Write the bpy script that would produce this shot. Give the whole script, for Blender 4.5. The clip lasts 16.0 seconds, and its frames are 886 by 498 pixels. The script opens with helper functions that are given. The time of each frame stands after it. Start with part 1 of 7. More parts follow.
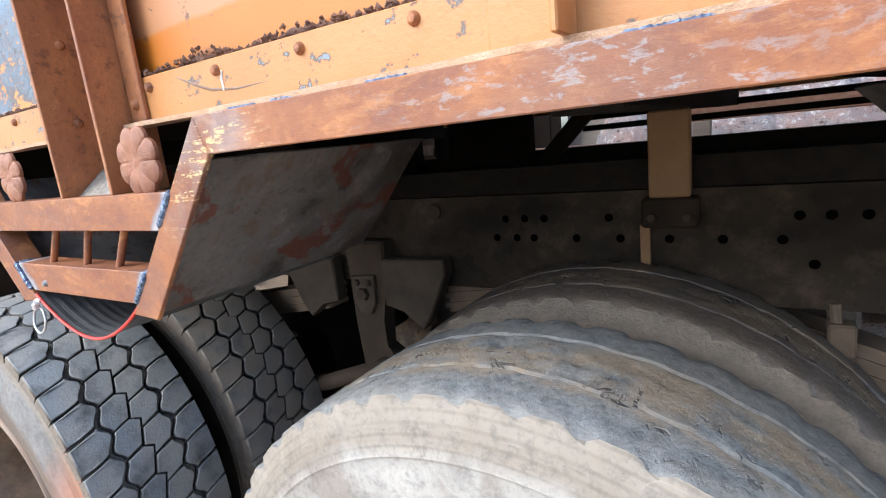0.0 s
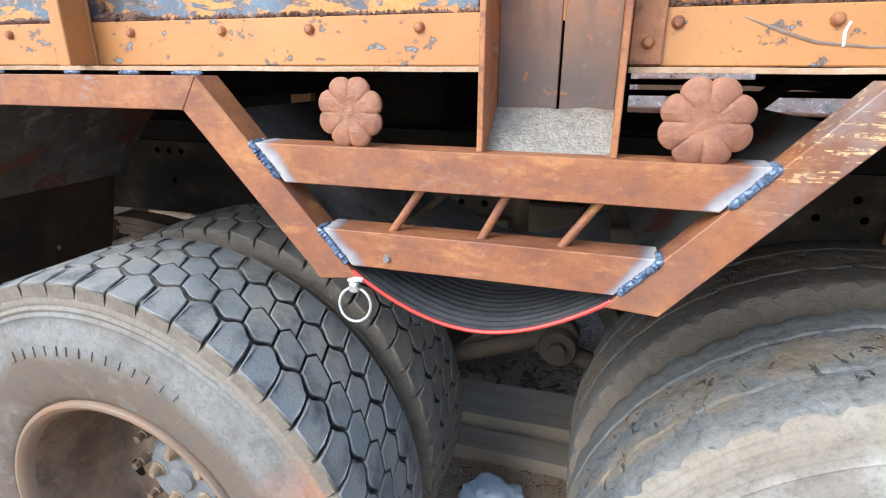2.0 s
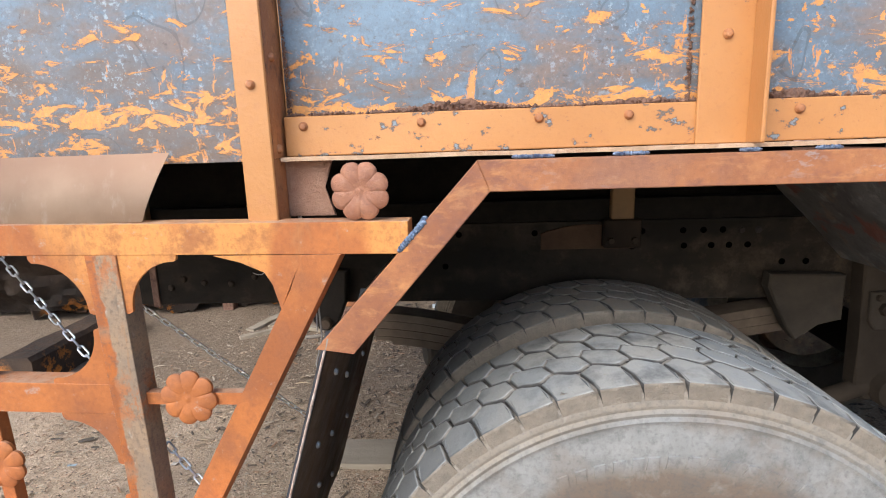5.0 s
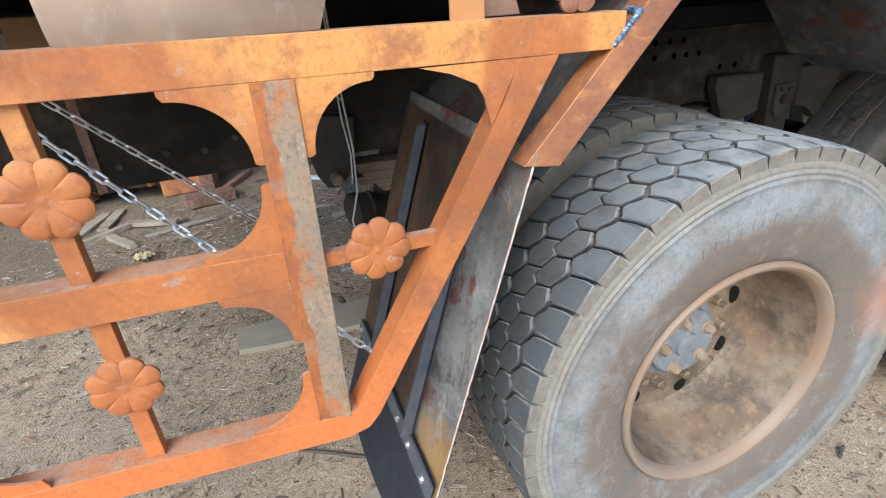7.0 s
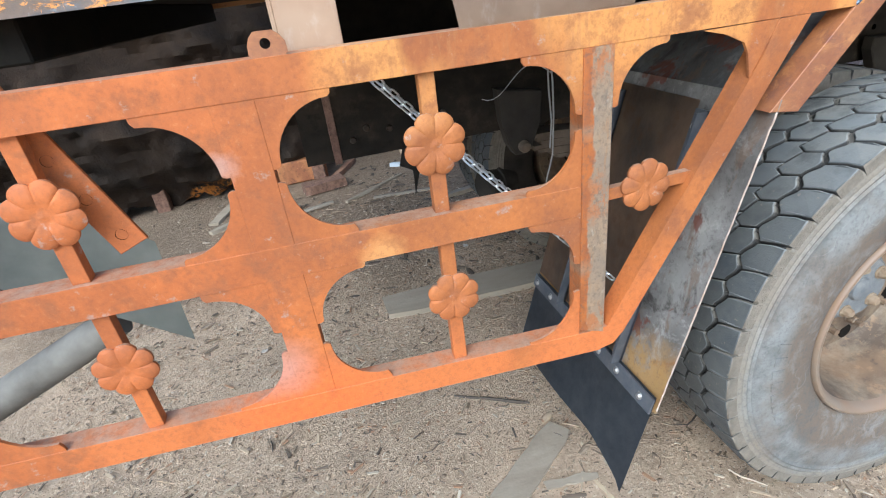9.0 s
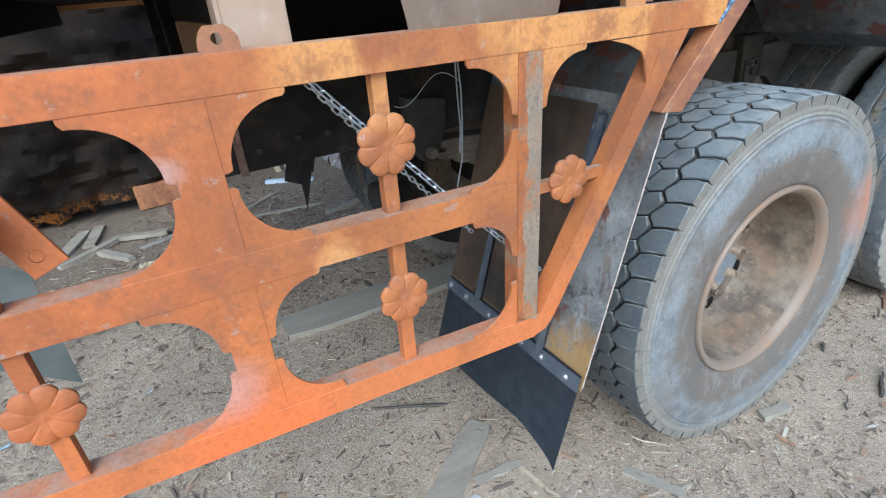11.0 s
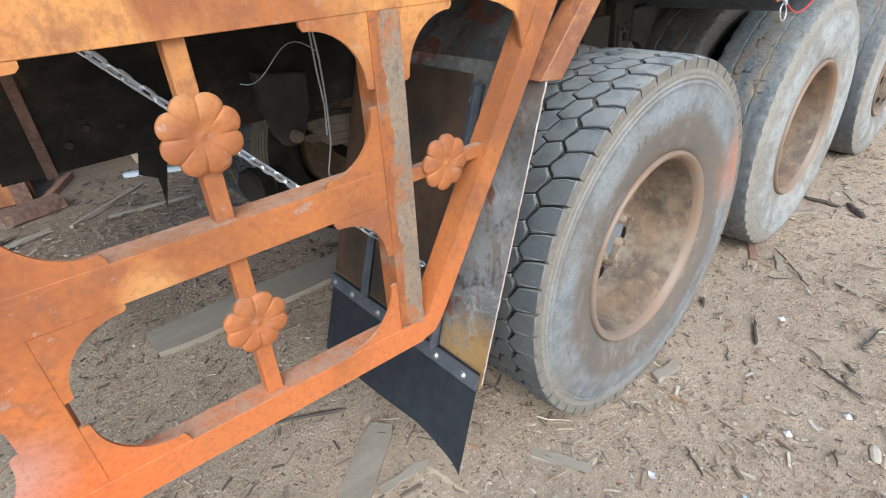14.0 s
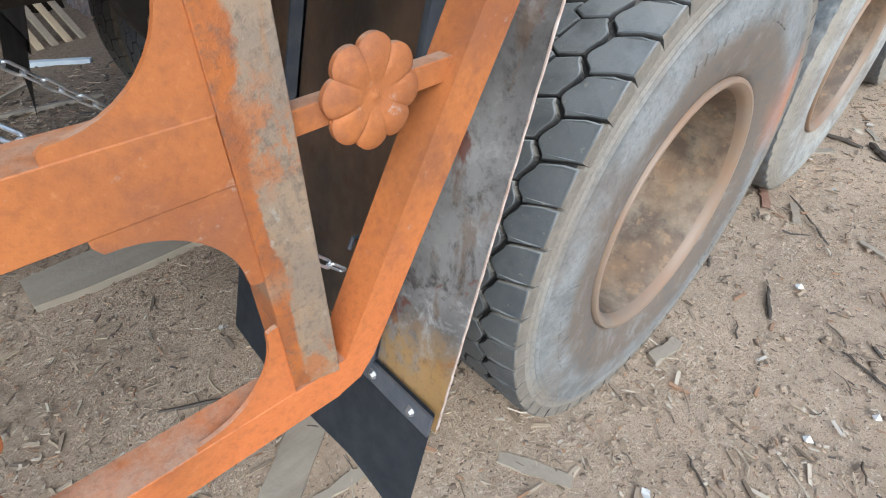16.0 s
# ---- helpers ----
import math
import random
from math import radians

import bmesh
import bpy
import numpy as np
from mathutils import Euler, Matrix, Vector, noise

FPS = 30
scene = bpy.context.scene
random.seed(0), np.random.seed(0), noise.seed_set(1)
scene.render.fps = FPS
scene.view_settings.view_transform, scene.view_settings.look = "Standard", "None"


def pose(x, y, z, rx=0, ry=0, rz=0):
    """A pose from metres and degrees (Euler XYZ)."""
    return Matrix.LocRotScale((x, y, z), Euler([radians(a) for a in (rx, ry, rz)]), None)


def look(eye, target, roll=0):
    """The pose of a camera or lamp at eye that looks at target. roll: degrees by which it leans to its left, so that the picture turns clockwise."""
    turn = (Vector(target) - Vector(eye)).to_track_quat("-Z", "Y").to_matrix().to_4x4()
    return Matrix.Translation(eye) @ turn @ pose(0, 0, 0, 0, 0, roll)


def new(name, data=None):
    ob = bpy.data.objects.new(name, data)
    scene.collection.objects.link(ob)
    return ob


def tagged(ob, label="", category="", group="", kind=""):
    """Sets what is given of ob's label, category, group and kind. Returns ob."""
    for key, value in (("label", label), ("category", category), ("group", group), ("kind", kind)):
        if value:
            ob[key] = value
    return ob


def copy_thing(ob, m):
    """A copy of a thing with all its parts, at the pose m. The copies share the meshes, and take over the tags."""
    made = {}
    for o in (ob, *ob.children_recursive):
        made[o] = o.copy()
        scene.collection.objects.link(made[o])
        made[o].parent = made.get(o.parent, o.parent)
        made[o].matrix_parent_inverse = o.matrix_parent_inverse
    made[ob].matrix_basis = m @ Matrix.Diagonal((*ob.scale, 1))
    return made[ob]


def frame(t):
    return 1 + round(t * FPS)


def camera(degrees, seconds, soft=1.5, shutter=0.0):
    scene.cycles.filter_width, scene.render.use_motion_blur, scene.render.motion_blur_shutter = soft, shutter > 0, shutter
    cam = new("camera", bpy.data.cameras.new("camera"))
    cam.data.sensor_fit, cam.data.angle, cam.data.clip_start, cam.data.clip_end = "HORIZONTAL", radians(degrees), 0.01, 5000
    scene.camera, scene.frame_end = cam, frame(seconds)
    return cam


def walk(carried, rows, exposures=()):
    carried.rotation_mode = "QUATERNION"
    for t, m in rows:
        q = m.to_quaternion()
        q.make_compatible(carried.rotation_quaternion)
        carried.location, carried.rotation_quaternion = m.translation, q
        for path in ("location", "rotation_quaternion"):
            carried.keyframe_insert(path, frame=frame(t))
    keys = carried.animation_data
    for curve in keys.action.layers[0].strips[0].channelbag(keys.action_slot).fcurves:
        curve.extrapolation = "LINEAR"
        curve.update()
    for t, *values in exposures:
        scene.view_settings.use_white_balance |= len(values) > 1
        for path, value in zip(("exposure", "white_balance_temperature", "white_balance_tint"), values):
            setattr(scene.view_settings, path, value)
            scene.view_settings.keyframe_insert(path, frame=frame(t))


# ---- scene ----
cam = camera(80.6, 16.0, soft=1.1)
PATH = [
    (0, (-0.011, -0.008, 1.321), (-1.064, 1.642, 0.912), -6.2),
    (0.5, (-0.178, -0.059, 1.383), (-1.269, 1.551, 0.914), -6.3),
    (1, (-0.384, -0.148, 1.4), (-1.305, 1.552, 0.889), -3.2),
    (1.5, (-0.551, -0.215, 1.384), (-1.276, 1.56, 0.817), -0.4),
    (2, (-0.796, -0.221, 1.381), (-1.336, 1.595, 0.739), 0.3),
    (2.5, (-0.943, -0.304, 1.388), (-1.246, 1.552, 0.706), -1.0),
    (3, (-1.132, -0.438, 1.418), (-1.432, 1.417, 0.733), -2.4),
    (3.5, (-1.431, -0.435, 1.433), (-1.859, 1.424, 0.835), -3.4),
    (4, (-1.589, -0.368, 1.453), (-2.025, 1.529, 0.992), -3.2),
    (4.5, (-1.723, -0.36, 1.436), (-1.996, 1.582, 1.045), -2.4),
    (5, (-1.904, -0.369, 1.397), (-2.054, 1.587, 1.009), -1.9),
    (5.2, (-1.966, -0.338, 1.402), (-2.105, 1.606, 0.95), -2.0),
    (7.3, (-2.528, -0.273, 1.33), (-1.901, 1.379, 0.393), -4.1),
    (7.5, (-2.533, -0.304, 1.334), (-1.932, 1.343, 0.371), -5.5),
    (8, (-2.57, -0.371, 1.342), (-2.069, 1.302, 0.368), -8.1),
    (8.5, (-2.728, -0.372, 1.358), (-2.307, 1.358, 0.445), -8.2),
    (8.7, (-2.833, -0.354, 1.359), (-2.475, 1.395, 0.457), -7.8),
    (10.8, (-2.984, -0.355, 1.361), (-2.297, 1.3, 0.473), -5.3),
    (11, (-3.011, -0.326, 1.354), (-2.188, 1.26, 0.455), -5.0),
    (11.5, (-3.043, -0.278, 1.354), (-2.055, 1.202, 0.44), -4.5),
    (12, (-3.047, -0.255, 1.35), (-1.963, 1.16, 0.443), -3.5),
    (12.5, (-3.03, -0.252, 1.36), (-1.887, 1.129, 0.473), -2.6),
    (13, (-3.018, -0.257, 1.342), (-1.862, 1.093, 0.425), -3.0),
    (13.5, (-2.99, -0.251, 1.317), (-1.833, 1.056, 0.34), -3.6),
    (14, (-2.89, -0.236, 1.319), (-1.796, 1.102, 0.313), -4.3),
    (14.5, (-2.761, -0.181, 1.317), (-1.797, 1.222, 0.268), -5.3),
    (15, (-2.703, -0.09, 1.276), (-1.729, 1.237, 0.139), -4.8),
    (15.5, (-2.659, 0.014, 1.242), (-1.563, 1.175, 0.037), -2.6),
    (16, (-2.599, 0.052, 1.185), (-1.557, 1.169, -0.106), -0.1),
]
walk(cam, [(t, look(eye, target, roll)) for t, eye, target, roll in PATH],
     exposures=[(0, 1.33, 5900, 8), (1, 1.26, 6000, 9), (2, 1.27, 5800, 5), (3, 1.25, 5800, 6), (4.5, 1.12, 6150, 8), (5, 1.10, 6250, 8),
                (7.5, 1.20, 5600, 1), (8.5, 1.18, 5600, 1), (11, 1.01, 5000, -3), (12.5, 1.08, 5650, 2), (13.5, 1.03, 5650, 2), (15, 1.06, 5600, 0), (16, 0.98, 5650, 2)])


# ---- light ----
world = bpy.data.worlds.new("sky")
scene.world = world
world.use_nodes = True
_n = world.node_tree.nodes
_sky = _n.new("ShaderNodeTexSky")
_sky.sky_type, _sky.sun_disc = "NISHITA", False
_sky.sun_elevation, _sky.sun_rotation = radians(42), radians(212)
_sky.air_density, _sky.dust_density = 1.0, 2.2
world.node_tree.links.new(_sky.outputs[0], _n["Background"].inputs[0])
_n["Background"].inputs[1].default_value = 0.145
sun = new("sun", bpy.data.lights.new("sun", "SUN"))
sun.data.energy, sun.data.angle, sun.data.color = 1.45, radians(45), (1.0, 0.965, 0.91)
sun.matrix_world = look((-3.94, -6.3, 6.7), (0, 0, 0))
scene.view_settings.exposure = 1.42


# ---- materials ----
class Nodes:
    """A small builder of node materials."""

    def __init__(self, name):
        self.mat = bpy.data.materials.new(name)
        self.mat.use_nodes = True
        self.t = self.mat.node_tree
        self.b = self.t.nodes["Principled BSDF"]
        tc = self.t.nodes.new("ShaderNodeTexCoord")
        self.obj = tc.outputs["Object"]
        geo = self.t.nodes.new("ShaderNodeNewGeometry")
        self.pos = geo.outputs["Position"]
        self.island = geo.outputs["Random Per Island"]
        self.normal = geo.outputs["Normal"]
        oi = self.t.nodes.new("ShaderNodeObjectInfo")
        self.rnd = oi.outputs["Random"]

    def put(self, socket, v):
        if isinstance(v, bpy.types.NodeSocket):
            self.t.links.new(v, socket)
        else:
            socket.default_value = v

    def mapped(self, scale=(1, 1, 1), loc=(0, 0, 0), rot=(0, 0, 0), co=None):
        m = self.t.nodes.new("ShaderNodeMapping")
        self.put(m.inputs["Vector"], co or self.pos)
        m.inputs["Scale"].default_value, m.inputs["Location"].default_value = scale, loc
        m.inputs["Rotation"].default_value = [radians(a) for a in rot]
        return m.outputs[0]

    def noise(self, scale, detail=4, rough=0.55, co=None, dist=0.0):
        n = self.t.nodes.new("ShaderNodeTexNoise")
        self.put(n.inputs["Vector"], co or self.pos)
        n.inputs["Scale"].default_value, n.inputs["Detail"].default_value = scale, detail
        n.inputs["Roughness"].default_value, n.inputs["Distortion"].default_value = rough, dist
        return n.outputs["Fac"]

    def voro(self, scale, co=None, feature="F1"):
        n = self.t.nodes.new("ShaderNodeTexVoronoi")
        n.feature = feature
        self.put(n.inputs["Vector"], co or self.pos)
        n.inputs["Scale"].default_value = scale
        return n.outputs["Distance"]

    def ramp(self, fac, lo, hi):
        m = self.t.nodes.new("ShaderNodeMapRange")
        self.put(m.inputs[0], fac)
        m.inputs[1].default_value, m.inputs[2].default_value = lo, hi
        return m.outputs[0]

    def math(self, op, a, b=0.0):
        m = self.t.nodes.new("ShaderNodeMath")
        m.operation, m.use_clamp = op, False
        self.put(m.inputs[0], a), self.put(m.inputs[1], b)
        return m.outputs[0]

    def mix(self, fac, a, b):
        m = self.t.nodes.new("ShaderNodeMix")
        m.data_type = "RGBA"
        self.put(m.inputs[0], fac)
        self.put(m.inputs[6], a if isinstance(a, bpy.types.NodeSocket) else (*a, 1))
        self.put(m.inputs[7], b if isinstance(b, bpy.types.NodeSocket) else (*b, 1))
        return m.outputs[2]

    def axis(self, i, co=None):
        s = self.t.nodes.new("ShaderNodeSeparateXYZ")
        self.put(s.inputs[0], co or self.pos)
        return s.outputs[i]

    def done(self, color, rough=0.6, metal=0.0, bump=None, strength=0.3, dist=0.004, spec=0.5):
        self.b.inputs["Specular IOR Level"].default_value = spec
        self.put(self.b.inputs["Base Color"], color if isinstance(color, bpy.types.NodeSocket) else (*color, 1))
        self.put(self.b.inputs["Roughness"], rough)
        self.put(self.b.inputs["Metallic"], metal)
        if bump is not None:
            bn = self.t.nodes.new("ShaderNodeBump")
            bn.inputs["Strength"].default_value, bn.inputs["Distance"].default_value = strength, dist
            self.put(bn.inputs["Height"], bump)
            self.t.links.new(bn.outputs[0], self.b.inputs["Normal"])
        return self.mat


def rubbed(m):
    """Stretches of the bars where the primer is rubbed through to pale scale."""
    total = None
    for x, w, k in ((-0.12, 0.24, 1.0), (-1.43, 0.09, 0.9), (-0.93, 0.10, 0.35), (-1.78, 0.07, 0.4), (0.45, 0.15, 0.8)):
        f = m.math("MULTIPLY", m.ramp(m.math("ABSOLUTE", m.math("SUBTRACT", m.axis(0), x)), w, w * 0.4), k)
        total = f if total is None else m.math("ADD", total, f)
    return m.math("MULTIPLY", m.math("MULTIPLY", total, m.ramp(m.axis(2), 1.20, 1.25)), m.ramp(m.noise(9, 3, 0.5, m.mapped((1, 1, 1.6), (4, 4, 1))), 0.34, 0.5))


def oxide_colour(m):
    """Rust-brown primer with orange and dark blooms, rubbed pale blue-grey patches and fine pitting."""
    big, mid, fine = m.noise(8, 6, 0.65), m.noise(24, 7, 0.7, m.mapped((0.6, 1, 1.2), (2, 3, 4))), m.noise(110, 6, 0.75)
    streak = m.noise(34, 8, 0.7, m.mapped((0.4, 1, 1.2)), 0.3)
    c = m.mix(m.ramp(big, 0.34, 0.66), (0.375, 0.150, 0.058), (0.21, 0.078, 0.040))
    c = m.mix(m.math("MULTIPLY", m.ramp(mid, 0.51, 0.64), 0.75), c, (0.19, 0.08, 0.055))
    c = m.mix(m.math("MULTIPLY", m.ramp(mid, 0.44, 0.3), 0.6), c, (0.46, 0.205, 0.078))
    c = m.mix(m.math("MULTIPLY", m.ramp(streak, 0.54, 0.66), 0.45), c, (0.60, 0.285, 0.10))
    c = m.mix(m.math("MULTIPLY", m.ramp(m.noise(5, 5, 0.6, m.mapped((1, 1, 1), (5, 9, 2))), 0.54, 0.64), 0.5), c, (0.215, 0.11, 0.078))
    flecks = m.noise(95, 6, 0.7, m.mapped((0.45, 1, 1.1), (1, 2, 3)), 0.4)
    patch = m.math("MULTIPLY", rubbed(m), m.ramp(flecks, 0.545, 0.60))
    c = m.mix(m.math("MULTIPLY", patch, 0.5), c, (0.32, 0.36, 0.39))
    c = m.mix(m.math("MULTIPLY", m.ramp(fine, 0.5, 0.72), 0.5), c, (0.15, 0.065, 0.045))
    c = m.mix(m.math("MULTIPLY", m.ramp(fine, 0.42, 0.26), 0.35), c, (0.52, 0.28, 0.17))
    return c, m.math("ADD", fine, streak)


def mat_oxide(name, shine=0.55):
    m = Nodes(name)
    c, bump = oxide_colour(m)
    return m.done(c, shine, 0.0, bump, 0.3, 0.003)


M = {}
M["oxide"] = mat_oxide("red_oxide_steel")


def mat_cast():
    m = Nodes("red_oxide_cast")
    n1, n2 = m.noise(18, 6, 0.7), m.noise(120, 5, 0.75)
    c = m.mix(m.ramp(n1, 0.35, 0.65), (0.35, 0.155, 0.085), (0.215, 0.085, 0.05))
    c = m.mix(m.math("MULTIPLY", m.ramp(n2, 0.5, 0.75), 0.4), c, (0.43, 0.25, 0.16))
    c = m.mix(m.math("MULTIPLY", m.ramp(m.noise(42, 6, 0.7, m.mapped((1, 1, 1), (2, 2, 9))), 0.52, 0.64), 0.55), c, (0.17, 0.075, 0.05))
    return m.done(c, 0.52, 0.0, m.math("ADD", n1, n2), 0.6, 0.004)


M["flower_oxide"] = mat_cast()


def mat_oxide_marked(name, kind, centre=0.0, half=1.0):
    """Red-oxide bar with ground bright ends (kind 'ends') or yellow chalk scribble (kind 'chalk')."""
    m = Nodes(name)
    c, bump = oxide_colour(m)
    if kind == "ends":
        d = m.math("ABSOLUTE", m.math("SUBTRACT", m.axis(0), centre))
        d = m.math("ADD", d, m.math("MULTIPLY", m.math("SUBTRACT", m.axis(2), 1.2), -0.8))
        d = m.math("ADD", d, m.math("MULTIPLY", m.math("SUBTRACT", m.noise(30, 4), 0.5), 0.03))
        c = m.mix(m.math("MULTIPLY", m.ramp(d, half - 0.032, half - 0.024), 0.7), c, (0.20, 0.24, 0.30))
        c = m.mix(m.math("MULTIPLY", m.ramp(d, half - 0.026, half - 0.012), 0.9), c, (0.47, 0.45, 0.44))
    else:
        d = m.t.nodes.new("ShaderNodeVectorMath")
        d.operation = "DISTANCE"
        m.put(d.inputs[0], m.mapped((1, 1, 0.62)))
        d.inputs[1].default_value = (-0.55, 0.357, 1.36 * 0.62)
        near = m.ramp(m.math("ADD", d.outputs["Value"], m.math("MULTIPLY", m.math("SUBTRACT", m.noise(14, 3), 0.5), 0.10)), 0.12, 0.05)
        c = m.mix(m.math("MULTIPLY", near, m.math("MULTIPLY", m.ramp(m.noise(11, 4, 0.6, m.mapped((1, 1, 1), (2, 7, 3))), 0.45, 0.6), 0.5)), c, (0.33, 0.33, 0.34))
        w = m.noise(60, 5, 0.6, m.mapped((0.35, 1, 4.0), (0, 0, 0), (0, 4, 0)), 0.4)
        c = m.mix(m.math("MULTIPLY", m.math("MULTIPLY", near, m.ramp(w, 0.545, 0.59)), m.math("MULTIPLY", m.ramp(m.noise(120, 3, 0.6), 0.44, 0.54), 0.75)), c, (0.68, 0.52, 0.25))
    return m.done(c, 0.55, 0.0, bump, 0.3, 0.003)


M["oxide_chalk"] = mat_oxide_marked("chalked_oxide_steel", "chalk")
M["bar_upper"] = mat_oxide_marked("ground_oxide_upper", "ends", -0.925, 0.29 - 0.06)
M["bar_lower"] = mat_oxide_marked("ground_oxide_lower", "ends", -0.927, 0.185 + 0.04)


def mat_orange_guard():
    m = Nodes("orange_primer")
    big = m.noise(6, 4, 0.6, m.mapped((1, 1, 0.7)))
    mid = m.noise(17, 6, 0.68)
    fine = m.noise(130, 5, 0.75)
    c = m.mix(m.ramp(big, 0.38, 0.62), (0.43, 0.141, 0.035), (0.288, 0.093, 0.028))
    yel = m.noise(4.5, 2, 0.4, m.mapped((1.6, 1, 0.6), (9, 4, 2)))
    up = m.math("MULTIPLY", m.ramp(m.math("ADD", m.axis(2), m.math("MULTIPLY", mid, 0.1)), 1.2, 1.3), m.ramp(m.axis(0), -2.92, -2.84))
    c = m.mix(m.math("MULTIPLY", m.math("MULTIPLY", m.ramp(yel, 0.40, 0.47), up), 0.9), c, (0.60, 0.265, 0.07))
    c = m.mix(m.math("MULTIPLY", m.math("MULTIPLY", m.ramp(m.noise(30, 6, 0.7, m.mapped((1.5, 1, 0.25))), 0.52, 0.62), up), 0.5), c, (0.36, 0.16, 0.06))
    c = m.mix(m.math("MULTIPLY", m.ramp(m.axis(0), -2.82, -3.05), 0.7), c, m.mix(m.ramp(big, 0.38, 0.62), (0.56, 0.145, 0.031), (0.39, 0.104, 0.026)))
    c = m.mix(m.math("MULTIPLY", m.ramp(mid, 0.51, 0.63), 0.7), c, (0.26, 0.095, 0.04))
    scuff = m.noise(34, 7, 0.7, m.mapped((1, 1, 1), (3, 1, 2)))
    c = m.mix(m.math("MULTIPLY", m.ramp(scuff, 0.62, 0.68), 0.6), c, (0.36, 0.29, 0.25))
    low = m.ramp(m.axis(2), 0.92, 0.74)
    c = m.mix(m.math("MULTIPLY", low, m.ramp(yel, 0.62, 0.45)), c, (0.54, 0.155, 0.04))
    for centre, rad, col in (((-2.83, 0.357, 1.0), 0.045, (0.66, 0.33, 0.11)), ((-3.0, 0.357, 0.70), 0.17, (0.80, 0.14, 0.025)), ((-3.03, 0.357, 0.84), 0.075, (0.52, 0.29, 0.24)), ((-3.02, 0.357, 1.18), 0.03, (0.45, 0.30, 0.26))):
        d = m.t.nodes.new("ShaderNodeVectorMath")
        d.operation = "DISTANCE"
        m.put(d.inputs[0], m.pos)
        d.inputs[1].default_value = centre
        f = m.math("ADD", d.outputs["Value"], m.math("MULTIPLY", m.math("SUBTRACT", mid, 0.5), 0.07))
        c = m.mix(m.math("MULTIPLY", m.ramp(f, rad, rad * 0.3), 0.6), c, col)
    # upward faces paled: sky sheen over dust, put into the colour
    c = m.mix(m.math("MULTIPLY", m.ramp(m.axis(2, m.normal), 0.7, 0.95), m.math("MULTIPLY", m.ramp(scuff, 0.3, 0.6), 0.7)), c, (0.42, 0.30, 0.22))
    c = m.mix(m.math("MULTIPLY", m.ramp(fine, 0.48, 0.7), 0.45), c, (0.19, 0.065, 0.028))
    c = m.mix(m.math("MULTIPLY", m.ramp(fine, 0.42, 0.25), 0.25), c, (0.66, 0.31, 0.13))
    return m.done(c, m.ramp(mid, -0.45, 0.95), 0.0, m.math("ADD", fine, mid), 0.3, 0.003)


M["guard"] = mat_orange_guard()


def mat_bare_bar():
    """Bare grey-brown upright: dark mill scale, rust runs down its length, orange primer smeared over where plates meet it."""
    m = Nodes("bare_worn_steel")
    big, run = m.noise(11, 5, 0.65), m.noise(30, 6, 0.68, m.mapped((1, 1, 0.22), (2, 2, 2)), 0.3)
    mid, fine = m.noise(42, 6, 0.7, m.mapped((1, 1, 0.6), (5, 2, 8))), m.noise(120, 5, 0.7)
    c = m.mix(m.ramp(big, 0.36, 0.60), (0.34, 0.235, 0.150), (0.25, 0.19, 0.14))
    c = m.mix(m.math("MULTIPLY", m.ramp(run, 0.52, 0.62), 0.7), c, (0.33, 0.175, 0.085))
    c = m.mix(m.math("MULTIPLY", m.ramp(run, 0.43, 0.34), 0.6), c, (0.14, 0.112, 0.092))
    c = m.mix(m.math("MULTIPLY", m.ramp(mid, 0.60, 0.66), 0.8), c, (0.40, 0.35, 0.29))
    z = m.math("ADD", m.axis(2), m.math("MULTIPLY", m.math("SUBTRACT", big, 0.5), 0.22))
    smear = None
    for zc, w in ((1.23, 0.05), (1.02, 0.06), (0.76, 0.05)):
        f = m.ramp(m.math("ABSOLUTE", m.math("SUBTRACT", z, zc)), w, w * 0.3)
        smear = f if smear is None else m.math("MAXIMUM", smear, f)
    c = m.mix(m.math("MULTIPLY", smear, m.math("MULTIPLY", m.ramp(mid, 0.44, 0.52), 0.8)), c, (0.40, 0.135, 0.04))
    reach = None
    for zc, w in ((1.20, 0.075), (1.01, 0.135), (0.80, 0.09)):
        f = m.ramp(m.math("ABSOLUTE", m.math("SUBTRACT", m.axis(2), zc)), w, w * 0.75)
        reach = f if reach is None else m.math("MAXIMUM", reach, f)
    ragged = m.math("ADD", m.axis(0), m.math("MULTIPLY", m.math("SUBTRACT", m.noise(26, 5, 0.65, m.mapped((1, 1, 0.7), (7, 7, 7))), 0.5), 0.05))
    c = m.mix(m.math("MULTIPLY", reach, m.ramp(ragged, -2.481, -2.485)), c, m.mix(m.ramp(mid, 0.4, 0.6), (0.42, 0.13, 0.03), (0.30, 0.10, 0.035)))
    c = m.mix(m.math("MULTIPLY", m.ramp(fine, 0.5, 0.66), 0.55), c, (0.10, 0.08, 0.068))
    return m.done(c, 0.5, 0.15, m.math("ADD", mid, fine), 0.45, 0.004)


M["bare"] = mat_bare_bar()


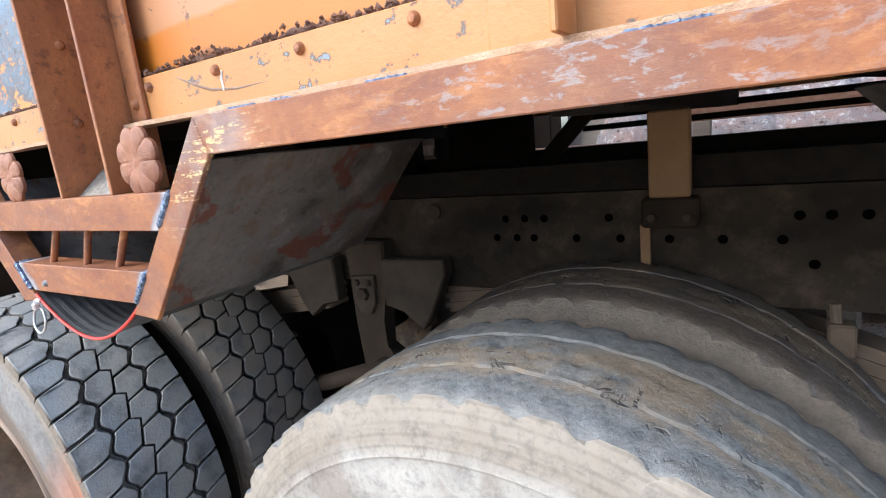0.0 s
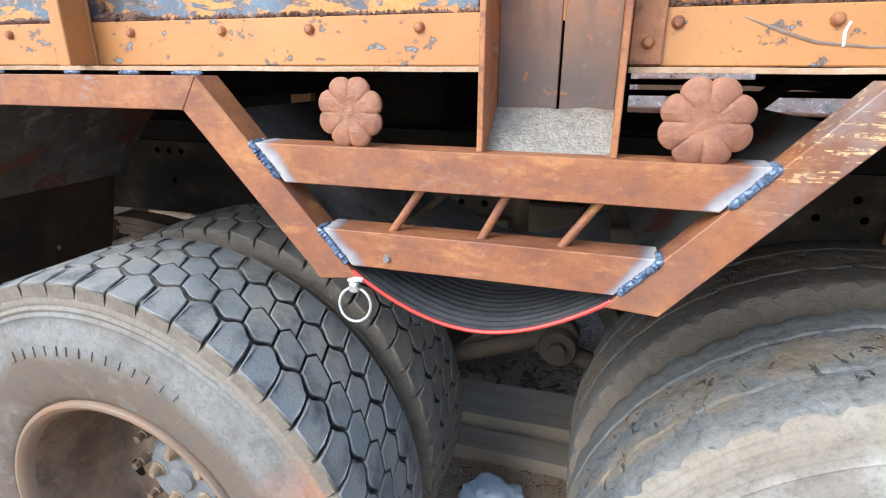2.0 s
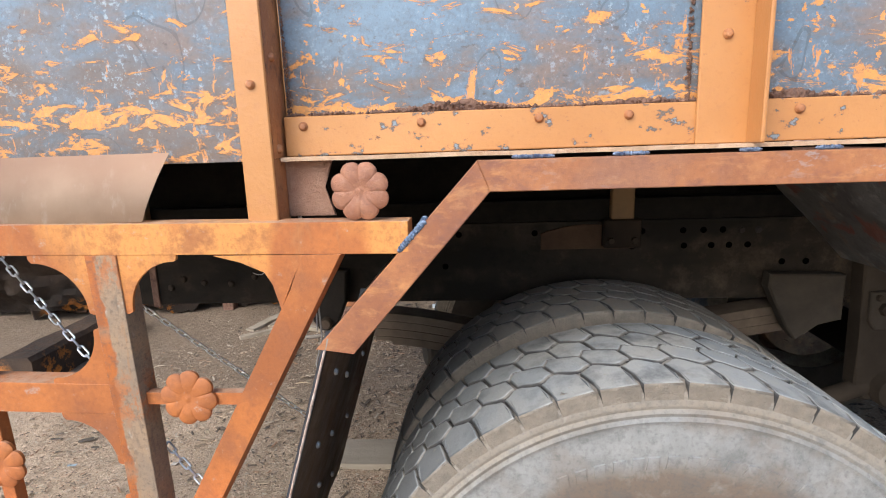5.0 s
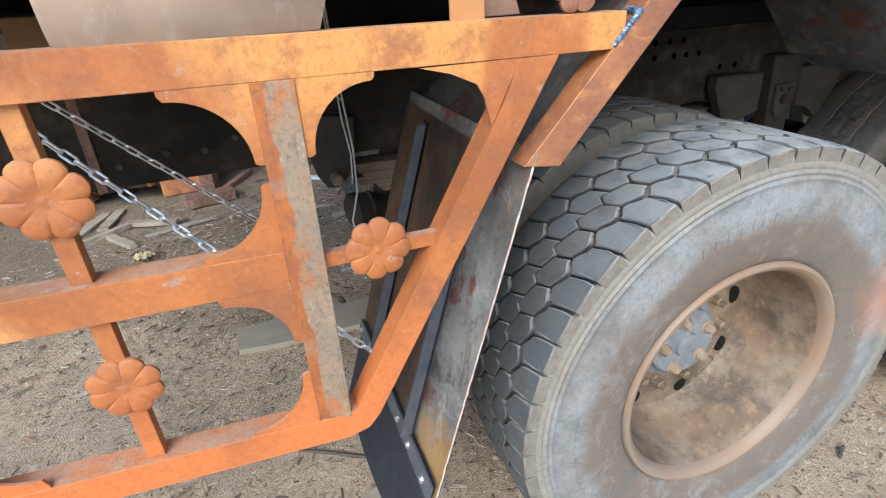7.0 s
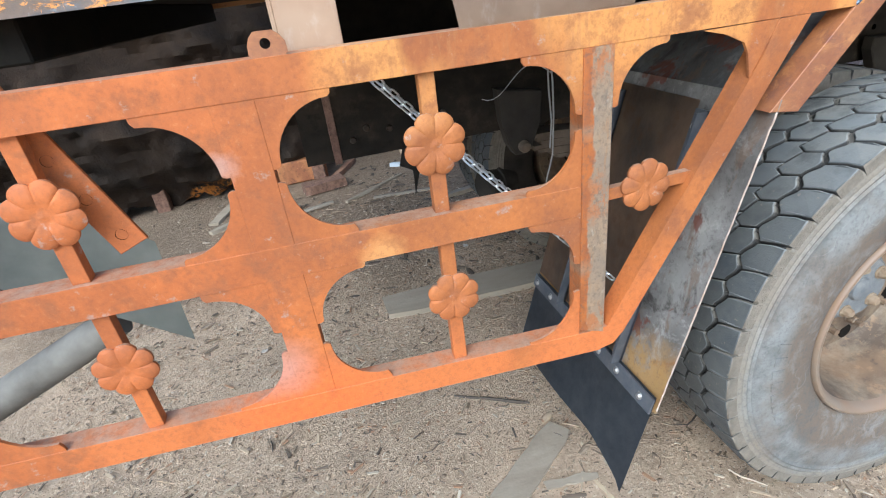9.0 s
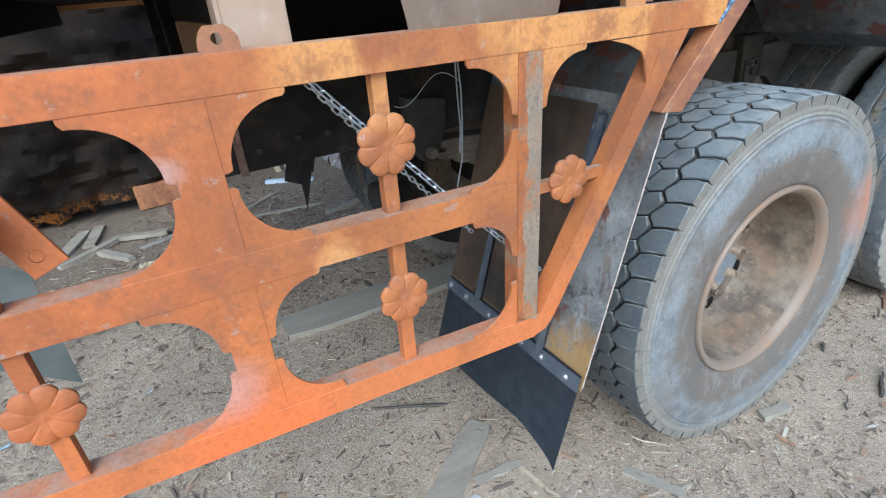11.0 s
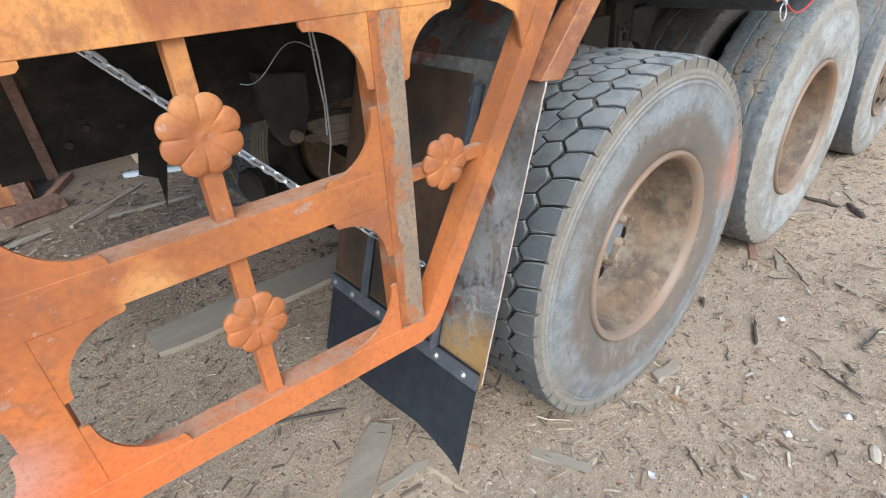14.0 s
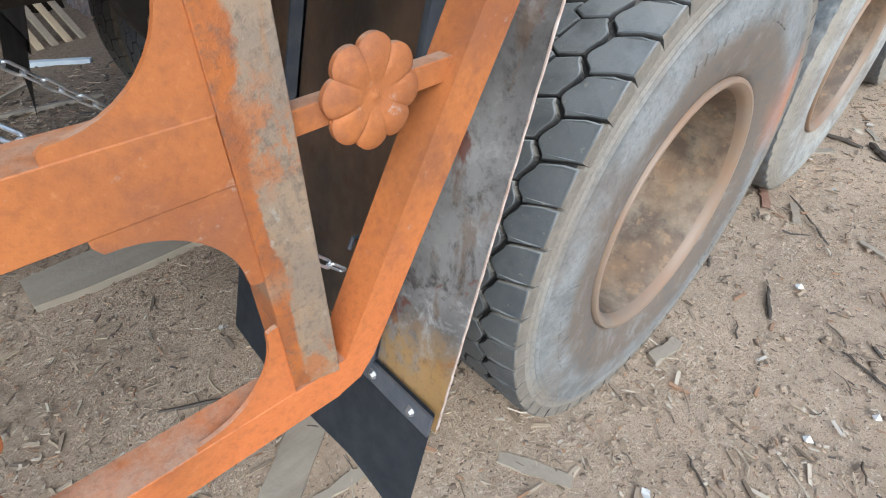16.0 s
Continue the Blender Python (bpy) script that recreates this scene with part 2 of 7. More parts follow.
def mat_body_orange(name, chips):
    m = Nodes(name)
    big = m.noise(4, 5, 0.6)
    spots = m.noise(58, 7, 0.62, m.mapped((0.7, 1, 1)))
    fine = m.noise(150, 4, 0.7)
    c = m.mix(m.ramp(big, 0.3, 0.7), (0.50, 0.243, 0.088), (0.42, 0.187, 0.062))
    c = m.mix(m.math("MULTIPLY", m.ramp(m.noise(11, 5, 0.7), 0.58, 0.75), 0.6), c, (0.40, 0.17, 0.075))
    c = m.mix(m.math("MULTIPLY", m.ramp(spots, chips - 0.035, chips), 0.45), c, (0.34, 0.13, 0.05))
    c = m.mix(m.ramp(m.noise(33, 7, 0.68, m.mapped((0.8, 1, 1), (6, 2, 1))), chips + 0.035, chips + 0.055), c, (0.16, 0.075, 0.045))
    c = m.mix(m.ramp(spots, chips, chips + 0.012), c, (0.13, 0.10, 0.085))
    c = m.mix(m.ramp(spots, chips + 0.045, chips + 0.06), c, (0.20, 0.25, 0.30))
    c = m.mix(m.math("MULTIPLY", m.ramp(fine, 0.55, 0.8), 0.35), c, (0.30, 0.12, 0.05))
    return m.done(c, 0.4, 0.0, m.math("ADD", fine, m.math("MULTIPLY", spots, -1.5)), 0.2, 0.003)


M["body"] = mat_body_orange("orange_body_paint", 0.618)
M["post"] = mat_body_orange("orange_post_paint", 0.70)


def mat_post_rust():
    m = Nodes("rust_worn_post_paint")
    n1, n2, n3 = m.noise(7, 6, 0.65, m.mapped((1, 1, 0.5))), m.noise(40, 7, 0.7), m.noise(140, 4, 0.7)
    c = m.mix(m.ramp(n1, 0.36, 0.62), (0.45, 0.195, 0.075), (0.27, 0.105, 0.05))
    c = m.mix(m.math("MULTIPLY", m.ramp(n2, 0.54, 0.64), 0.75), c, (0.13, 0.06, 0.038))
    c = m.mix(m.math("MULTIPLY", m.ramp(n2, 0.40, 0.32), 0.6), c, (0.56, 0.27, 0.12))
    c = m.mix(m.math("MULTIPLY", m.ramp(n3, 0.52, 0.7), 0.4), c, (0.16, 0.07, 0.04))
    return m.done(c, 0.55, 0.0, m.math("ADD", n2, n3), 0.35, 0.003)


M["post_rust"] = mat_post_rust()


def mat_blue_peel():
    m = Nodes("peeling_blue_paint")
    big = m.noise(3.2, 5, 0.6)
    grime = m.noise(9, 8, 0.7, m.mapped((0.6, 1, 1.1)), 0.3)
    flake = m.noise(36, 12, 0.72, m.mapped((0.42, 1, 1.1), (4, 1, 7), (0, -22, 0)), 0.7)
    drip = m.noise(36, 10, 0.70, m.mapped((1.2, 1, 0.4), (1, 6, 2)), 0.5)
    spot = m.noise(60, 6, 0.6, m.mapped((0.8, 1, 1), (2, 5, 1)))
    fine = m.noise(130, 6, 0.75)
    z = m.axis(2)
    c = m.mix(m.ramp(big, 0.3, 0.7), (0.175, 0.276, 0.382), (0.127, 0.19, 0.268))
    lower = m.ramp(z, 1.68, 1.45)
    c = m.mix(m.math("MULTIPLY", lower, m.ramp(grime, 0.32, 0.54)), c, (0.105, 0.108, 0.118))
    c = m.mix(m.math("MULTIPLY", m.ramp(grime, 0.49, 0.61), 0.6), c, (0.24, 0.155, 0.11))
    wash = m.math("MULTIPLY", m.ramp(m.axis(0), -2.2, -2.3), m.ramp(m.noise(5, 6, 0.65, m.mapped((0.7, 1, 1.6), (2, 4, 1))), 0.40, 0.58))
    c = m.mix(m.math("MULTIPLY", wash, 0.7), c, (0.155, 0.105, 0.075))
    pale = m.noise(70, 7, 0.75, m.mapped((1, 1, 1), (8, 8, 8)))
    c = m.mix(m.math("MULTIPLY", m.math("MULTIPLY", m.ramp(pale, 0.56, 0.62), m.ramp(big, 0.45, 0.6)), 0.6), c, (0.40, 0.52, 0.62))
    loop = m.noise(9, 1, 0.4, m.mapped((1.1, 1, 0.8), (3, 3, 3)))
    line = m.math("LESS_THAN", m.math("ABSOLUTE", m.math("SUBTRACT", loop, 0.62)), 0.006)
    c = m.mix(m.math("MULTIPLY", line, 0.42), c, (0.05, 0.06, 0.07))
    height = m.math("SUBTRACT", m.math("MULTIPLY", m.ramp(z, 1.72, 1.45), 0.085), 0.028)
    band = m.math("MULTIPLY", m.math("MULTIPLY", m.ramp(z, 1.485, 1.455), m.ramp(z, 1.43, 1.445)), 0.07)
    edge = m.math("ADD", m.math("ADD", flake, height), band)
    c = m.mix(m.math("MULTIPLY", m.ramp(edge, 0.575, 0.62), 0.55), c, (0.33, 0.17, 0.085))
    c = m.mix(m.ramp(edge, 0.612, 0.620), c, (0.66, 0.285, 0.075))
    c = m.mix(m.ramp(m.math("ADD", drip, height), 0.655, 0.665), c, (0.60, 0.26, 0.08))
    c = m.mix(m.ramp(m.math("ADD", spot, height), 0.675, 0.685), c, (0.66, 0.285, 0.075))
    c = m.mix(m.math("MULTIPLY", m.ramp(spot, 0.36, 0.31), 0.7), c, (0.09, 0.075, 0.07))
    c = m.mix(m.math("MULTIPLY", m.ramp(fine, 0.5, 0.72), 0.6), c, (0.10, 0.095, 0.095))
    c = m.mix(m.math("MULTIPLY", m.ramp(fine, 0.42, 0.25), 0.4), c, (0.42, 0.52, 0.62))
    return m.done(c, m.ramp(grime, 0.0, 0.95), 0.0, m.math("ADD", m.ramp(edge, 0.59, 0.62), fine), 0.45, 0.003)


M["blue"] = mat_blue_peel()


def mat_panel_orange():
    m = Nodes("bright_orange_panel")
    big = m.noise(3, 5, 0.6)
    flake = m.noise(18, 8, 0.65, m.mapped((0.5, 1, 1.2)))
    c = m.mix(m.ramp(big, 0.3, 0.7), (0.52, 0.178, 0.017), (0.44, 0.142, 0.016))
    lift = m.math("ADD", m.axis(2), m.math("MULTIPLY", m.math("SUBTRACT", big, 0.5), 0.04))
    c = m.mix(m.ramp(lift, 1.502, 1.508), c, (0.45, 0.215, 0.10))
    spots = m.noise(55, 6, 0.65)
    c = m.mix(m.math("MULTIPLY", m.ramp(spots, 0.63, 0.65), m.ramp(lift, 1.49, 1.51)), c, (0.14, 0.075, 0.05))
    c = m.mix(m.math("MULTIPLY", m.ramp(flake, 0.62, 0.66), 0.8), c, (0.26, 0.11, 0.05))
    return m.done(c, 0.4, 0.0, flake, 0.2, 0.003)


M["panel_orange"] = mat_panel_orange()


def mat_rust(name, a, b, rough=0.9):
    m = Nodes(name)
    n1, n2 = m.noise(30, 6, 0.7), m.noise(140, 5, 0.7)
    c = m.mix(m.ramp(n1, 0.35, 0.65), a, b)
    return m.done(c, rough, 0.0, m.math("ADD", n1, n2), 0.8, 0.006)


M["rust"] = mat_rust("flaking_rust", (0.10, 0.055, 0.04), (0.24, 0.135, 0.095))
M["rust_pale"] = mat_rust("dusty_rust", (0.24, 0.12, 0.075), (0.33, 0.19, 0.13), 0.7)


def mat_web():
    """Scorched post web: brown-orange blooms, bluish scale, soot low down."""
    m = Nodes("scorched_oxide_web")
    n1, n2 = m.noise(11, 6, 0.66, m.mapped((1, 1, 0.45))), m.noise(60, 6, 0.7)
    c = m.mix(m.ramp(n1, 0.36, 0.60), (0.36, 0.165, 0.085), (0.15, 0.095, 0.07))
    c = m.mix(m.math("MULTIPLY", m.ramp(m.noise(7, 4, 0.6, m.mapped((1, 1, 0.3), (4, 1, 6))), 0.52, 0.64), 0.6), c, (0.17, 0.17, 0.19))
    c = m.mix(m.math("MULTIPLY", m.ramp(m.math("ADD", m.axis(2), m.math("MULTIPLY", m.math("SUBTRACT", n1, 0.5), 0.12)), 1.45, 1.375), 0.75), c, (0.075, 0.068, 0.066))
    c = m.mix(m.math("MULTIPLY", m.ramp(n2, 0.6, 0.72), 0.5), c, (0.24, 0.25, 0.27))
    c = m.mix(m.math("MULTIPLY", m.ramp(m.noise(48, 5, 0.6, m.mapped((1, 1, 1), (1, 8, 3))), 0.64, 0.68), 0.8), c, (0.30, 0.12, 0.05))
    return m.done(c, 0.6, 0.0, n2, 0.4, 0.003)


M["web"] = mat_web()


def mat_dust(name, a, b, sc=60):
    m = Nodes(name)
    n1, n2, n3 = m.noise(12, 5, 0.6), m.noise(sc, 6, 0.7), m.noise(sc * 4, 4, 0.7)
    c = m.mix(m.ramp(n2, 0.35, 0.65), a, b)
    c = m.mix(m.math("MULTIPLY", m.ramp(n1, 0.4, 0.7), 0.4), c, [v * 0.6 for v in a])
    return m.done(c, 0.92, 0.0, m.math("ADD", n2, n3), 0.7, 0.004)


def mat_cement():
    """Pale crumbly cement dust with a rusty crust along its upper edge."""
    m = Nodes("cement_dust")
    n1, n2, n3 = m.noise(120, 6, 0.75), m.noise(28, 6, 0.7), m.noise(260, 3, 0.6)
    c = m.mix(m.ramp(n1, 0.35, 0.65), (0.32, 0.30, 0.262), (0.54, 0.51, 0.45))
    c = m.mix(m.math("MULTIPLY", m.ramp(n2, 0.53, 0.66), 0.6), c, (0.24, 0.195, 0.15))
    top = m.math("ADD", m.axis(2), m.math("MULTIPLY", m.math("SUBTRACT", n2, 0.5), 0.05))
    c = m.mix(m.math("MULTIPLY", m.ramp(top, 1.338, 1.352), 0.7), c, (0.27, 0.16, 0.11))
    return m.done(c, 0.95, 0.0, m.math("ADD", n3, m.math("ADD", n1, m.math("MULTIPLY", n2, 2.5))), 1.0, 0.008)


M["cement"] = mat_cement()


def mat_weld():
    m = Nodes("fresh_weld")
    n = m.noise(160, 4, 0.6)
    c = m.mix(m.ramp(n, 0.35, 0.65), (0.035, 0.055, 0.11), (0.20, 0.27, 0.38))
    return m.done(c, 0.4, 0.4, n, 0.5, 0.002)


M["weld"] = mat_weld()
M["lip"] = mat_dust("worn_pale_lip", (0.56, 0.40, 0.28), (0.46, 0.29, 0.17), 30)


def mat_sheet(name, k, metal):
    """Bare sheet: blue-black mill scale rubbed grey, red-brown blotches and runs, ochre along the foot."""
    m = Nodes(name)
    big, mid, fine = m.noise(3.5, 5, 0.6), m.noise(15, 8, 0.72, dist=0.4), m.noise(90, 5, 0.7)
    run = m.noise(22, 6, 0.65, m.mapped((1, 1, 0.3), (3, 1, 1)), 0.3)
    a, b = [v * k for v in (0.105, 0.098, 0.093)], [v * k for v in (0.245, 0.236, 0.228)]
    c = m.mix(m.ramp(big, 0.38, 0.62), a, b)
    c = m.mix(m.math("MULTIPLY", m.ramp(mid, 0.53, 0.62), 0.6), c, [v * k for v in (0.36, 0.345, 0.33)])
    c = m.mix(m.math("MULTIPLY", m.ramp(mid, 0.46, 0.36), 0.75), c, (0.045, 0.038, 0.034))
    c = m.mix(m.math("MULTIPLY", m.ramp(run, 0.56, 0.64), 0.55), c, (0.20, 0.125, 0.08))
    c = m.mix(m.math("MULTIPLY", m.ramp(m.noise(9, 5, 0.6, m.mapped((1, 1, 0.8), (5, 3, 2)), 0.5), 0.565, 0.605), 0.8), c, (0.19, 0.058, 0.034))
    foot = m.math("ADD", m.axis(2), m.math("MULTIPLY", m.math("SUBTRACT", mid, 0.5), 0.16))
    low = m.math("MULTIPLY", m.ramp(foot, 0.66, 0.58), m.ramp(m.noise(9, 5, 0.6, m.mapped((1, 1, 1), (1, 8, 4))), 0.38, 0.48))
    c = m.mix(m.math("MULTIPLY", low, 0.85), c, (0.44, 0.255, 0.085))
    c = m.mix(m.math("MULTIPLY", m.ramp(fine, 0.52, 0.7), 0.4), c, (0.08, 0.07, 0.064))
    return m.done(c, m.ramp(mid, 0.0, 0.85), metal, m.math("ADD", fine, mid), 0.2, 0.003)


M["sheet"] = mat_sheet("bare_black_sheet", 0.85, 0.45)
M["flap_sheet"] = mat_sheet("bare_grey_sheet", 1.3, 0.42)


def mat_plain(name, a, b, rough, metal=0.0, sc=30, bump=0.2, spec=0.5):
    m = Nodes(name)
    n1, n2 = m.noise(sc, 5, 0.6), m.noise(sc * 5, 4, 0.7)
    c = m.mix(m.ramp(n1, 0.3, 0.7), a, b)
    return m.done(c, rough, metal, m.math("ADD", n1, n2), bump, 0.003, spec)


def mat_brown_sheet(name, k):
    m = Nodes(name)
    n1, n2, n3 = m.noise(3.5, 6, 0.65, m.mapped((1, 1, 0.6))), m.noise(15, 7, 0.7), m.noise(90, 5, 0.7)
    c = m.mix(m.ramp(n1, 0.36, 0.64), [v * k for v in (0.028, 0.022, 0.018)], [v * k for v in (0.095, 0.058, 0.036)])
    c = m.mix(m.math("MULTIPLY", m.ramp(n2, 0.54, 0.68), 0.6), c, (0.16, 0.085, 0.045))
    return m.done(c, m.ramp(n2, 0.0, 0.9), 0.15, m.math("ADD", n2, n3), 0.2, 0.003)


M["brown_sheet"] = mat_brown_sheet("rust_browned_sheet", 2.6)
M["stained_sheet"] = mat_brown_sheet("stained_sheet", 3.0)
M["strap"] = mat_plain("blued_strap", (0.10, 0.115, 0.145), (0.16, 0.17, 0.19), 0.4, 0.5)
M["flap"] = mat_plain("rubber_flap", (0.034, 0.040, 0.050), (0.066, 0.072, 0.084), 0.5)
M["liner"] = mat_plain("ribbed_rubber", (0.10, 0.105, 0.115), (0.17, 0.173, 0.18), 0.5)
M["piping"] = mat_plain("red_piping", (0.60, 0.045, 0.03), (0.48, 0.04, 0.03), 0.4)
M["zinc"] = mat_plain("zinc_chain", (0.60, 0.63, 0.67), (0.78, 0.80, 0.83), 0.28, 0.8, 60)
M["zinc_worn"] = mat_plain("worn_zinc_chain", (0.50, 0.49, 0.48), (0.74, 0.75, 0.77), 0.3, 0.7, 60)
M["bolt"] = mat_plain("steel_bolt", (0.28, 0.28, 0.29), (0.40, 0.39, 0.38), 0.4, 0.7)
# chassis, subframe and hanger tones near black, carrying the under-body shade
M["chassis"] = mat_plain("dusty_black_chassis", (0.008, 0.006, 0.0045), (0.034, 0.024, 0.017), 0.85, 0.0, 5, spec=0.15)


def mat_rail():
    """Black rail paint under patchy brown dust, with near-black blotches; under-body shade is in these tones."""
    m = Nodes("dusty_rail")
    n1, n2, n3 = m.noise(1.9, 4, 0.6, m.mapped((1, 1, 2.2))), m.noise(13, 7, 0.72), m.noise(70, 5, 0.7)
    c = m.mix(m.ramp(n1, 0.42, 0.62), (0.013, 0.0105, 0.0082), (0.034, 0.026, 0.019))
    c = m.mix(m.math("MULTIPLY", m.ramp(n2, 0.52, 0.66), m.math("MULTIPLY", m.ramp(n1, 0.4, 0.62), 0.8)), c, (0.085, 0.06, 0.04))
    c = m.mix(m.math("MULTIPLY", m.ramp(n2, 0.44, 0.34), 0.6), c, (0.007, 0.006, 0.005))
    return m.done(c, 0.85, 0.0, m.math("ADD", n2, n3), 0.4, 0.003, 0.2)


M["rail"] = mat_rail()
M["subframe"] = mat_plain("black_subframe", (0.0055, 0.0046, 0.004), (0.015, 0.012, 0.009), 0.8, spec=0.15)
M["hanger"] = mat_plain("dusty_hanger", (0.028, 0.021, 0.015), (0.060, 0.045, 0.033), 0.9, 0.0, 8, 0.3, 0.2)
M["rust_plate"] = mat_plain("rusty_rail_plate", (0.045, 0.026, 0.016), (0.085, 0.05, 0.03), 0.85, 0.0, 14, 0.4, 0.2)
M["cut_edge"] = mat_plain("pale_cut_edge", (0.62, 0.53, 0.47), (0.36, 0.24, 0.18), 0.5, 0.2, 45)
M["dusty_tube"] = mat_plain("dusty_grey_tube", (0.085, 0.075, 0.064), (0.19, 0.175, 0.155), 0.75, 0.0, 9, 0.4)
# for flush discs that stand for the shaded depth of drilled holes
M["hole"] = mat_plain("dark_hole", (0.0015, 0.0013, 0.0012), (0.002, 0.002, 0.002), 0.95, spec=0.0)
M["bump"] = mat_plain("dark_brown_bump_plate", (0.036, 0.029, 0.022), (0.068, 0.053, 0.040), 0.85, 0.0, 11, 0.4, 0.25)
M["bracket"] = mat_plain("dusty_grey_bracket", (0.019, 0.016, 0.014), (0.050, 0.042, 0.034), 0.8, 0.0, 9, 0.4, 0.25)
M["leaf"] = mat_plain("dusty_brown_leaf", (0.09, 0.064, 0.044), (0.17, 0.122, 0.083), 0.85, 0.0, 14)
M["tan_post"] = mat_plain("tan_painted_post", (0.24, 0.14, 0.06), (0.17, 0.10, 0.05), 0.8, 0.0, 12)
# floor and axles: shade below the body put into the colour
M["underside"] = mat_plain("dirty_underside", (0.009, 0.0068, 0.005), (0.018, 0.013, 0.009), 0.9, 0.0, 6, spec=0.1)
M["bag"] = mat_plain("pale_plastic", (0.50, 0.60, 0.74), (0.66, 0.73, 0.82), 0.3, 0.0, 12)
M["grey_sheet"] = mat_plain("grey_green_sheet", (0.135, 0.145, 0.135), (0.245, 0.25, 0.23), 0.55, 0.0, 5)
M["wrapper"] = mat_plain("white_yellow_wrapper", (0.80, 0.78, 0.74), (0.70, 0.50, 0.16), 0.4, 0.0, 22)
M["chalk"] = mat_plain("white_chalk", (0.75, 0.75, 0.74), (0.85, 0.85, 0.84), 0.9)
M["scrape"] = mat_plain("scraped_paint", (0.20, 0.13, 0.09), (0.29, 0.22, 0.18), 0.7, 0.0, 60)
M["wire"] = mat_plain("grey_wire", (0.30, 0.29, 0.28), (0.4, 0.39, 0.38), 0.6)


def mat_plate():
    m = Nodes("mill_scale_plate")
    n1, n2 = m.noise(8, 5, 0.6), m.noise(40, 6, 0.7, m.mapped((1, 1, 0.4)))
    c = m.mix(m.ramp(n1, 0.35, 0.65), (0.42, 0.285, 0.195), (0.31, 0.20, 0.132))
    c = m.mix(m.math("MULTIPLY", m.ramp(n2, 0.55, 0.7), 0.45), c, (0.52, 0.43, 0.36))
    c = m.mix(m.math("MULTIPLY", m.ramp(m.math("ADD", m.axis(2), m.math("MULTIPLY", n1, 0.05)), 1.36, 1.41), 0.75), c, (0.33, 0.18, 0.11))
    return m.done(c, 0.38, 0.2, n2, 0.1, 0.002)


M["plate"] = mat_plate()


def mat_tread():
    """Dark slate block rubber, scuffed paler; up- and front-facing faces take dust and painted light."""
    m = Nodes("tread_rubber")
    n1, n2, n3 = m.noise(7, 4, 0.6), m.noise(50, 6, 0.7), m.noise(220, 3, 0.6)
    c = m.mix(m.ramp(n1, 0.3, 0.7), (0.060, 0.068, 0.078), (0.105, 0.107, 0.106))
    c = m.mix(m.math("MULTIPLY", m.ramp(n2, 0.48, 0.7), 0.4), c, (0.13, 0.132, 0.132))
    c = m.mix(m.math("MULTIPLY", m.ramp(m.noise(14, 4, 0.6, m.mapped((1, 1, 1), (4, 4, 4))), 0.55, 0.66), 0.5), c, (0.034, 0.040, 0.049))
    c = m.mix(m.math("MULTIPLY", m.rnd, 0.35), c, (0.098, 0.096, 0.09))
    # faces towards +x and up are paled: light mixed into the dust colour
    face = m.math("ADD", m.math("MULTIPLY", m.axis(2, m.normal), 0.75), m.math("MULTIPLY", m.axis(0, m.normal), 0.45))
    lit_dust = m.math("MULTIPLY", m.ramp(face, 0.1, 0.72), m.ramp(m.noise(16, 5, 0.68, m.mapped((1, 1, 1), (8, 1, 5))), 0.26, 0.52))
    c = m.mix(m.math("MULTIPLY", lit_dust, 0.9), c, m.mix(m.ramp(n1, 0.4, 0.6), (0.36, 0.35, 0.325), (0.285, 0.305, 0.318)))
    # inner twin tyre: brown dust, darkened by the shade it stands in
    c = m.mix(m.math("MULTIPLY", m.math("MULTIPLY", lit_dust, m.ramp(m.axis(1), 0.66, 0.70)), 0.7), c, (0.18, 0.138, 0.10))
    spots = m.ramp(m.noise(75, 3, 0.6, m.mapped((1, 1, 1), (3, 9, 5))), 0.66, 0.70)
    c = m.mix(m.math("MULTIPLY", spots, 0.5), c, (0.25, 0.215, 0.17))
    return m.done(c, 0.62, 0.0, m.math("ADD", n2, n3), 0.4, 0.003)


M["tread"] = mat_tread()


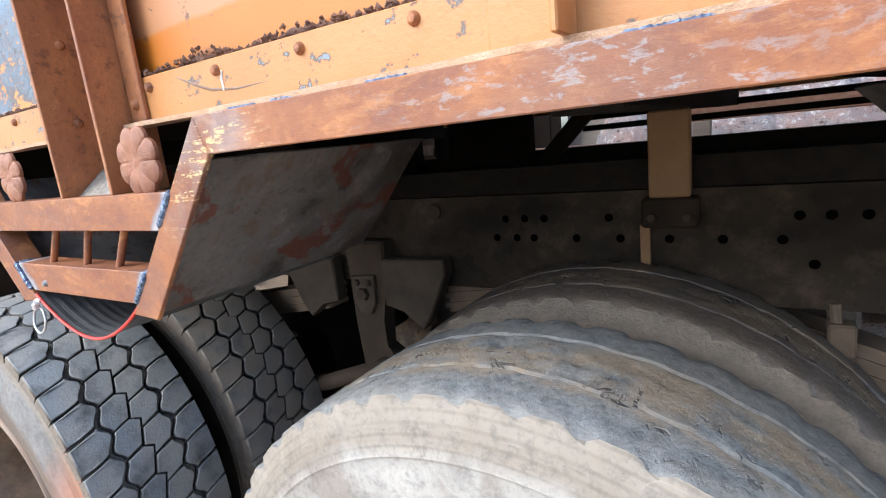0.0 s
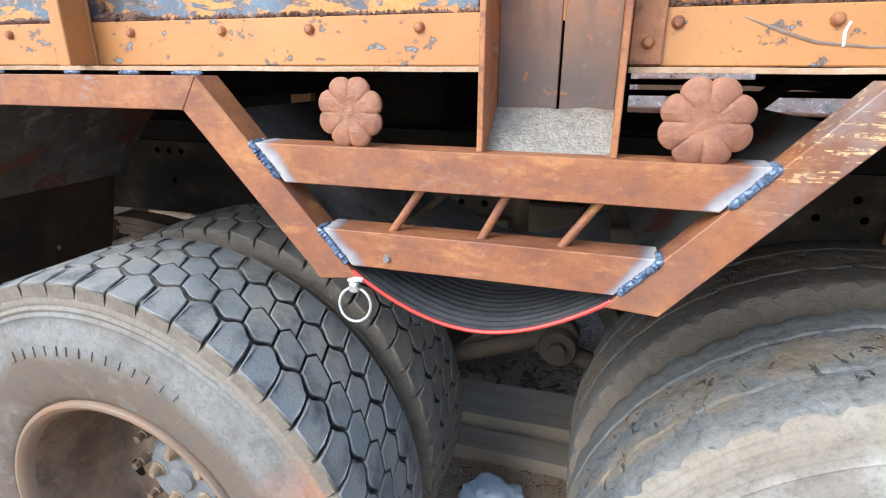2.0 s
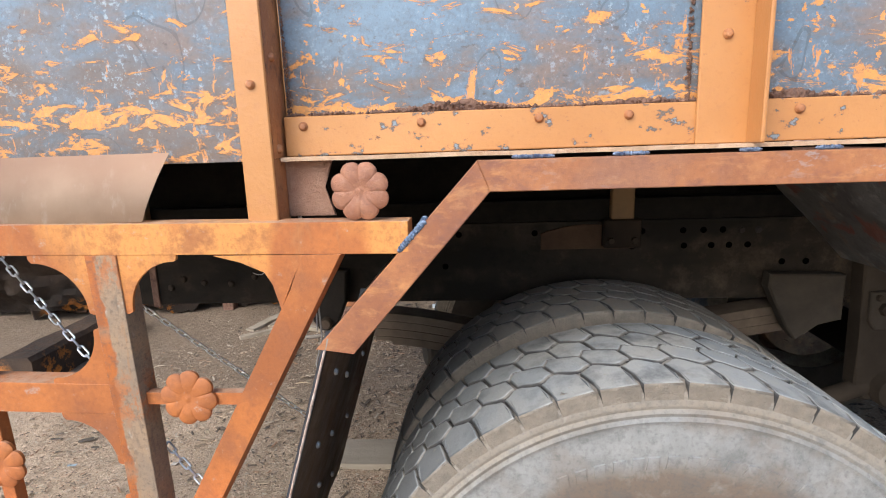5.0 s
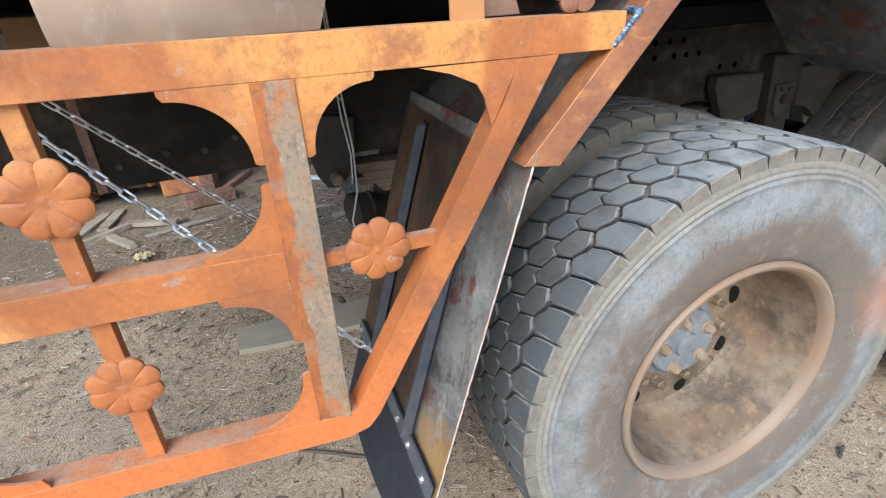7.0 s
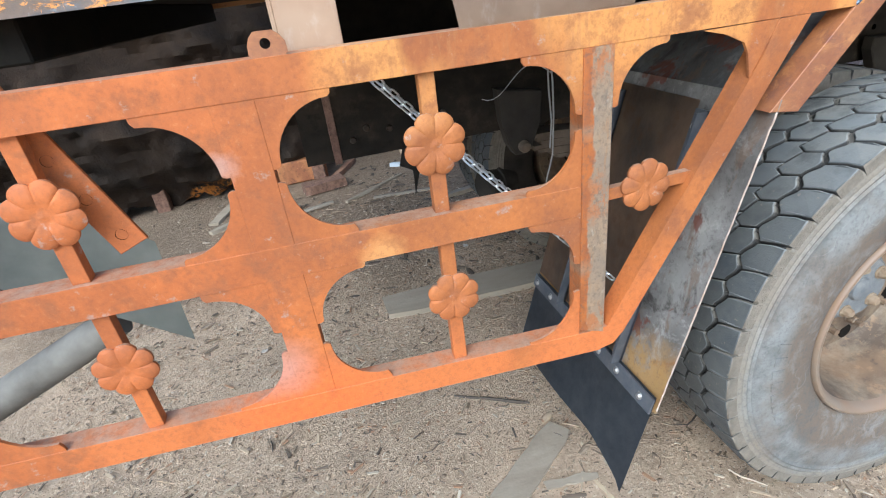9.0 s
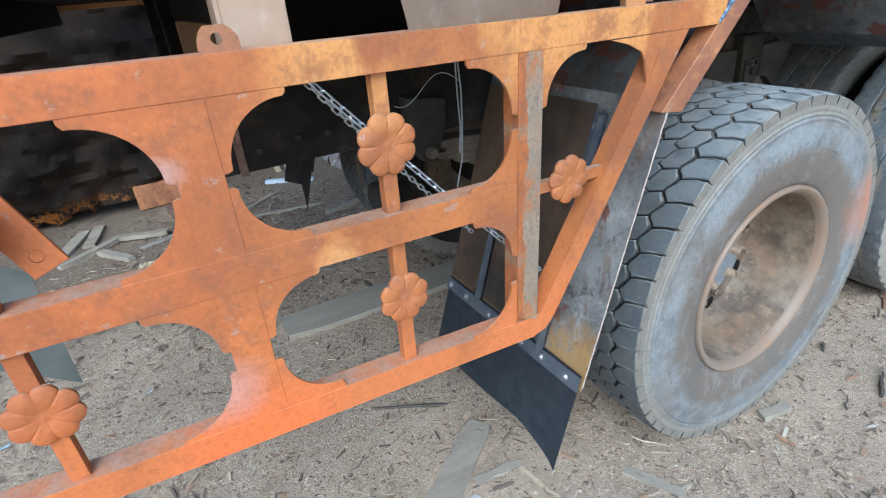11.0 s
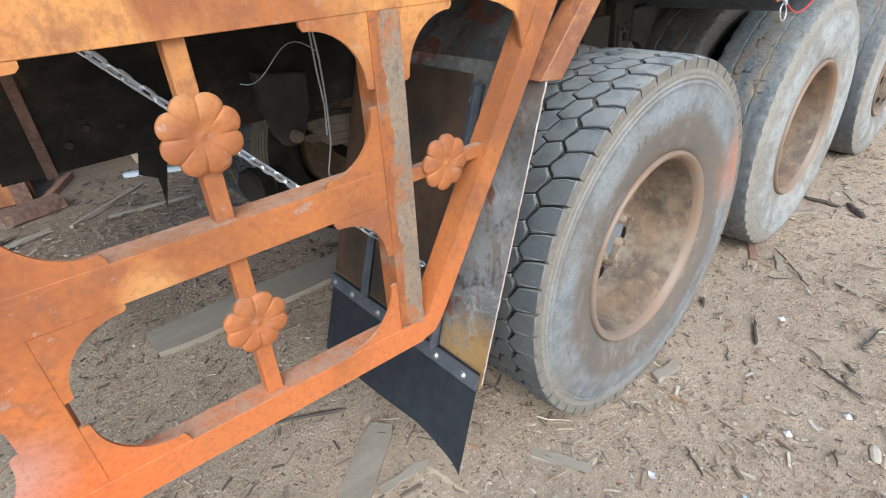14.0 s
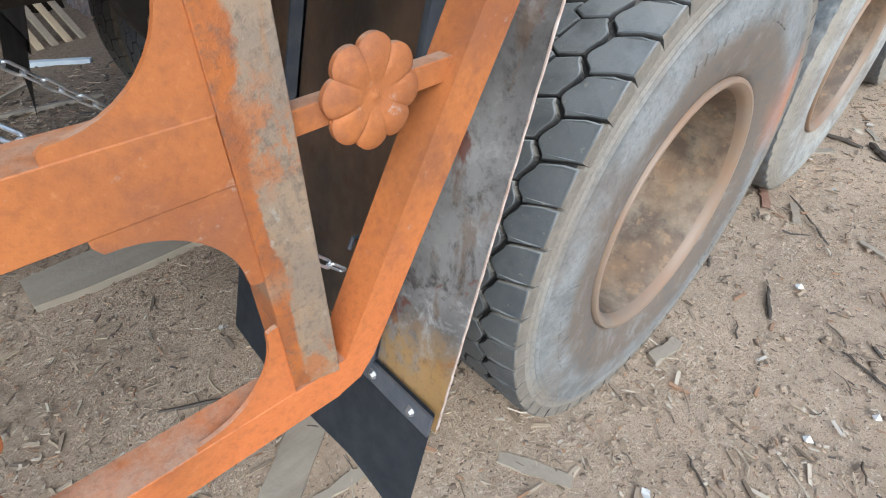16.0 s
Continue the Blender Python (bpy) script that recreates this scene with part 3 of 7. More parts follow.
def mat_worn_tread():
    """Worn rubber: slate shoulders, a chewed middle rib with tan earth rubbed in, cuts, nicks and torn chunks."""
    m = Nodes("worn_tread_rubber")
    y = m.axis(1, m.obj)
    band = m.noise(5, 5, 0.6, m.mapped((0.6, 3.6, 0.6)))
    fine, tan = m.noise(60, 7, 0.72), m.noise(8, 6, 0.66, m.mapped((0.8, 1.3, 0.8), (3, 2, 5)))
    chew = m.noise(38, 4, 0.6, m.mapped((1, 0.8, 1), (1, 1, 4)), 0.6)
    c = m.mix(m.ramp(band, 0.36, 0.62), (0.082, 0.090, 0.102), (0.155, 0.155, 0.153))
    # upward faces paler: dust, with sky light put into the colour
    lit_dust = m.ramp(m.axis(2, m.normal), 0.1, 0.85)
    c = m.mix(m.math("MULTIPLY", lit_dust, m.math("MULTIPLY", m.ramp(fine, 0.3, 0.6), 0.8)), c, m.mix(m.ramp(band, 0.36, 0.62), (0.205, 0.23, 0.245), (0.275, 0.275, 0.26)))
    # inner twin tyre browner and darker, its shade mixed in with the dust
    c = m.mix(m.math("MULTIPLY", m.math("MULTIPLY", lit_dust, m.ramp(m.axis(1), 0.72, 0.76)), 0.8), c, (0.135, 0.10, 0.072))
    middle = m.math("MULTIPLY", m.ramp(y, 0.070, 0.085), m.ramp(y, 0.212, 0.190))
    c = m.mix(m.math("MULTIPLY", m.ramp(tan, 0.46, 0.57), m.math("ADD", m.math("MULTIPLY", middle, 0.62), 0.10)), c, (0.27, 0.205, 0.135))
    c = m.mix(m.math("MULTIPLY", m.ramp(fine, 0.54, 0.70), 0.35), c, (0.30, 0.285, 0.26))
    scar = m.math("MULTIPLY", m.ramp(chew, 0.60, 0.645), m.math("ADD", m.math("MULTIPLY", middle, 0.85), 0.12))
    scar = m.math("MULTIPLY", scar, m.ramp(m.noise(6, 3, 0.5, m.mapped((1, 1, 1), (6, 6, 6))), 0.46, 0.54))
    c = m.mix(m.math("MULTIPLY", scar, 0.8), c, (0.035, 0.035, 0.038))
    c = m.mix(m.math("MULTIPLY", m.ramp(fine, 0.44, 0.34), 0.5), c, (0.05, 0.053, 0.058))
    return m.done(c, 0.68, 0.0, m.math("SUBTRACT", fine, m.math("MULTIPLY", scar, 2.5)), 0.7, 0.006)


M["worn_tread"] = mat_worn_tread()


def mat_sidewall(name, outer, inner, band, spray, inner_r=0.375):
    """Dusty sidewall: tan shoulder band, blotched blue-grey outer ring, brown inner ring, scuffs and orange overspray."""
    m = Nodes(name)
    x, z = m.axis(0, m.obj), m.axis(2, m.obj)
    r = m.math("SQRT", m.math("ADD", m.math("MULTIPLY", x, x), m.math("MULTIPLY", z, z)))
    n1, n2, n3 = m.noise(5, 5, 0.6), m.noise(45, 7, 0.72), m.noise(10, 7, 0.7, m.mapped((1, 1, 1), (7, 3, 1)), 0.4)
    rw = m.math("ADD", r, m.math("MULTIPLY", m.math("SUBTRACT", n1, 0.5), 0.07))
    c = m.mix(m.ramp(rw, inner_r, inner_r + 0.03), inner, outer)
    c = m.mix(m.math("MULTIPLY", m.ramp(n3, 0.50, 0.62), 0.6), c, [v * 0.5 for v in outer])
    c = m.mix(m.math("MULTIPLY", m.ramp(m.noise(6, 5, 0.65, m.mapped((1, 1, 1), (2, 9, 4))), 0.48, 0.6), 0.5), c, (0.16, 0.118, 0.088))
    c = m.mix(m.math("MULTIPLY", m.ramp(n3, 0.46, 0.32), 0.5), c, [min(1, v * 1.35) for v in outer])
    fine = m.noise(120, 5, 0.7)
    c = m.mix(m.math("MULTIPLY", m.ramp(rw, 0.462, 0.484), 0.75), c, band)
    rings = m.math("SINE", m.math("MULTIPLY", r, 480.0))
    c = m.mix(m.math("MULTIPLY", m.math("MULTIPLY", m.ramp(rings, 0.3, 1.0), m.ramp(r, 0.455, 0.465)), m.math("MULTIPLY", m.ramp(n1, 0.36, 0.6), 0.36)), c, [v * 0.4 for v in band])
    c = m.mix(m.math("MULTIPLY", m.ramp(fine, 0.5, 0.7), 0.5), c, [v * 0.4 for v in outer])
    c = m.mix(m.math("MULTIPLY", m.ramp(n2, 0.52, 0.70), 0.5), c, (0.085, 0.083, 0.082))
    scuff = m.math("LESS_THAN", m.math("ABSOLUTE", m.math("SUBTRACT", m.noise(7, 2, 0.5, m.mapped((1, 1, 1), (4, 8, 1)), 0.5), 0.56)), 0.0035)
    c = m.mix(m.math("MULTIPLY", scuff, m.math("MULTIPLY", m.ramp(n1, 0.5, 0.58), 0.14)), c, [min(1, v * 1.9) for v in outer])
    if spray:
        d = m.t.nodes.new("ShaderNodeVectorMath")
        d.operation = "DISTANCE"
        m.put(d.inputs[0], m.pos)
        d.inputs[1].default_value = spray
        f = m.math("ADD", d.outputs["Value"], m.math("MULTIPLY", m.math("SUBTRACT", n3, 0.5), 0.10))
        c = m.mix(m.math("MULTIPLY", m.ramp(f, 0.17, 0.06), 0.6), c, (0.44, 0.17, 0.085))
    return m.done(c, 0.8, 0.0, m.math("ADD", n2, m.math("MULTIPLY", n3, 0.6)), 0.35, 0.003)


M["side_a"] = mat_sidewall("dusty_sidewall", (0.218, 0.216, 0.208), (0.155, 0.118, 0.09), (0.255, 0.215, 0.168), (-1.15, 0.37, 0.66))
M["side_b"] = mat_sidewall("pale_dusty_sidewall", (0.36, 0.345, 0.315), (0.33, 0.295, 0.25), (0.27, 0.23, 0.18), None, 0.33)
M["dust_edge"] = mat_dust("dust_edge", (0.25, 0.212, 0.168), (0.175, 0.15, 0.122), 50)


def mat_groove():
    """Groove rubber darkened to deepen the creases; up- and front-facing parts take dust and painted light."""
    m = Nodes("groove_rubber")
    n = m.noise(40, 5, 0.65)
    c = m.mix(m.ramp(n, 0.35, 0.65), (0.026, 0.026, 0.028), (0.058, 0.054, 0.050))
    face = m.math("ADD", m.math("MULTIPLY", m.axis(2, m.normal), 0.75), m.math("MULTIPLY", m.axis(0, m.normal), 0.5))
    lit_dust = m.math("MULTIPLY", m.ramp(face, 0.2, 0.62), m.ramp(n, 0.28, 0.46))
    return m.done(m.mix(m.math("MULTIPLY", lit_dust, 0.9), c, (0.25, 0.228, 0.20)), 0.85, 0.0, n, 0.3, 0.003)


M["groove"] = mat_groove()
# inner flanks: shade between and behind the tyres put into the colour
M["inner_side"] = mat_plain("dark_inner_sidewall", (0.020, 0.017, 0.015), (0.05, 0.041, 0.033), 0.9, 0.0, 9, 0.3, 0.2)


def mat_rim():
    m = Nodes("rusty_dusty_rim")
    n1, n2 = m.noise(5, 5, 0.6), m.noise(24, 6, 0.7)
    c = m.mix(m.ramp(n1, 0.38, 0.6), (0.215, 0.14, 0.088), (0.105, 0.075, 0.055))
    dust = m.noise(9, 8, 0.75, m.mapped((1, 1, 1), (3, 8, 2)))
    c = m.mix(m.math("MULTIPLY", m.ramp(dust, 0.46, 0.66), 0.6), c, (0.33, 0.265, 0.19))
    c = m.mix(m.math("MULTIPLY", m.ramp(n2, 0.56, 0.62), 0.5), c, (0.33, 0.21, 0.12))
    c = m.mix(m.math("MULTIPLY", m.ramp(n2, 0.43, 0.33), 0.55), c, (0.06, 0.05, 0.044))
    return m.done(c, 0.6, 0.0, n2, 0.3, 0.003)


M["rim"] = mat_rim()
M["rim_lip"] = mat_plain("rusty_rim_lip", (0.26, 0.145, 0.08), (0.225, 0.18, 0.14), 0.5, 0.0, 5, 0.3)
M["hub"] = mat_dust("grey_hub", (0.17, 0.18, 0.195), (0.26, 0.255, 0.25), 40)
M["hub_brown"] = mat_dust("brown_hub", (0.28, 0.19, 0.12), (0.36, 0.28, 0.2), 40)


def mat_wood(name, a, b, sc=1.0):
    m = Nodes(name)
    g = m.noise(14 * sc, 6, 0.65, m.mapped((0.25, 1, 1)))
    f = m.noise(60, 4, 0.6)
    c = m.mix(m.ramp(g, 0.35, 0.65), a, b)
    c = m.mix(m.math("MULTIPLY", m.rnd, 0.5), c, b)
    return m.done(c, 0.9, 0.0, m.math("ADD", g, f), 0.4, 0.004)


M["timber"] = mat_wood("weathered_timber", (0.36, 0.285, 0.205), (0.50, 0.415, 0.315))
M["board"] = mat_wood("grey_board", (0.22, 0.175, 0.13), (0.34, 0.285, 0.22))
M["pale_wood"] = mat_wood("pale_split_wood", (0.42, 0.31, 0.20), (0.52, 0.41, 0.28))
M["pale_plank"] = mat_wood("pale_blue_plank", (0.42, 0.48, 0.55), (0.55, 0.60, 0.65))
M["fence"] = mat_wood("old_fence_wood", (0.20, 0.17, 0.14), (0.30, 0.26, 0.22))


def mat_ground():
    """Trodden brown earth: darker patches, crumbs, sawdust flecks, dark bits; far ground darkened for shade."""
    m = Nodes("trodden_earth")
    big, mid = m.noise(1.1, 5, 0.62), m.noise(6, 7, 0.68, dist=0.3)
    fine, grit = m.noise(38, 9, 0.8), m.noise(170, 5, 0.75)
    dots, specks = m.noise(95, 2, 0.5, m.mapped((1, 1, 1), (3, 5, 0))), m.noise(140, 2, 0.5, m.mapped((0.6, 1.3, 1), (9, 2, 0)))
    c = m.mix(m.ramp(big, 0.36, 0.64), (0.625, 0.463, 0.327), (0.515, 0.383, 0.272))
    c = m.mix(m.math("MULTIPLY", m.ramp(mid, 0.48, 0.66), 0.5), c, (0.38, 0.285, 0.20))
    c = m.mix(m.math("MULTIPLY", m.ramp(mid, 0.44, 0.32), 0.45), c, (0.68, 0.54, 0.40))
    c = m.mix(m.math("MULTIPLY", m.ramp(fine, 0.51, 0.60), 0.55), c, (0.70, 0.56, 0.42))
    c = m.mix(m.math("MULTIPLY", m.ramp(fine, 0.45, 0.36), 0.55), c, (0.24, 0.17, 0.118))
    c = m.mix(m.math("MULTIPLY", m.ramp(grit, 0.57, 0.68), 0.5), c, (0.20, 0.142, 0.10))
    c = m.mix(m.math("MULTIPLY", m.ramp(dots, 0.64, 0.665), 0.85), c, (0.74, 0.63, 0.49))
    c = m.mix(m.math("MULTIPLY", m.ramp(specks, 0.655, 0.68), 0.85), c, (0.09, 0.062, 0.045))
    # past y of about 2 the shade is put into the earth's colour
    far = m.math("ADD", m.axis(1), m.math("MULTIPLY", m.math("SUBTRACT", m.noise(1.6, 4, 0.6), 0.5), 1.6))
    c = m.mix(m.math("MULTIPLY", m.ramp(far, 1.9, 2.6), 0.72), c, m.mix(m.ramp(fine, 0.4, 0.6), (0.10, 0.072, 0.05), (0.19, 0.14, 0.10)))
    return m.done(c, 0.95, 0.0, m.math("ADD", m.math("MULTIPLY", mid, 1.2), m.math("ADD", fine, m.math("MULTIPLY", grit, 0.6))), 0.9, 0.018, 0.25)


M["ground"] = mat_ground()


def mat_litter(name, stops):
    m = Nodes(name)
    r = m.t.nodes.new("ShaderNodeValToRGB")
    e = r.color_ramp.elements
    r.color_ramp.interpolation = "CONSTANT"
    for i, col in enumerate(stops):
        el = e[i] if i < 2 else e.new(0.5)
        el.color = (*col, 1)
    for i in range(len(stops)):
        e[i].position = i / len(stops)
    m.put(r.inputs[0], m.island)
    return m.done(m.mix(m.math("MULTIPLY", m.noise(80), 0.4), r.outputs[0], (0.2, 0.16, 0.12)), 0.9)


M["chips"] = mat_litter("wood_chips", [(0.50, 0.38, 0.26), (0.34, 0.25, 0.17), (0.18, 0.125, 0.08), (0.58, 0.49, 0.38), (0.44, 0.35, 0.25), (0.36, 0.20, 0.11), (0.27, 0.20, 0.14), (0.15, 0.11, 0.08)])
M["dark_bark"] = mat_litter("dark_bark", [(0.06, 0.042, 0.03), (0.10, 0.07, 0.048), (0.16, 0.115, 0.08), (0.045, 0.034, 0.027), (0.24, 0.18, 0.13), (0.08, 0.058, 0.042)])
M["clods"] = mat_litter("earth_clods", [(0.28, 0.21, 0.155), (0.22, 0.165, 0.12), (0.31, 0.24, 0.18), (0.40, 0.30, 0.21), (0.17, 0.122, 0.086)])
M["dark_twigs"] = mat_litter("dark_twigs", [(0.075, 0.052, 0.037), (0.12, 0.085, 0.06), (0.055, 0.042, 0.034), (0.20, 0.14, 0.095)])
M["scraps"] = mat_litter("paper_scraps", [(0.62, 0.60, 0.57), (0.5, 0.44, 0.38), (0.35, 0.45, 0.5), (0.58, 0.52, 0.45)])


def mat_tarp():
    m = Nodes("rusty_hopper_steel")
    n1, n2 = m.noise(3, 6, 0.65), m.noise(16, 6, 0.7)
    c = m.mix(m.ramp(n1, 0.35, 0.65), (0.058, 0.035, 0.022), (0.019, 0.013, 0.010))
    low = m.math("MULTIPLY", m.ramp(m.math("ADD", m.axis(2), m.math("MULTIPLY", m.math("SUBTRACT", n2, 0.5), 0.5)), 0.24, 0.14), m.math("MULTIPLY", m.ramp(n2, 0.50, 0.55), m.ramp(m.noise(1.7, 2), 0.5, 0.56)))
    c = m.mix(low, c, (0.55, 0.20, 0.03))
    return m.done(c, 0.85, 0.0, m.math("ADD", n1, n2), 0.8, 0.02)


M["hopper"] = mat_tarp()
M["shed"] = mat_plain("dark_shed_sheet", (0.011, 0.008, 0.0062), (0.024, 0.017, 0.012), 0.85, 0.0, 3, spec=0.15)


# ---- mesh helpers ----
def part(name, bm, material, parent=None, label="", smooth=False):
    """Links a bmesh as one mesh object, under parent where one is given."""
    me = bpy.data.meshes.new(name)
    bm.normal_update()
    bm.to_mesh(me)
    bm.free()
    for mt in material if isinstance(material, (list, tuple)) else [material]:
        me.materials.append(mt)
    if smooth:
        me.polygons.foreach_set("use_smooth", [True] * len(me.polygons))
        me.set_sharp_from_angle(angle=radians(38))
    ob = new(name, me)
    ob.parent = parent
    if label:
        ob["label"] = label
    return ob


def share(ob, m, parent=None):
    """Another object on the mesh of ob."""
    o = new(ob.name.split(".")[0], ob.data)
    o.matrix_world = m
    o.parent = parent or ob.parent
    return o


def box(bm, x0, x1, y0, y1, z0, z1, bevel=0.0, mi=0):
    vs = [bm.verts.new((x, y, z)) for x in (x0, x1) for y in (y0, y1) for z in (z0, z1)]
    fs = [bm.faces.new([vs[i] for i in q]) for q in ((0, 1, 3, 2), (4, 6, 7, 5), (0, 4, 5, 1), (2, 3, 7, 6), (0, 2, 6, 4), (1, 5, 7, 3))]
    for f in fs:
        f.material_index = mi
    if bevel:
        es = list({e for f in fs for e in f.edges})
        bmesh.ops.bevel(bm, geom=es, offset=bevel, segments=1, affect="EDGES", profile=0.5)
    return fs


def prism(bm, pts, y0, y1, bevel=0.0, mi=0):
    """A polygon of (x, z) points, given a thickness from y0 to y1."""
    if sum(a[0] * b[1] - b[0] * a[1] for a, b in zip(pts, pts[1:] + pts[:1])) < 0:
        pts = pts[::-1]
    a = [bm.verts.new((x, y0, z)) for x, z in pts]
    b = [bm.verts.new((x, y1, z)) for x, z in pts]
    n = len(pts)
    front = bm.faces.new(a)
    fs = [front, bm.faces.new(b[::-1])]
    for i in range(n):
        fs.append(bm.faces.new([a[(i + 1) % n], a[i], b[i], b[(i + 1) % n]]))
    for f in fs:
        f.material_index = mi
    if bevel:
        bmesh.ops.bevel(bm, geom=list(front.edges), offset=bevel, segments=1, affect="EDGES")


def bar(bm, p, q, w, y0, y1, cut_p=None, cut_q=None, bevel=0.003):
    """A straight flat bar in the x-z plane from p to q, w wide. cut: slope dx/dz of a mitred end."""
    p, q = Vector(p), Vector(q)
    d = (q - p).normalized()
    n = Vector((-d.y, d.x)) * w / 2
    prism(bm, [tuple(p - n), tuple(q - n), tuple(q + n), tuple(p + n)], y0, y1, bevel)


def tube(bm, pts, r, seg=8, closed=False):
    pts = [Vector(p) for p in pts]
    n = len(pts)
    rings = []
    up = Vector((0.13, 0.21, 0.97))
    for i, p in enumerate(pts):
        a = pts[i - 1] if i or closed else p
        b = pts[(i + 1) % n] if i < n - 1 or closed else p
        d = (b - a).normalized()
        u = d.cross(up).normalized()
        v = d.cross(u)
        rr = r[i] if isinstance(r, (list, tuple)) else r
        rings.append([bm.verts.new(p + (u * math.cos(k * math.tau / seg) + v * math.sin(k * math.tau / seg)) * rr) for k in range(seg)])
    for i in range(n if closed else n - 1):
        a, b = rings[i], rings[(i + 1) % n]
        for k in range(seg):
            bm.faces.new([a[k], a[(k + 1) % seg], b[(k + 1) % seg], b[k]])
    if not closed:
        bm.faces.new(rings[0][::-1]), bm.faces.new(rings[-1])


def lathe(bm, prof, seg=64, mi=None, closed=False):
    """Turns a profile of (radius, y) about the y axis."""
    rings = [[bm.verts.new((r * math.cos(k * math.tau / seg), y, r * math.sin(k * math.tau / seg))) for k in range(seg)] for r, y in prof]
    for i in range(len(prof) - (0 if closed else 1)):
        a, b = rings[i], rings[(i + 1) % len(prof)]
        for k in range(seg):
            f = bm.faces.new([a[k], b[k], b[(k + 1) % seg], a[(k + 1) % seg]])
            if mi:
                f.material_index = mi[i]
    return rings


def lump(bm, c, r, seed=0, flat=(1, 1, 1), jag=0.3, sub=1):
    s = bmesh.ops.create_icosphere(bm, subdivisions=sub, radius=1.0)
    rnd = random.Random(seed)
    off = Vector((rnd.random() * 50, rnd.random() * 50, 0))
    for v in s["verts"]:
        k = 1 + jag * noise.noise(v.co * 1.7 + off)
        v.co = Vector(c) + Vector((v.co.x * flat[0], v.co.y * flat[1], v.co.z * flat[2])) * r * k


def grain(bm, c, r, rnd):
    """A small angular crumb."""
    v = [bm.verts.new((c[0] + dx * r * rnd.uniform(0.6, 1.3), c[1] + dy * r * rnd.uniform(0.6, 1.2), c[2] + dz * r * rnd.uniform(0.6, 1.3))) for dx, dy, dz in ((1, 0, 0), (-1, 0, 0), (0, 1, 0), (0, -1, 0), (0, 0, 1), (0, 0, -1))]
    for i, j, k in ((0, 2, 4), (2, 1, 4), (1, 3, 4), (3, 0, 4), (2, 0, 5), (1, 2, 5), (3, 1, 5), (0, 3, 5)):
        bm.faces.new([v[i], v[j], v[k]])


def rivet_mesh():
    bm = bmesh.new()
    lathe(bm, [(0.0, -0.0065), (0.004, -0.0058), (0.0068, -0.0025), (0.0072, 0.0005)], 10)
    return bm


def flower_bm(r):
    """An eight-petalled pressed rosette with shallow petals and a centre knob, facing -y, about the origin."""
    bm = bmesh.new()
    rows, seg = 14, 112
    grid = []
    for i in range(rows + 1):
        ring = []
        for k in range(seg):
            a = k * math.tau / seg
            lobe = abs(math.cos(4 * a))
            edge = r * (0.85 + 0.15 * lobe ** 0.7)
            s = i / rows
            away = abs((a / (math.tau / 8) + 0.0) % 1 - 0.5) * math.tau / 8
            fade = min(1, max(0, (s - 0.22) / 0.25))
            groove = math.exp(-(away * s / 0.034) ** 2) * fade
            petal = lobe ** 0.9 * math.exp(-((s - 0.66) / 0.27) ** 2)
            h = 0.075 + 0.07 * math.exp(-((s - 0.55) / 0.34) ** 2) + 0.014 * petal - 0.017 * groove + 0.05 * math.exp(-(s / 0.10) ** 2)
            if s > 0.88:
                h *= max(0.2, (1 - ((s - 0.88) / 0.12) ** 2)) ** 0.5
            ring.append(bm.verts.new((edge * s * math.cos(a), -h * r, edge * s * math.sin(a))))
        grid.append(ring)
    centre = bm.verts.new((0, -0.133 * r, 0))
    for k in range(seg):
        bm.faces.new([centre, grid[1][k], grid[1][(k + 1) % seg]])
    for v in grid[0]:
        bm.verts.remove(v)
    for i in range(1, rows):
        for k in range(seg):
            bm.faces.new([grid[i][k], grid[i + 1][k], grid[i + 1][(k + 1) % seg], grid[i][(k + 1) % seg]])
    back = [bm.verts.new((v.co.x, 0.003, v.co.z)) for v in grid[rows]]
    for k in range(seg):
        bm.faces.new([grid[rows][k], back[k], back[(k + 1) % seg], grid[rows][(k + 1) % seg]])
    bm.faces.new(back[::-1])
    bmesh.ops.recalc_face_normals(bm, faces=bm.faces)
    return bm


def weld_bm(pts, r, seed):
    """A rippled bead of weld metal along pts."""
    bm = bmesh.new()
    rnd = random.Random(seed)
    line = []
    for a, b in zip(pts, pts[1:]):
        a, b = Vector(a), Vector(b)
        n = max(2, int((b - a).length / 0.0022))
        line += [a.lerp(b, i / n) + Vector([rnd.uniform(-1, 1) * 0.0006 for _ in range(3)]) for i in range(n)]
    line.append(Vector(pts[-1]))
    k = len(line)
    rad = [r * (0.75 + 0.3 * (i % 2) * rnd.uniform(0.4, 1)) * min(1, 0.45 + 0.3 * min(i, k - 1 - i)) for i in range(k)]
    tube(bm, line, rad, 8)
    return bm


def extrude_x(bm, pts, x0, x1):
    """A closed (y, z) section, drawn out along x."""
    a = [bm.verts.new((x0, y, z)) for y, z in pts]
    b = [bm.verts.new((x1, y, z)) for y, z in pts]
    n = len(pts)
    for i in range(n):
        bm.faces.new([a[i], a[(i + 1) % n], b[(i + 1) % n], b[i]])
    bm.faces.new(a[::-1]), bm.faces.new(b)
    bmesh.ops.recalc_face_normals(bm, faces=bm.faces)


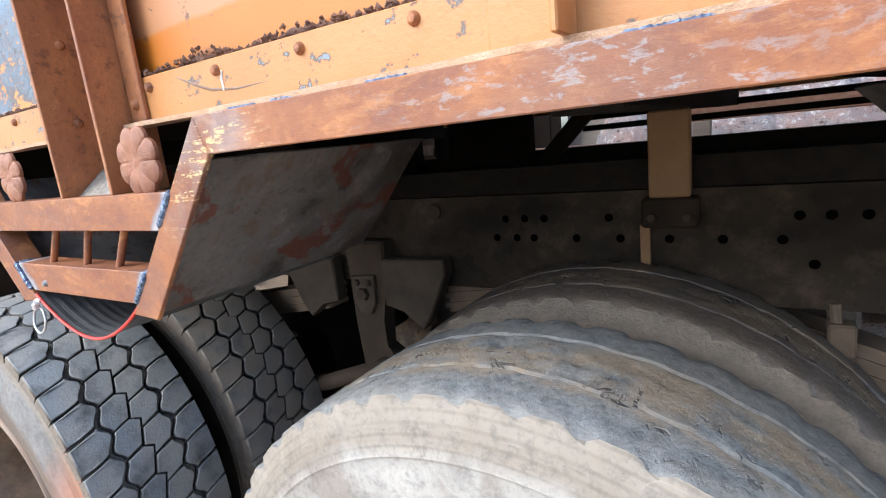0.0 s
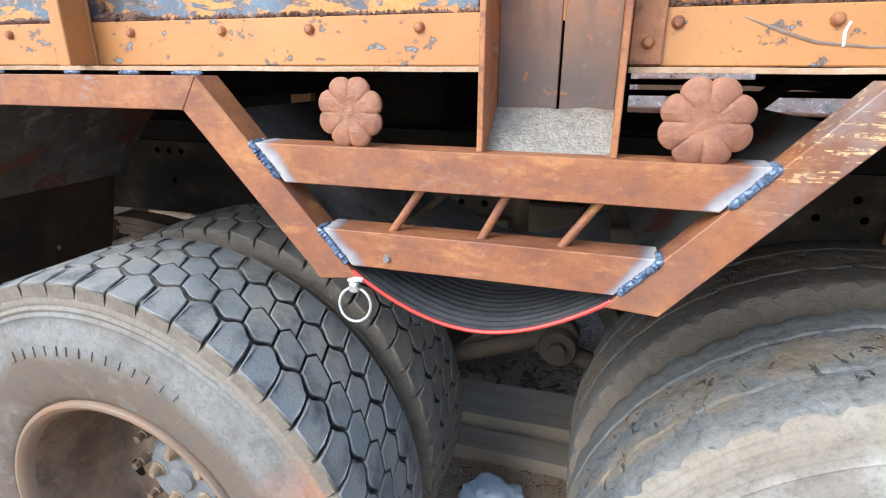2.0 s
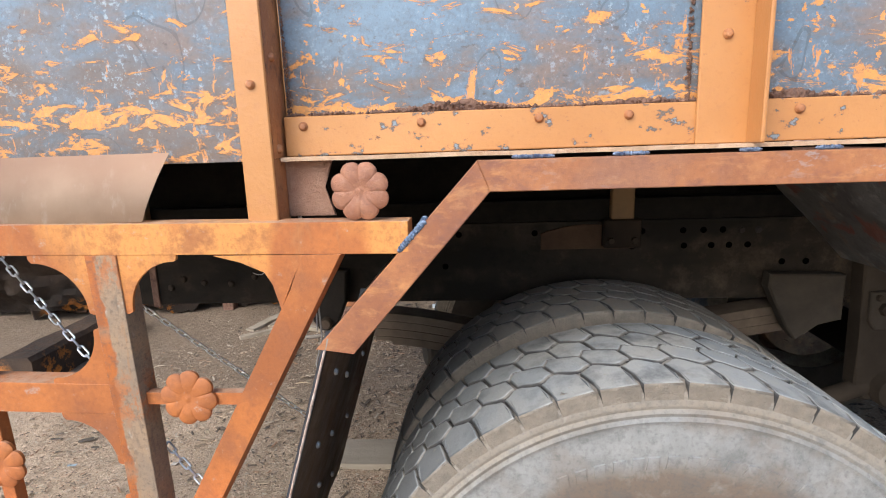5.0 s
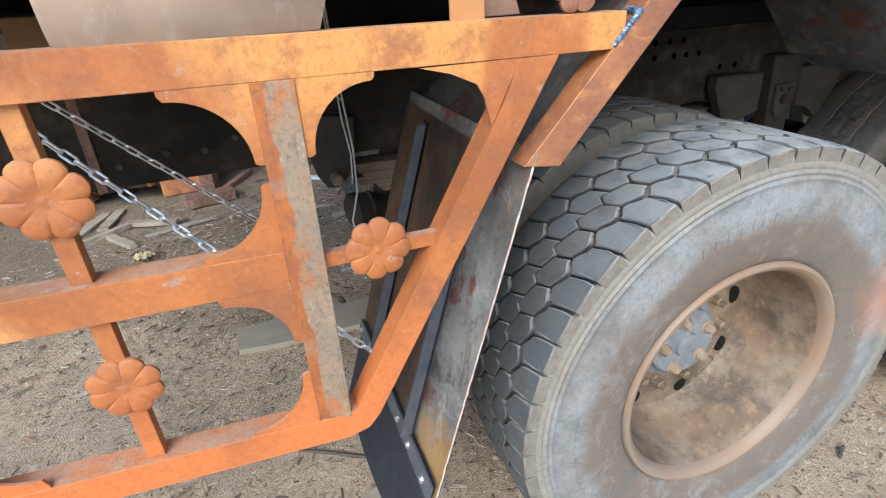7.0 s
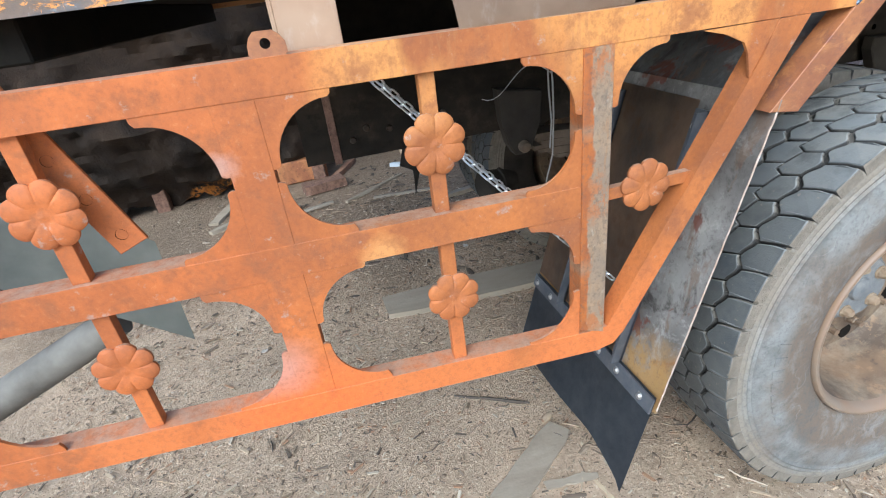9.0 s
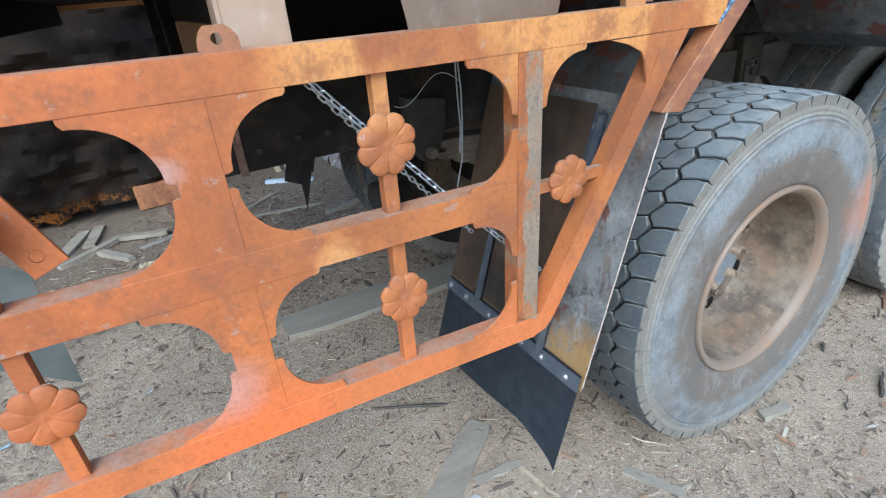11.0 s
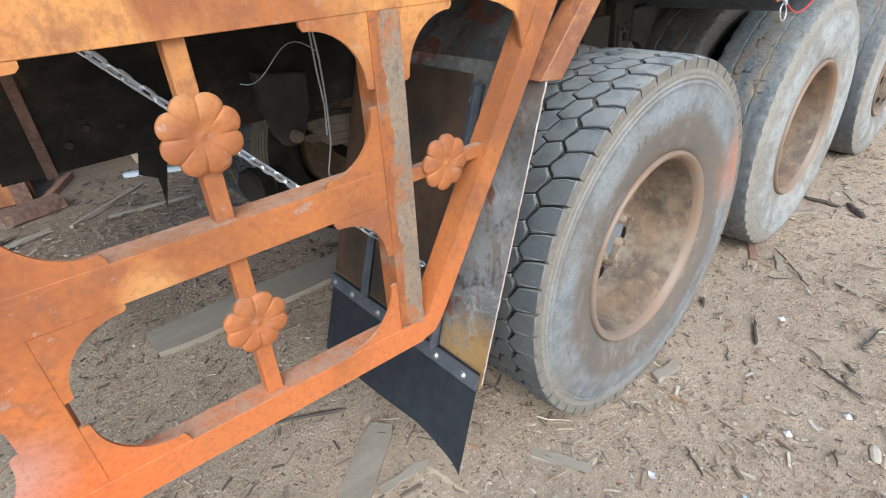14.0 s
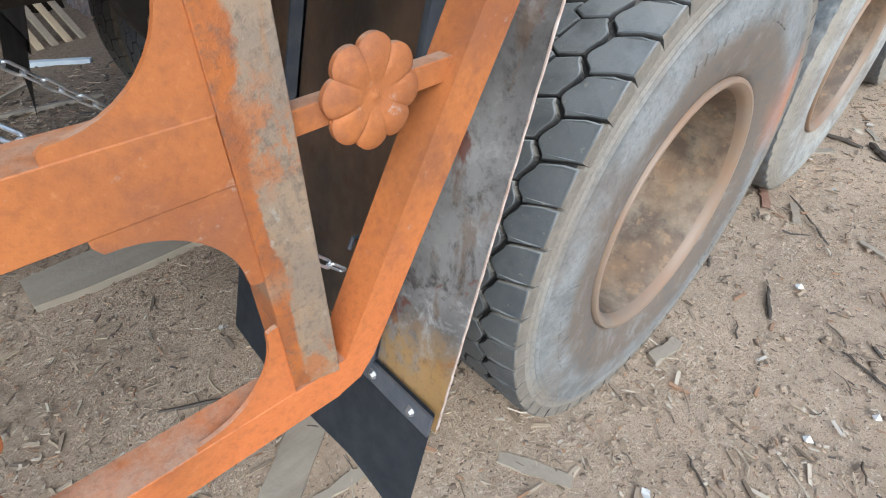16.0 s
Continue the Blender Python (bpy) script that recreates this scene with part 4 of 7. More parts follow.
# ---- setting ----
def make_ground():
    bm = bmesh.new()
    xs = [-400, -60, -20, -10] + [-6.5 + 0.1 * i for i in range(131)] + [9, 14, 30, 90, 400]
    ys = [-400, -60, -20, -8, -4] + [-2.4 + 0.1 * i for i in range(95)] + [9, 14, 30, 90, 400]

    def z(x, y):
        if not (-8 < x < 8 and -4 < y < 8):
            return -0.01
        h = 0.018 * noise.noise((x * 0.8, y * 0.8, 0)) + 0.012 * noise.noise((x * 2.6, y * 2.6, 3)) + 0.006 * noise.noise((x * 7, y * 7, 5))
        return h * min(1, 0.45 + 0.55 * max(0, y)) - 0.004

    vs = [[bm.verts.new((x, y, z(x, y))) for y in ys] for x in xs]
    for i in range(len(xs) - 1):
        for j in range(len(ys) - 1):
            bm.faces.new([vs[i][j], vs[i + 1][j], vs[i + 1][j + 1], vs[i][j + 1]])
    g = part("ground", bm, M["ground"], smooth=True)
    return tagged(g, "trodden brown earth yard strewn with chips", "ground", kind="structure")


make_ground()


def make_shed():
    bm = bmesh.new()
    for i in range(46):
        x = -11 + i * 0.2
        box(bm, x, x + 0.1, 5.2, 5.24, 0, 3.6), box(bm, x + 0.1, x + 0.2, 5.22, 5.26, 0, 3.6)
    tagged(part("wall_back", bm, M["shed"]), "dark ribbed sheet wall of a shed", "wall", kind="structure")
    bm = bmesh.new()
    # unseen roof, added to hold light off the hopper
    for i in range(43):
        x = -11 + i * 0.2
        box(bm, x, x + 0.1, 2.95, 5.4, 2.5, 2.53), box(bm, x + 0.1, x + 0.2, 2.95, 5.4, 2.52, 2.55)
    tagged(part("shed_roof", bm, M["shed"]), "unseen corrugated roof added to keep the hopper dark", "roof", kind="structure")
    # unseen side wall, added to close the dark backdrop
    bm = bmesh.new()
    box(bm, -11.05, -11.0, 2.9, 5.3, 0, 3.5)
    tagged(part("wall_side", bm, M["shed"]), "unseen dark sheet wall added to close off the side", "wall", kind="structure")


make_shed()

truck = tagged(new("truck"), "orange tipper truck with peeling paint and new side guards", "truck")
truck.location = (0, 0, 0)

# ---- cargo body ----
STRIP_Z0, STRIP_Z1, SIDE_Y = 1.385, 1.447, 0.428


def angle_post(x0, x1):
    """Flat leg riveted to the side, with an outstanding leg on its edge."""
    bm = bmesh.new()
    box(bm, x0, x1, SIDE_Y - 0.010, SIDE_Y - 0.004, STRIP_Z0 + 0.002, 2.5, 0.0015)
    box(bm, x1 - 0.006, x1, 0.376, SIDE_Y - 0.010, STRIP_Z0 + 0.002, 2.5, 0.0015)
    return part("post", bm, M["post"], truck)


def side_bay(x0, x1, material, seed, rivets):
    bm = bmesh.new()
    n = int((x1 - x0) / 0.05)
    zs = [STRIP_Z1 - 0.02 + 0.05 * i for i in range(23)]
    g = [[bm.verts.new((x0 + (x1 - x0) * i / n, SIDE_Y + 0.014 + 0.004 * noise.noise((i * 0.23 + seed, z * 3, 2)), z)) for z in zs] for i in range(n + 1)]
    for i in range(n):
        for j in range(len(zs) - 1):
            bm.faces.new([g[i][j], g[i + 1][j], g[i + 1][j + 1], g[i][j + 1]])
    box(bm, x0, x1, SIDE_Y + 0.03, SIDE_Y + 0.034, STRIP_Z1 - 0.02, 2.5)
    part("side_panel", bm, material, truck, smooth=True)
    bm = bmesh.new()
    box(bm, x0, x1, SIDE_Y - 0.004, SIDE_Y + 0.003, STRIP_Z0 + 0.003, STRIP_Z1, 0.0015)
    strip = part("rivet_strip", bm, M["body"], truck, "orange riveted strip with chipped paint")
    bm = bmesh.new()
    rnd = random.Random(seed)
    m = int((x1 - x0) / 0.02)
    rows = []
    for i in range(m + 1):
        a = x0 + (x1 - x0) * i / m
        dz, dy = 0.0012 * noise.noise((a * 9, seed, 0)), rnd.uniform(-0.0015, 0.0015)
        rows.append([bm.verts.new((a, y, z + dz)) for y, z in ((SIDE_Y - 0.028 + dy, STRIP_Z0 - 0.004), (SIDE_Y - 0.028 + dy, STRIP_Z0 + 0.002), (SIDE_Y + 0.003, STRIP_Z0 + 0.002), (SIDE_Y + 0.003, STRIP_Z0 - 0.004))])
    for a, b in zip(rows, rows[1:]):
        for k in range(4):
            bm.faces.new([a[k], a[(k + 1) % 4], b[(k + 1) % 4], b[k]])
    bmesh.ops.recalc_face_normals(bm, faces=bm.faces)
    part("lip", bm, M["lip"], truck, "pale worn lower lip")
    bm = bmesh.new()
    x = x0 + 0.01
    while x < x1 - 0.01:
        k = max(0.0, 1.6 * noise.noise((x * 7, seed * 3.1, 1)) + 0.3)
        if k > 0.05:
            lump(bm, (x, SIDE_Y + 0.008, STRIP_Z1 + 0.003 * k), 0.005 + 0.012 * k * rnd.random(), rnd.random() * 99, (1.4, 0.4, 0.9), 0.7, 2)
        x += 0.008 + 0.008 * rnd.random()
    if seed == 1:
        for sx in (x0 + 0.004, -1.602, -1.516, x1 - 0.006):
            for _ in range(260):
                z = STRIP_Z1 + 0.4 * rnd.random() ** 1.4
                k = max(0.0, 0.5 + 1.2 * noise.noise((sx * 5, z * 6, 2)))
                grain(bm, (sx + (0.012 if sx > -1.55 and sx < x1 - 0.1 or sx < -2 else -0.012) * k * rnd.random() ** 2, SIDE_Y + 0.010, z), 0.0016 + 0.003 * rnd.random() * k, rnd)
    for _ in range(int((x1 - x0) * 420)):
        x = rnd.uniform(x0 + 0.005, x1 - 0.005)
        k = max(0.0, 1.6 * noise.noise((x * 7, seed * 3.1, 1)) + 0.42)
        grain(bm, (x, SIDE_Y + 0.004 - 0.005 * rnd.random(), STRIP_Z1 + 0.001 + (0.010 if seed == 1 else 0.022) * k * rnd.random() ** 1.6), 0.0018 + 0.0034 * rnd.random(), rnd)
    tagged(part("rust_crust", bm, M["rust"], truck, "crumbling dark rust along the seam"), kind="stuff")
    for rx in rivets:
        bm = rivet_mesh()
        ob = part("rivet", bm, M["post_rust"], strip, smooth=True)
        ob.location = (rx, SIDE_Y - 0.004, 1.432)


side_bay(-2.20, -0.935, M["blue"], 1, (-2.17, -1.991, -1.818, -1.69, -1.455, -1.301, -1.168, -1.019))
side_bay(-0.775, 2.2, M["panel_orange"], 2, (-0.73, -0.585, -0.44, -0.291, -0.05, 0.11, 0.27))
angle_post(-1.597, -1.522)
angle_post(-0.215, -0.14)
angle_post(0.9, 0.975)

# chalk tick and long scratch on the riveted strip
bm = bmesh.new()
tube(bm, [(-0.5735, SIDE_Y - 0.0045, 1.430), (-0.5765, SIDE_Y - 0.0045, 1.421), (-0.5755, SIDE_Y - 0.0045, 1.407)], 0.0016, 6)
part("chalk_tick", bm, M["chalk"], truck, "white chalk tick")
bm = bmesh.new()
tube(bm, [(-0.668, SIDE_Y - 0.0036, 1.436), (-0.63, SIDE_Y - 0.0036, 1.421), (-0.60, SIDE_Y - 0.0036, 1.411), (-0.55, SIDE_Y - 0.0036, 1.406), (-0.50, SIDE_Y - 0.0036, 1.407)], [0.0008, 0.0022, 0.002, 0.0016, 0.0006], 6)
part("scratch", bm, M["scrape"], truck, "dark scrape through the paint")

# rivets on the posts
for px, zs in ((-1.562, (1.535, 1.69, 1.84)), (-0.18, (1.50, 1.65, 1.80))):
    for z in zs:
        ob = part("rivet", rivet_mesh(), M["post_rust"], truck, smooth=True)
        ob.location = (px, SIDE_Y - 0.010, z)


def box_post():
    bm = bmesh.new()
    box(bm, -2.250, -2.204, 0.378, 0.384, 1.293, 2.5, 0.0015)
    box(bm, -2.250, -2.244, 0.384, 0.45, STRIP_Z0, 2.5)
    post = part("corner_post", bm, M["post"], truck)
    bm = bmesh.new()
    box(bm, -2.2105, -2.204, 0.3845, 0.45, STRIP_Z0 + 0.001, 2.5)
    box(bm, -2.2125, -2.204, 0.3845, 0.43, 1.293, STRIP_Z0)
    part("side_leg", bm, M["post_rust"], post, "rust-worn inner leg")
    for z, y in ((1.40, 0.405), (1.53, 0.405), (1.66, 0.405), (1.80, 0.405)):
        ob = part("rivet", rivet_mesh(), M["post_rust"], post, smooth=True)
        ob.matrix_world = pose(-2.204, y, z, 0, 0, 90)
    for z in (1.49, 1.72):
        ob = part("rivet", rivet_mesh(), M["post_rust"], post, smooth=True)
        ob.location = (-2.226, 0.378, z)
    bm = bmesh.new()
    prism(bm, [(-2.204, 1.296), (-2.204, 1.383), (-2.13, 1.383), (-2.145, 1.34), (-2.13, 1.296)], 0.425, 0.431, 0.001)
    part("brace_plate", bm, M["rust_pale"], truck, "dusty rusted brace plate")


box_post()


def channel_post():
    """The wide channel over the small grille, open to the outside."""
    bm = bmesh.new()
    for x in (-0.932, -0.785):
        box(bm, x, x + 0.007, 0.368, 0.452, 1.294, 2.5, 0.001)
    part("post_flange", bm, M["post_rust"], truck, "rust-worn flange of the channel post")
    bm = bmesh.new()
    box(bm, -0.776, -0.742, SIDE_Y - 0.012, SIDE_Y - 0.0045, STRIP_Z0 + 0.004, 2.5, 0.0015)
    leg = part("post_leg", bm, M["post_rust"], truck, "rusty riveted post leg")
    for z in (1.412, 1.56, 1.71):
        ob = part("rivet", rivet_mesh(), M["post_rust"], leg, smooth=True)
        ob.location = (-0.758, SIDE_Y - 0.012, z)
    for z in (1.405, 1.52, 1.66):
        ob = part("rivet", rivet_mesh(), M["post_rust"], leg, smooth=True)
        ob.matrix_world = pose(-0.925, 0.415, z, 0, 0, 90)
    bm = bmesh.new()
    box(bm, -0.925, -0.852, 0.446, 0.452, 1.335, 2.5, 0.001)
    box(bm, -0.849, -0.785, 0.446, 0.452, 1.335, 2.5, 0.001)
    part("post_web", bm, M["web"], truck, "scorched red-oxide web with a seam")
    bm = bmesh.new()
    n, k = 14, 6
    g = []
    for i in range(n + 1):
        row = []
        for j in range(k + 1):
            s = j / k
            x = -0.925 + 0.14 * i / n
            row.append(bm.verts.new((x, 0.446 - 0.056 * s + 0.002 * noise.noise((x * 40, s * 6, 1)), 1.340 - 0.046 * s + 0.003 * noise.noise((x * 30, s * 5, 0)))))
        g.append(row)
    for i in range(n):
        for j in range(k):
            bm.faces.new([g[i][j], g[i][j + 1], g[i + 1][j + 1], g[i + 1][j]])
    r = bmesh.ops.extrude_face_region(bm, geom=bm.faces[:])
    for v in (v for v in r["geom"] if isinstance(v, bmesh.types.BMVert)):
        v.co.z -= 0.006
    bmesh.ops.recalc_face_normals(bm, faces=bm.faces)
    part("sloped_plate", bm, M["cement"], truck, "sloped plate crusted with pale cement dust")


channel_post()


def rear_bay():
    bm = bmesh.new()
    x0, x1 = -3.3, -2.256
    n = 28
    zs = [1.383 + 0.05 * i for i in range(23)]
    g = [[bm.verts.new((x0 + (x1 - x0) * i / n, 0.418 + 0.005 * noise.noise((i * 0.3, z * 3, 7)), z)) for z in zs] for i in range(n + 1)]
    for i in range(n):
        for j in range(len(zs) - 1):
            bm.faces.new([g[i][j], g[i + 1][j], g[i + 1][j + 1], g[i][j + 1]])
    box(bm, x0, x1, 0.424, 0.43, 1.384, 2.5)
    part("rear_side_panel", bm, M["blue"], truck, smooth=True)
    # post behind the top bar
    bm = bmesh.new()
    box(bm, -2.905, -2.825, 0.402, 0.408, 1.296, 2.5, 0.001)
    box(bm, -2.911, -2.905, 0.402, 0.45, 1.296, 2.5, 0.001)
    part("rear_post", bm, M["plate"], truck, "scorched pale-primed post")


rear_bay()


def body_shell():
    bm = bmesh.new()
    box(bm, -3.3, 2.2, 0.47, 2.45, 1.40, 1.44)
    part("floor", bm, M["underside"], truck, "near-black steel floor underside, shade in its colour")
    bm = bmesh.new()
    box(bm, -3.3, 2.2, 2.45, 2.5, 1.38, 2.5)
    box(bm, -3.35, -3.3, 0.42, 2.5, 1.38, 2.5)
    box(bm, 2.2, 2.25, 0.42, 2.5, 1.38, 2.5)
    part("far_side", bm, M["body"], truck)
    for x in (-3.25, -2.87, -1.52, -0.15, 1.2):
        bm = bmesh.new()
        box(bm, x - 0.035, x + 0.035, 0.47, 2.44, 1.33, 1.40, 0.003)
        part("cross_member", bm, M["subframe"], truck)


body_shell()

# ---- chassis ----
RAIL_Y = 1.03
REAR = -2.93


def chassis():
    for y, s in ((RAIL_Y, 1), (1.87, -1)):
        bm = bmesh.new()
        f, w = s * 0.08, s * 0.008
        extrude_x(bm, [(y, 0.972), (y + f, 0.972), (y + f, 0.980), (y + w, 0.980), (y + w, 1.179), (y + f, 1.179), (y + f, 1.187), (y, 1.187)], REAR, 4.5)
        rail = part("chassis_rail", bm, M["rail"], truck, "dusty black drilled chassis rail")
        if s > 0:
            rows = [
                (1.158, (-2.052, -2.01, -1.967, -1.763, -1.481, -1.376, -1.324, -1.275)),
                (1.117, (-1.506, -1.372, -1.302, -1.257, -1.21)),
                (1.07, (-2.006, -1.12, -1.06)),
                (1.135, (-0.502, -0.457, -0.413, -0.278, 0.035, 0.078, 0.125)),
                (1.093, (-0.526, -0.478, -0.438, -0.345, -0.257, -0.167, -0.078, 0.012)),
                (1.051, (0.058,)),
            ]
            base = None
            for z, xs in rows:
                for x in xs:
                    if base is None:
                        b2 = bmesh.new()
                        lathe(b2, [(0.0085, 0.001), (0.0084, -0.0004), (0.0, -0.0004)], 12)
                        base = part("bolt_hole", b2, M["hole"], rail)
                        base.location = (x, RAIL_Y - 0.0005, z)
                    else:
                        share(base, Matrix.Translation((x, RAIL_Y - 0.0005, z)), rail)
            for x, r in ((-1.228, 0.009), (-1.185, 0.009), (-0.68, 0.022)):
                b2 = bmesh.new()
                lathe(b2, [(0.0, -0.5 * r), (0.7 * r, -0.5 * r), (0.8 * r, -0.15 * r), (r, -0.1 * r), (r, 0.0)], 12)
                part("rail_bolt", b2, M["bracket"] if r < 0.02 else M["hanger"], rail, smooth=True).location = (x, RAIL_Y, 1.156)
            b2 = bmesh.new()
            arch = [(-1.747 + 0.244 * i / 12, 1.158 + 0.022 * math.sin(math.pi * i / 12)) for i in range(13)]
            prism(b2, [(-1.503, 1.114), (-1.747, 1.114)] + arch, RAIL_Y - 0.008, RAIL_Y - 0.0006, 0.001)
            part("rail_plate", b2, M["rust_plate"], rail, "rusty brown plate on the chassis rail")
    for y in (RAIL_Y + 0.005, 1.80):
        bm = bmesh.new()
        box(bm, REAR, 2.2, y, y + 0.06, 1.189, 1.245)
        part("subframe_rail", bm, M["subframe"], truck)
    for x, w, z in ((-0.162, 0.035, 1.175), (-1.54, 0.029, 1.195), (-2.87, 0.04, 1.20)):
        bm = bmesh.new()
        box(bm, x - w, x + w, RAIL_Y - 0.03, RAIL_Y - 0.002, z, 1.33, 0.003)
        part("body_mount", bm, M["tan_post"], truck, "tan painted body mount post")
        if x < -2.5:
            continue
        bm = bmesh.new()
        box(bm, x - 0.048, x + 0.048, RAIL_Y - 0.034, RAIL_Y - 0.001, 1.12, z, 0.004)
        for bx in (-0.03, 0.03):
            b2 = bmesh.new()
            lathe(b2, [(0.0, -0.010), (0.008, -0.010), (0.0095, -0.002), (0.0095, 0.0)], 6)
            part("bolt", b2, M["hanger"], truck).location = (x + bx, RAIL_Y - 0.034, 1.14)
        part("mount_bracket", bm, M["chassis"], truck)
    bm = bmesh.new()
    box(bm, -2.858, -2.838, RAIL_Y - 0.006, RAIL_Y - 0.0005, 0.965, 1.19, 0.001)
    part("rail_strap", bm, M["rust"], truck, "narrow rusty strap on the chassis rail")
    for x, z in ((-2.80, 1.02), (-2.76, 1.045), (-2.70, 1.035), (-2.62, 1.03), (-2.55, 1.05)):
        bm = bmesh.new()
        lathe(bm, [(0.0, -0.008), (0.007, -0.0075), (0.009, -0.004), (0.0095, 0.0)], 10)
        b = part("rail_bolt", bm, M["hanger"], truck, smooth=True)
        b.location = (x, RAIL_Y, z)
    for x in (REAR + 0.08, -2.3, -0.85, 0.6):
        bm = bmesh.new()
        box(bm, x - 0.06, x + 0.06, RAIL_Y + 0.085, 1.78, 0.98, 1.15, 0.004)
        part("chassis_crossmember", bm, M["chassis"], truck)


chassis()


def suspension():
    # hanger between the two driven axles
    bm = bmesh.new()
    prism(bm, [(-0.945, 1.09), (-0.820, 1.09), (-0.822, 1.0), (-0.845, 0.88), (-0.85, 0.81), (-0.82, 0.79), (-0.80, 0.76), (-0.80, 0.72), (-0.825, 0.695), (-0.91, 0.70), (-0.935, 0.74), (-0.938, 0.87)], 0.982, 1.027, 0.006)
    h = part("spring_hanger", bm, M["hanger"], truck, "dusty cast spring hanger")
    bm = bmesh.new()
    lathe(bm, [(0.0, -0.012), (0.016, -0.012), (0.018, -0.002), (0.018, 0.0)], 6)
    b = part("bolt", bm, M["hanger"], h)
    b.location = (-0.89, 0.972, 0.955)
    bm = bmesh.new()
    prism(bm, [(-0.928, 1.0), (-0.852, 1.004), (-0.858, 0.93), (-0.875, 0.90), (-0.91, 0.90), (-0.925, 0.925)], 0.971, 0.983, 0.003)
    part("hanger_boss", bm, M["bump"], h, "rusty brown bolted boss")
    for bx, bz in ((-0.908, 0.985), (-0.87, 0.985)):
        bm = bmesh.new()
        lathe(bm, [(0.0, -0.008), (0.007, -0.0075), (0.009, -0.003), (0.009, 0.0)], 8)
        part("bolt", bm, M["hanger"], h).location = (bx, 0.971, bz)
    for sx in (-1, 1):
        bm = bmesh.new()
        x = -0.897
        outline = [(0.08, 1.045), (0.265, 1.05), (0.268, 1.015), (0.215, 0.905), (0.19, 0.872), (0.165, 0.893), (0.14, 0.918), (0.08, 0.926)]
        prism(bm, [(-0.909 + sx * a, b) for a, b in outline], 0.975, 1.01, 0.004)
        part("bump_plate", bm, M["bump"], truck)
        bm = bmesh.new()
        tube(bm, [(x, 1.0, 0.735), (x + sx * 0.2, 0.99, 0.665), (x + sx * 0.5, 0.98, 0.60)], 0.024, 10)
        part("torque_rod", bm, M["hanger"], truck, smooth=True)
        for k in range(6):
            bm = bmesh.new()
            top = []
            for i in range(15):
                d = 0.012 * (k % 2) + (1.05 if sx > 0 else 0.52) * i / 14
                top.append((-0.69 + d, 0.972 + 0.18 * d - 0.31 * d * d - 0.0125 * k) if sx > 0 else (-1.62 + d, 0.86 + 0.17 * d - 0.0125 * k))
            prism(bm, top + [(a, b - 0.0118) for a, b in top[::-1]], 1.04 + 0.002 * (k % 2), 1.12)
            part("spring_leaf", bm, M["leaf"], truck)
    bm = bmesh.new()
    tube(bm, [(0.098, 1.03, 0.84), (0.096, 1.03, 0.90), (0.088, 1.03, 0.985)], 0.009, 10)
    box(bm, 0.078, 0.118, 1.012, 1.05, 0.895, 0.952, 0.004)
    part("u_bolt", bm, M["leaf"], truck, "rusty spring clamp bolt")
    bm = bmesh.new()
    box(bm, -0.218, -0.2, RAIL_Y - 0.010, RAIL_Y - 0.0006, 1.028, 1.121, 0.001)
    part("mount_strap", bm, M["tan_post"], truck, "thin tan strap on the chassis rail")
    bm = bmesh.new()
    lathe(bm, [(0.0, -0.05), (0.02, -0.05), (0.022, -0.035), (0.044, -0.035), (0.048, -0.028), (0.048, 0.05), (0.0, 0.05)], 20)
    e = part("rod_eye", bm, M["hanger"], truck, smooth=True)
    e.location = (-0.85, 0.985, 0.735)
    for ax in (-1.618, -0.266):
        bm = bmesh.new()
        tube(bm, [(ax, 0.7, 0.519), (ax, 1.2, 0.519), (ax, 1.3, 0.519), (ax, 1.35, 0.519), (ax, 1.55, 0.519), (ax, 1.6, 0.519), (ax, 2.2, 0.519)], [0.09, 0.09, 0.1, 0.2, 0.2, 0.1, 0.09], 16)
        part("axle", bm, M["underside"], truck, smooth=True)
    for x, y, z, yaw, k in ((-0.70, 1.12, 0.42, 70, 1.0), (-2.10, 1.95, 0.46, -72, 0.95)):
        bm = bmesh.new()
        lathe(bm, [(0.0, -0.09), (0.07, -0.09), (0.085, -0.075), (0.085, -0.01), (0.092, -0.005), (0.092, 0.008), (0.085, 0.012), (0.08, 0.08), (0.0, 0.09)], 20)
        c = part("brake_chamber", bm, M["bracket"], truck, smooth=True)
        c.matrix_world = pose(x, y, z, 0, 0, yaw) @ Matrix.Scale(k, 4)


suspension()


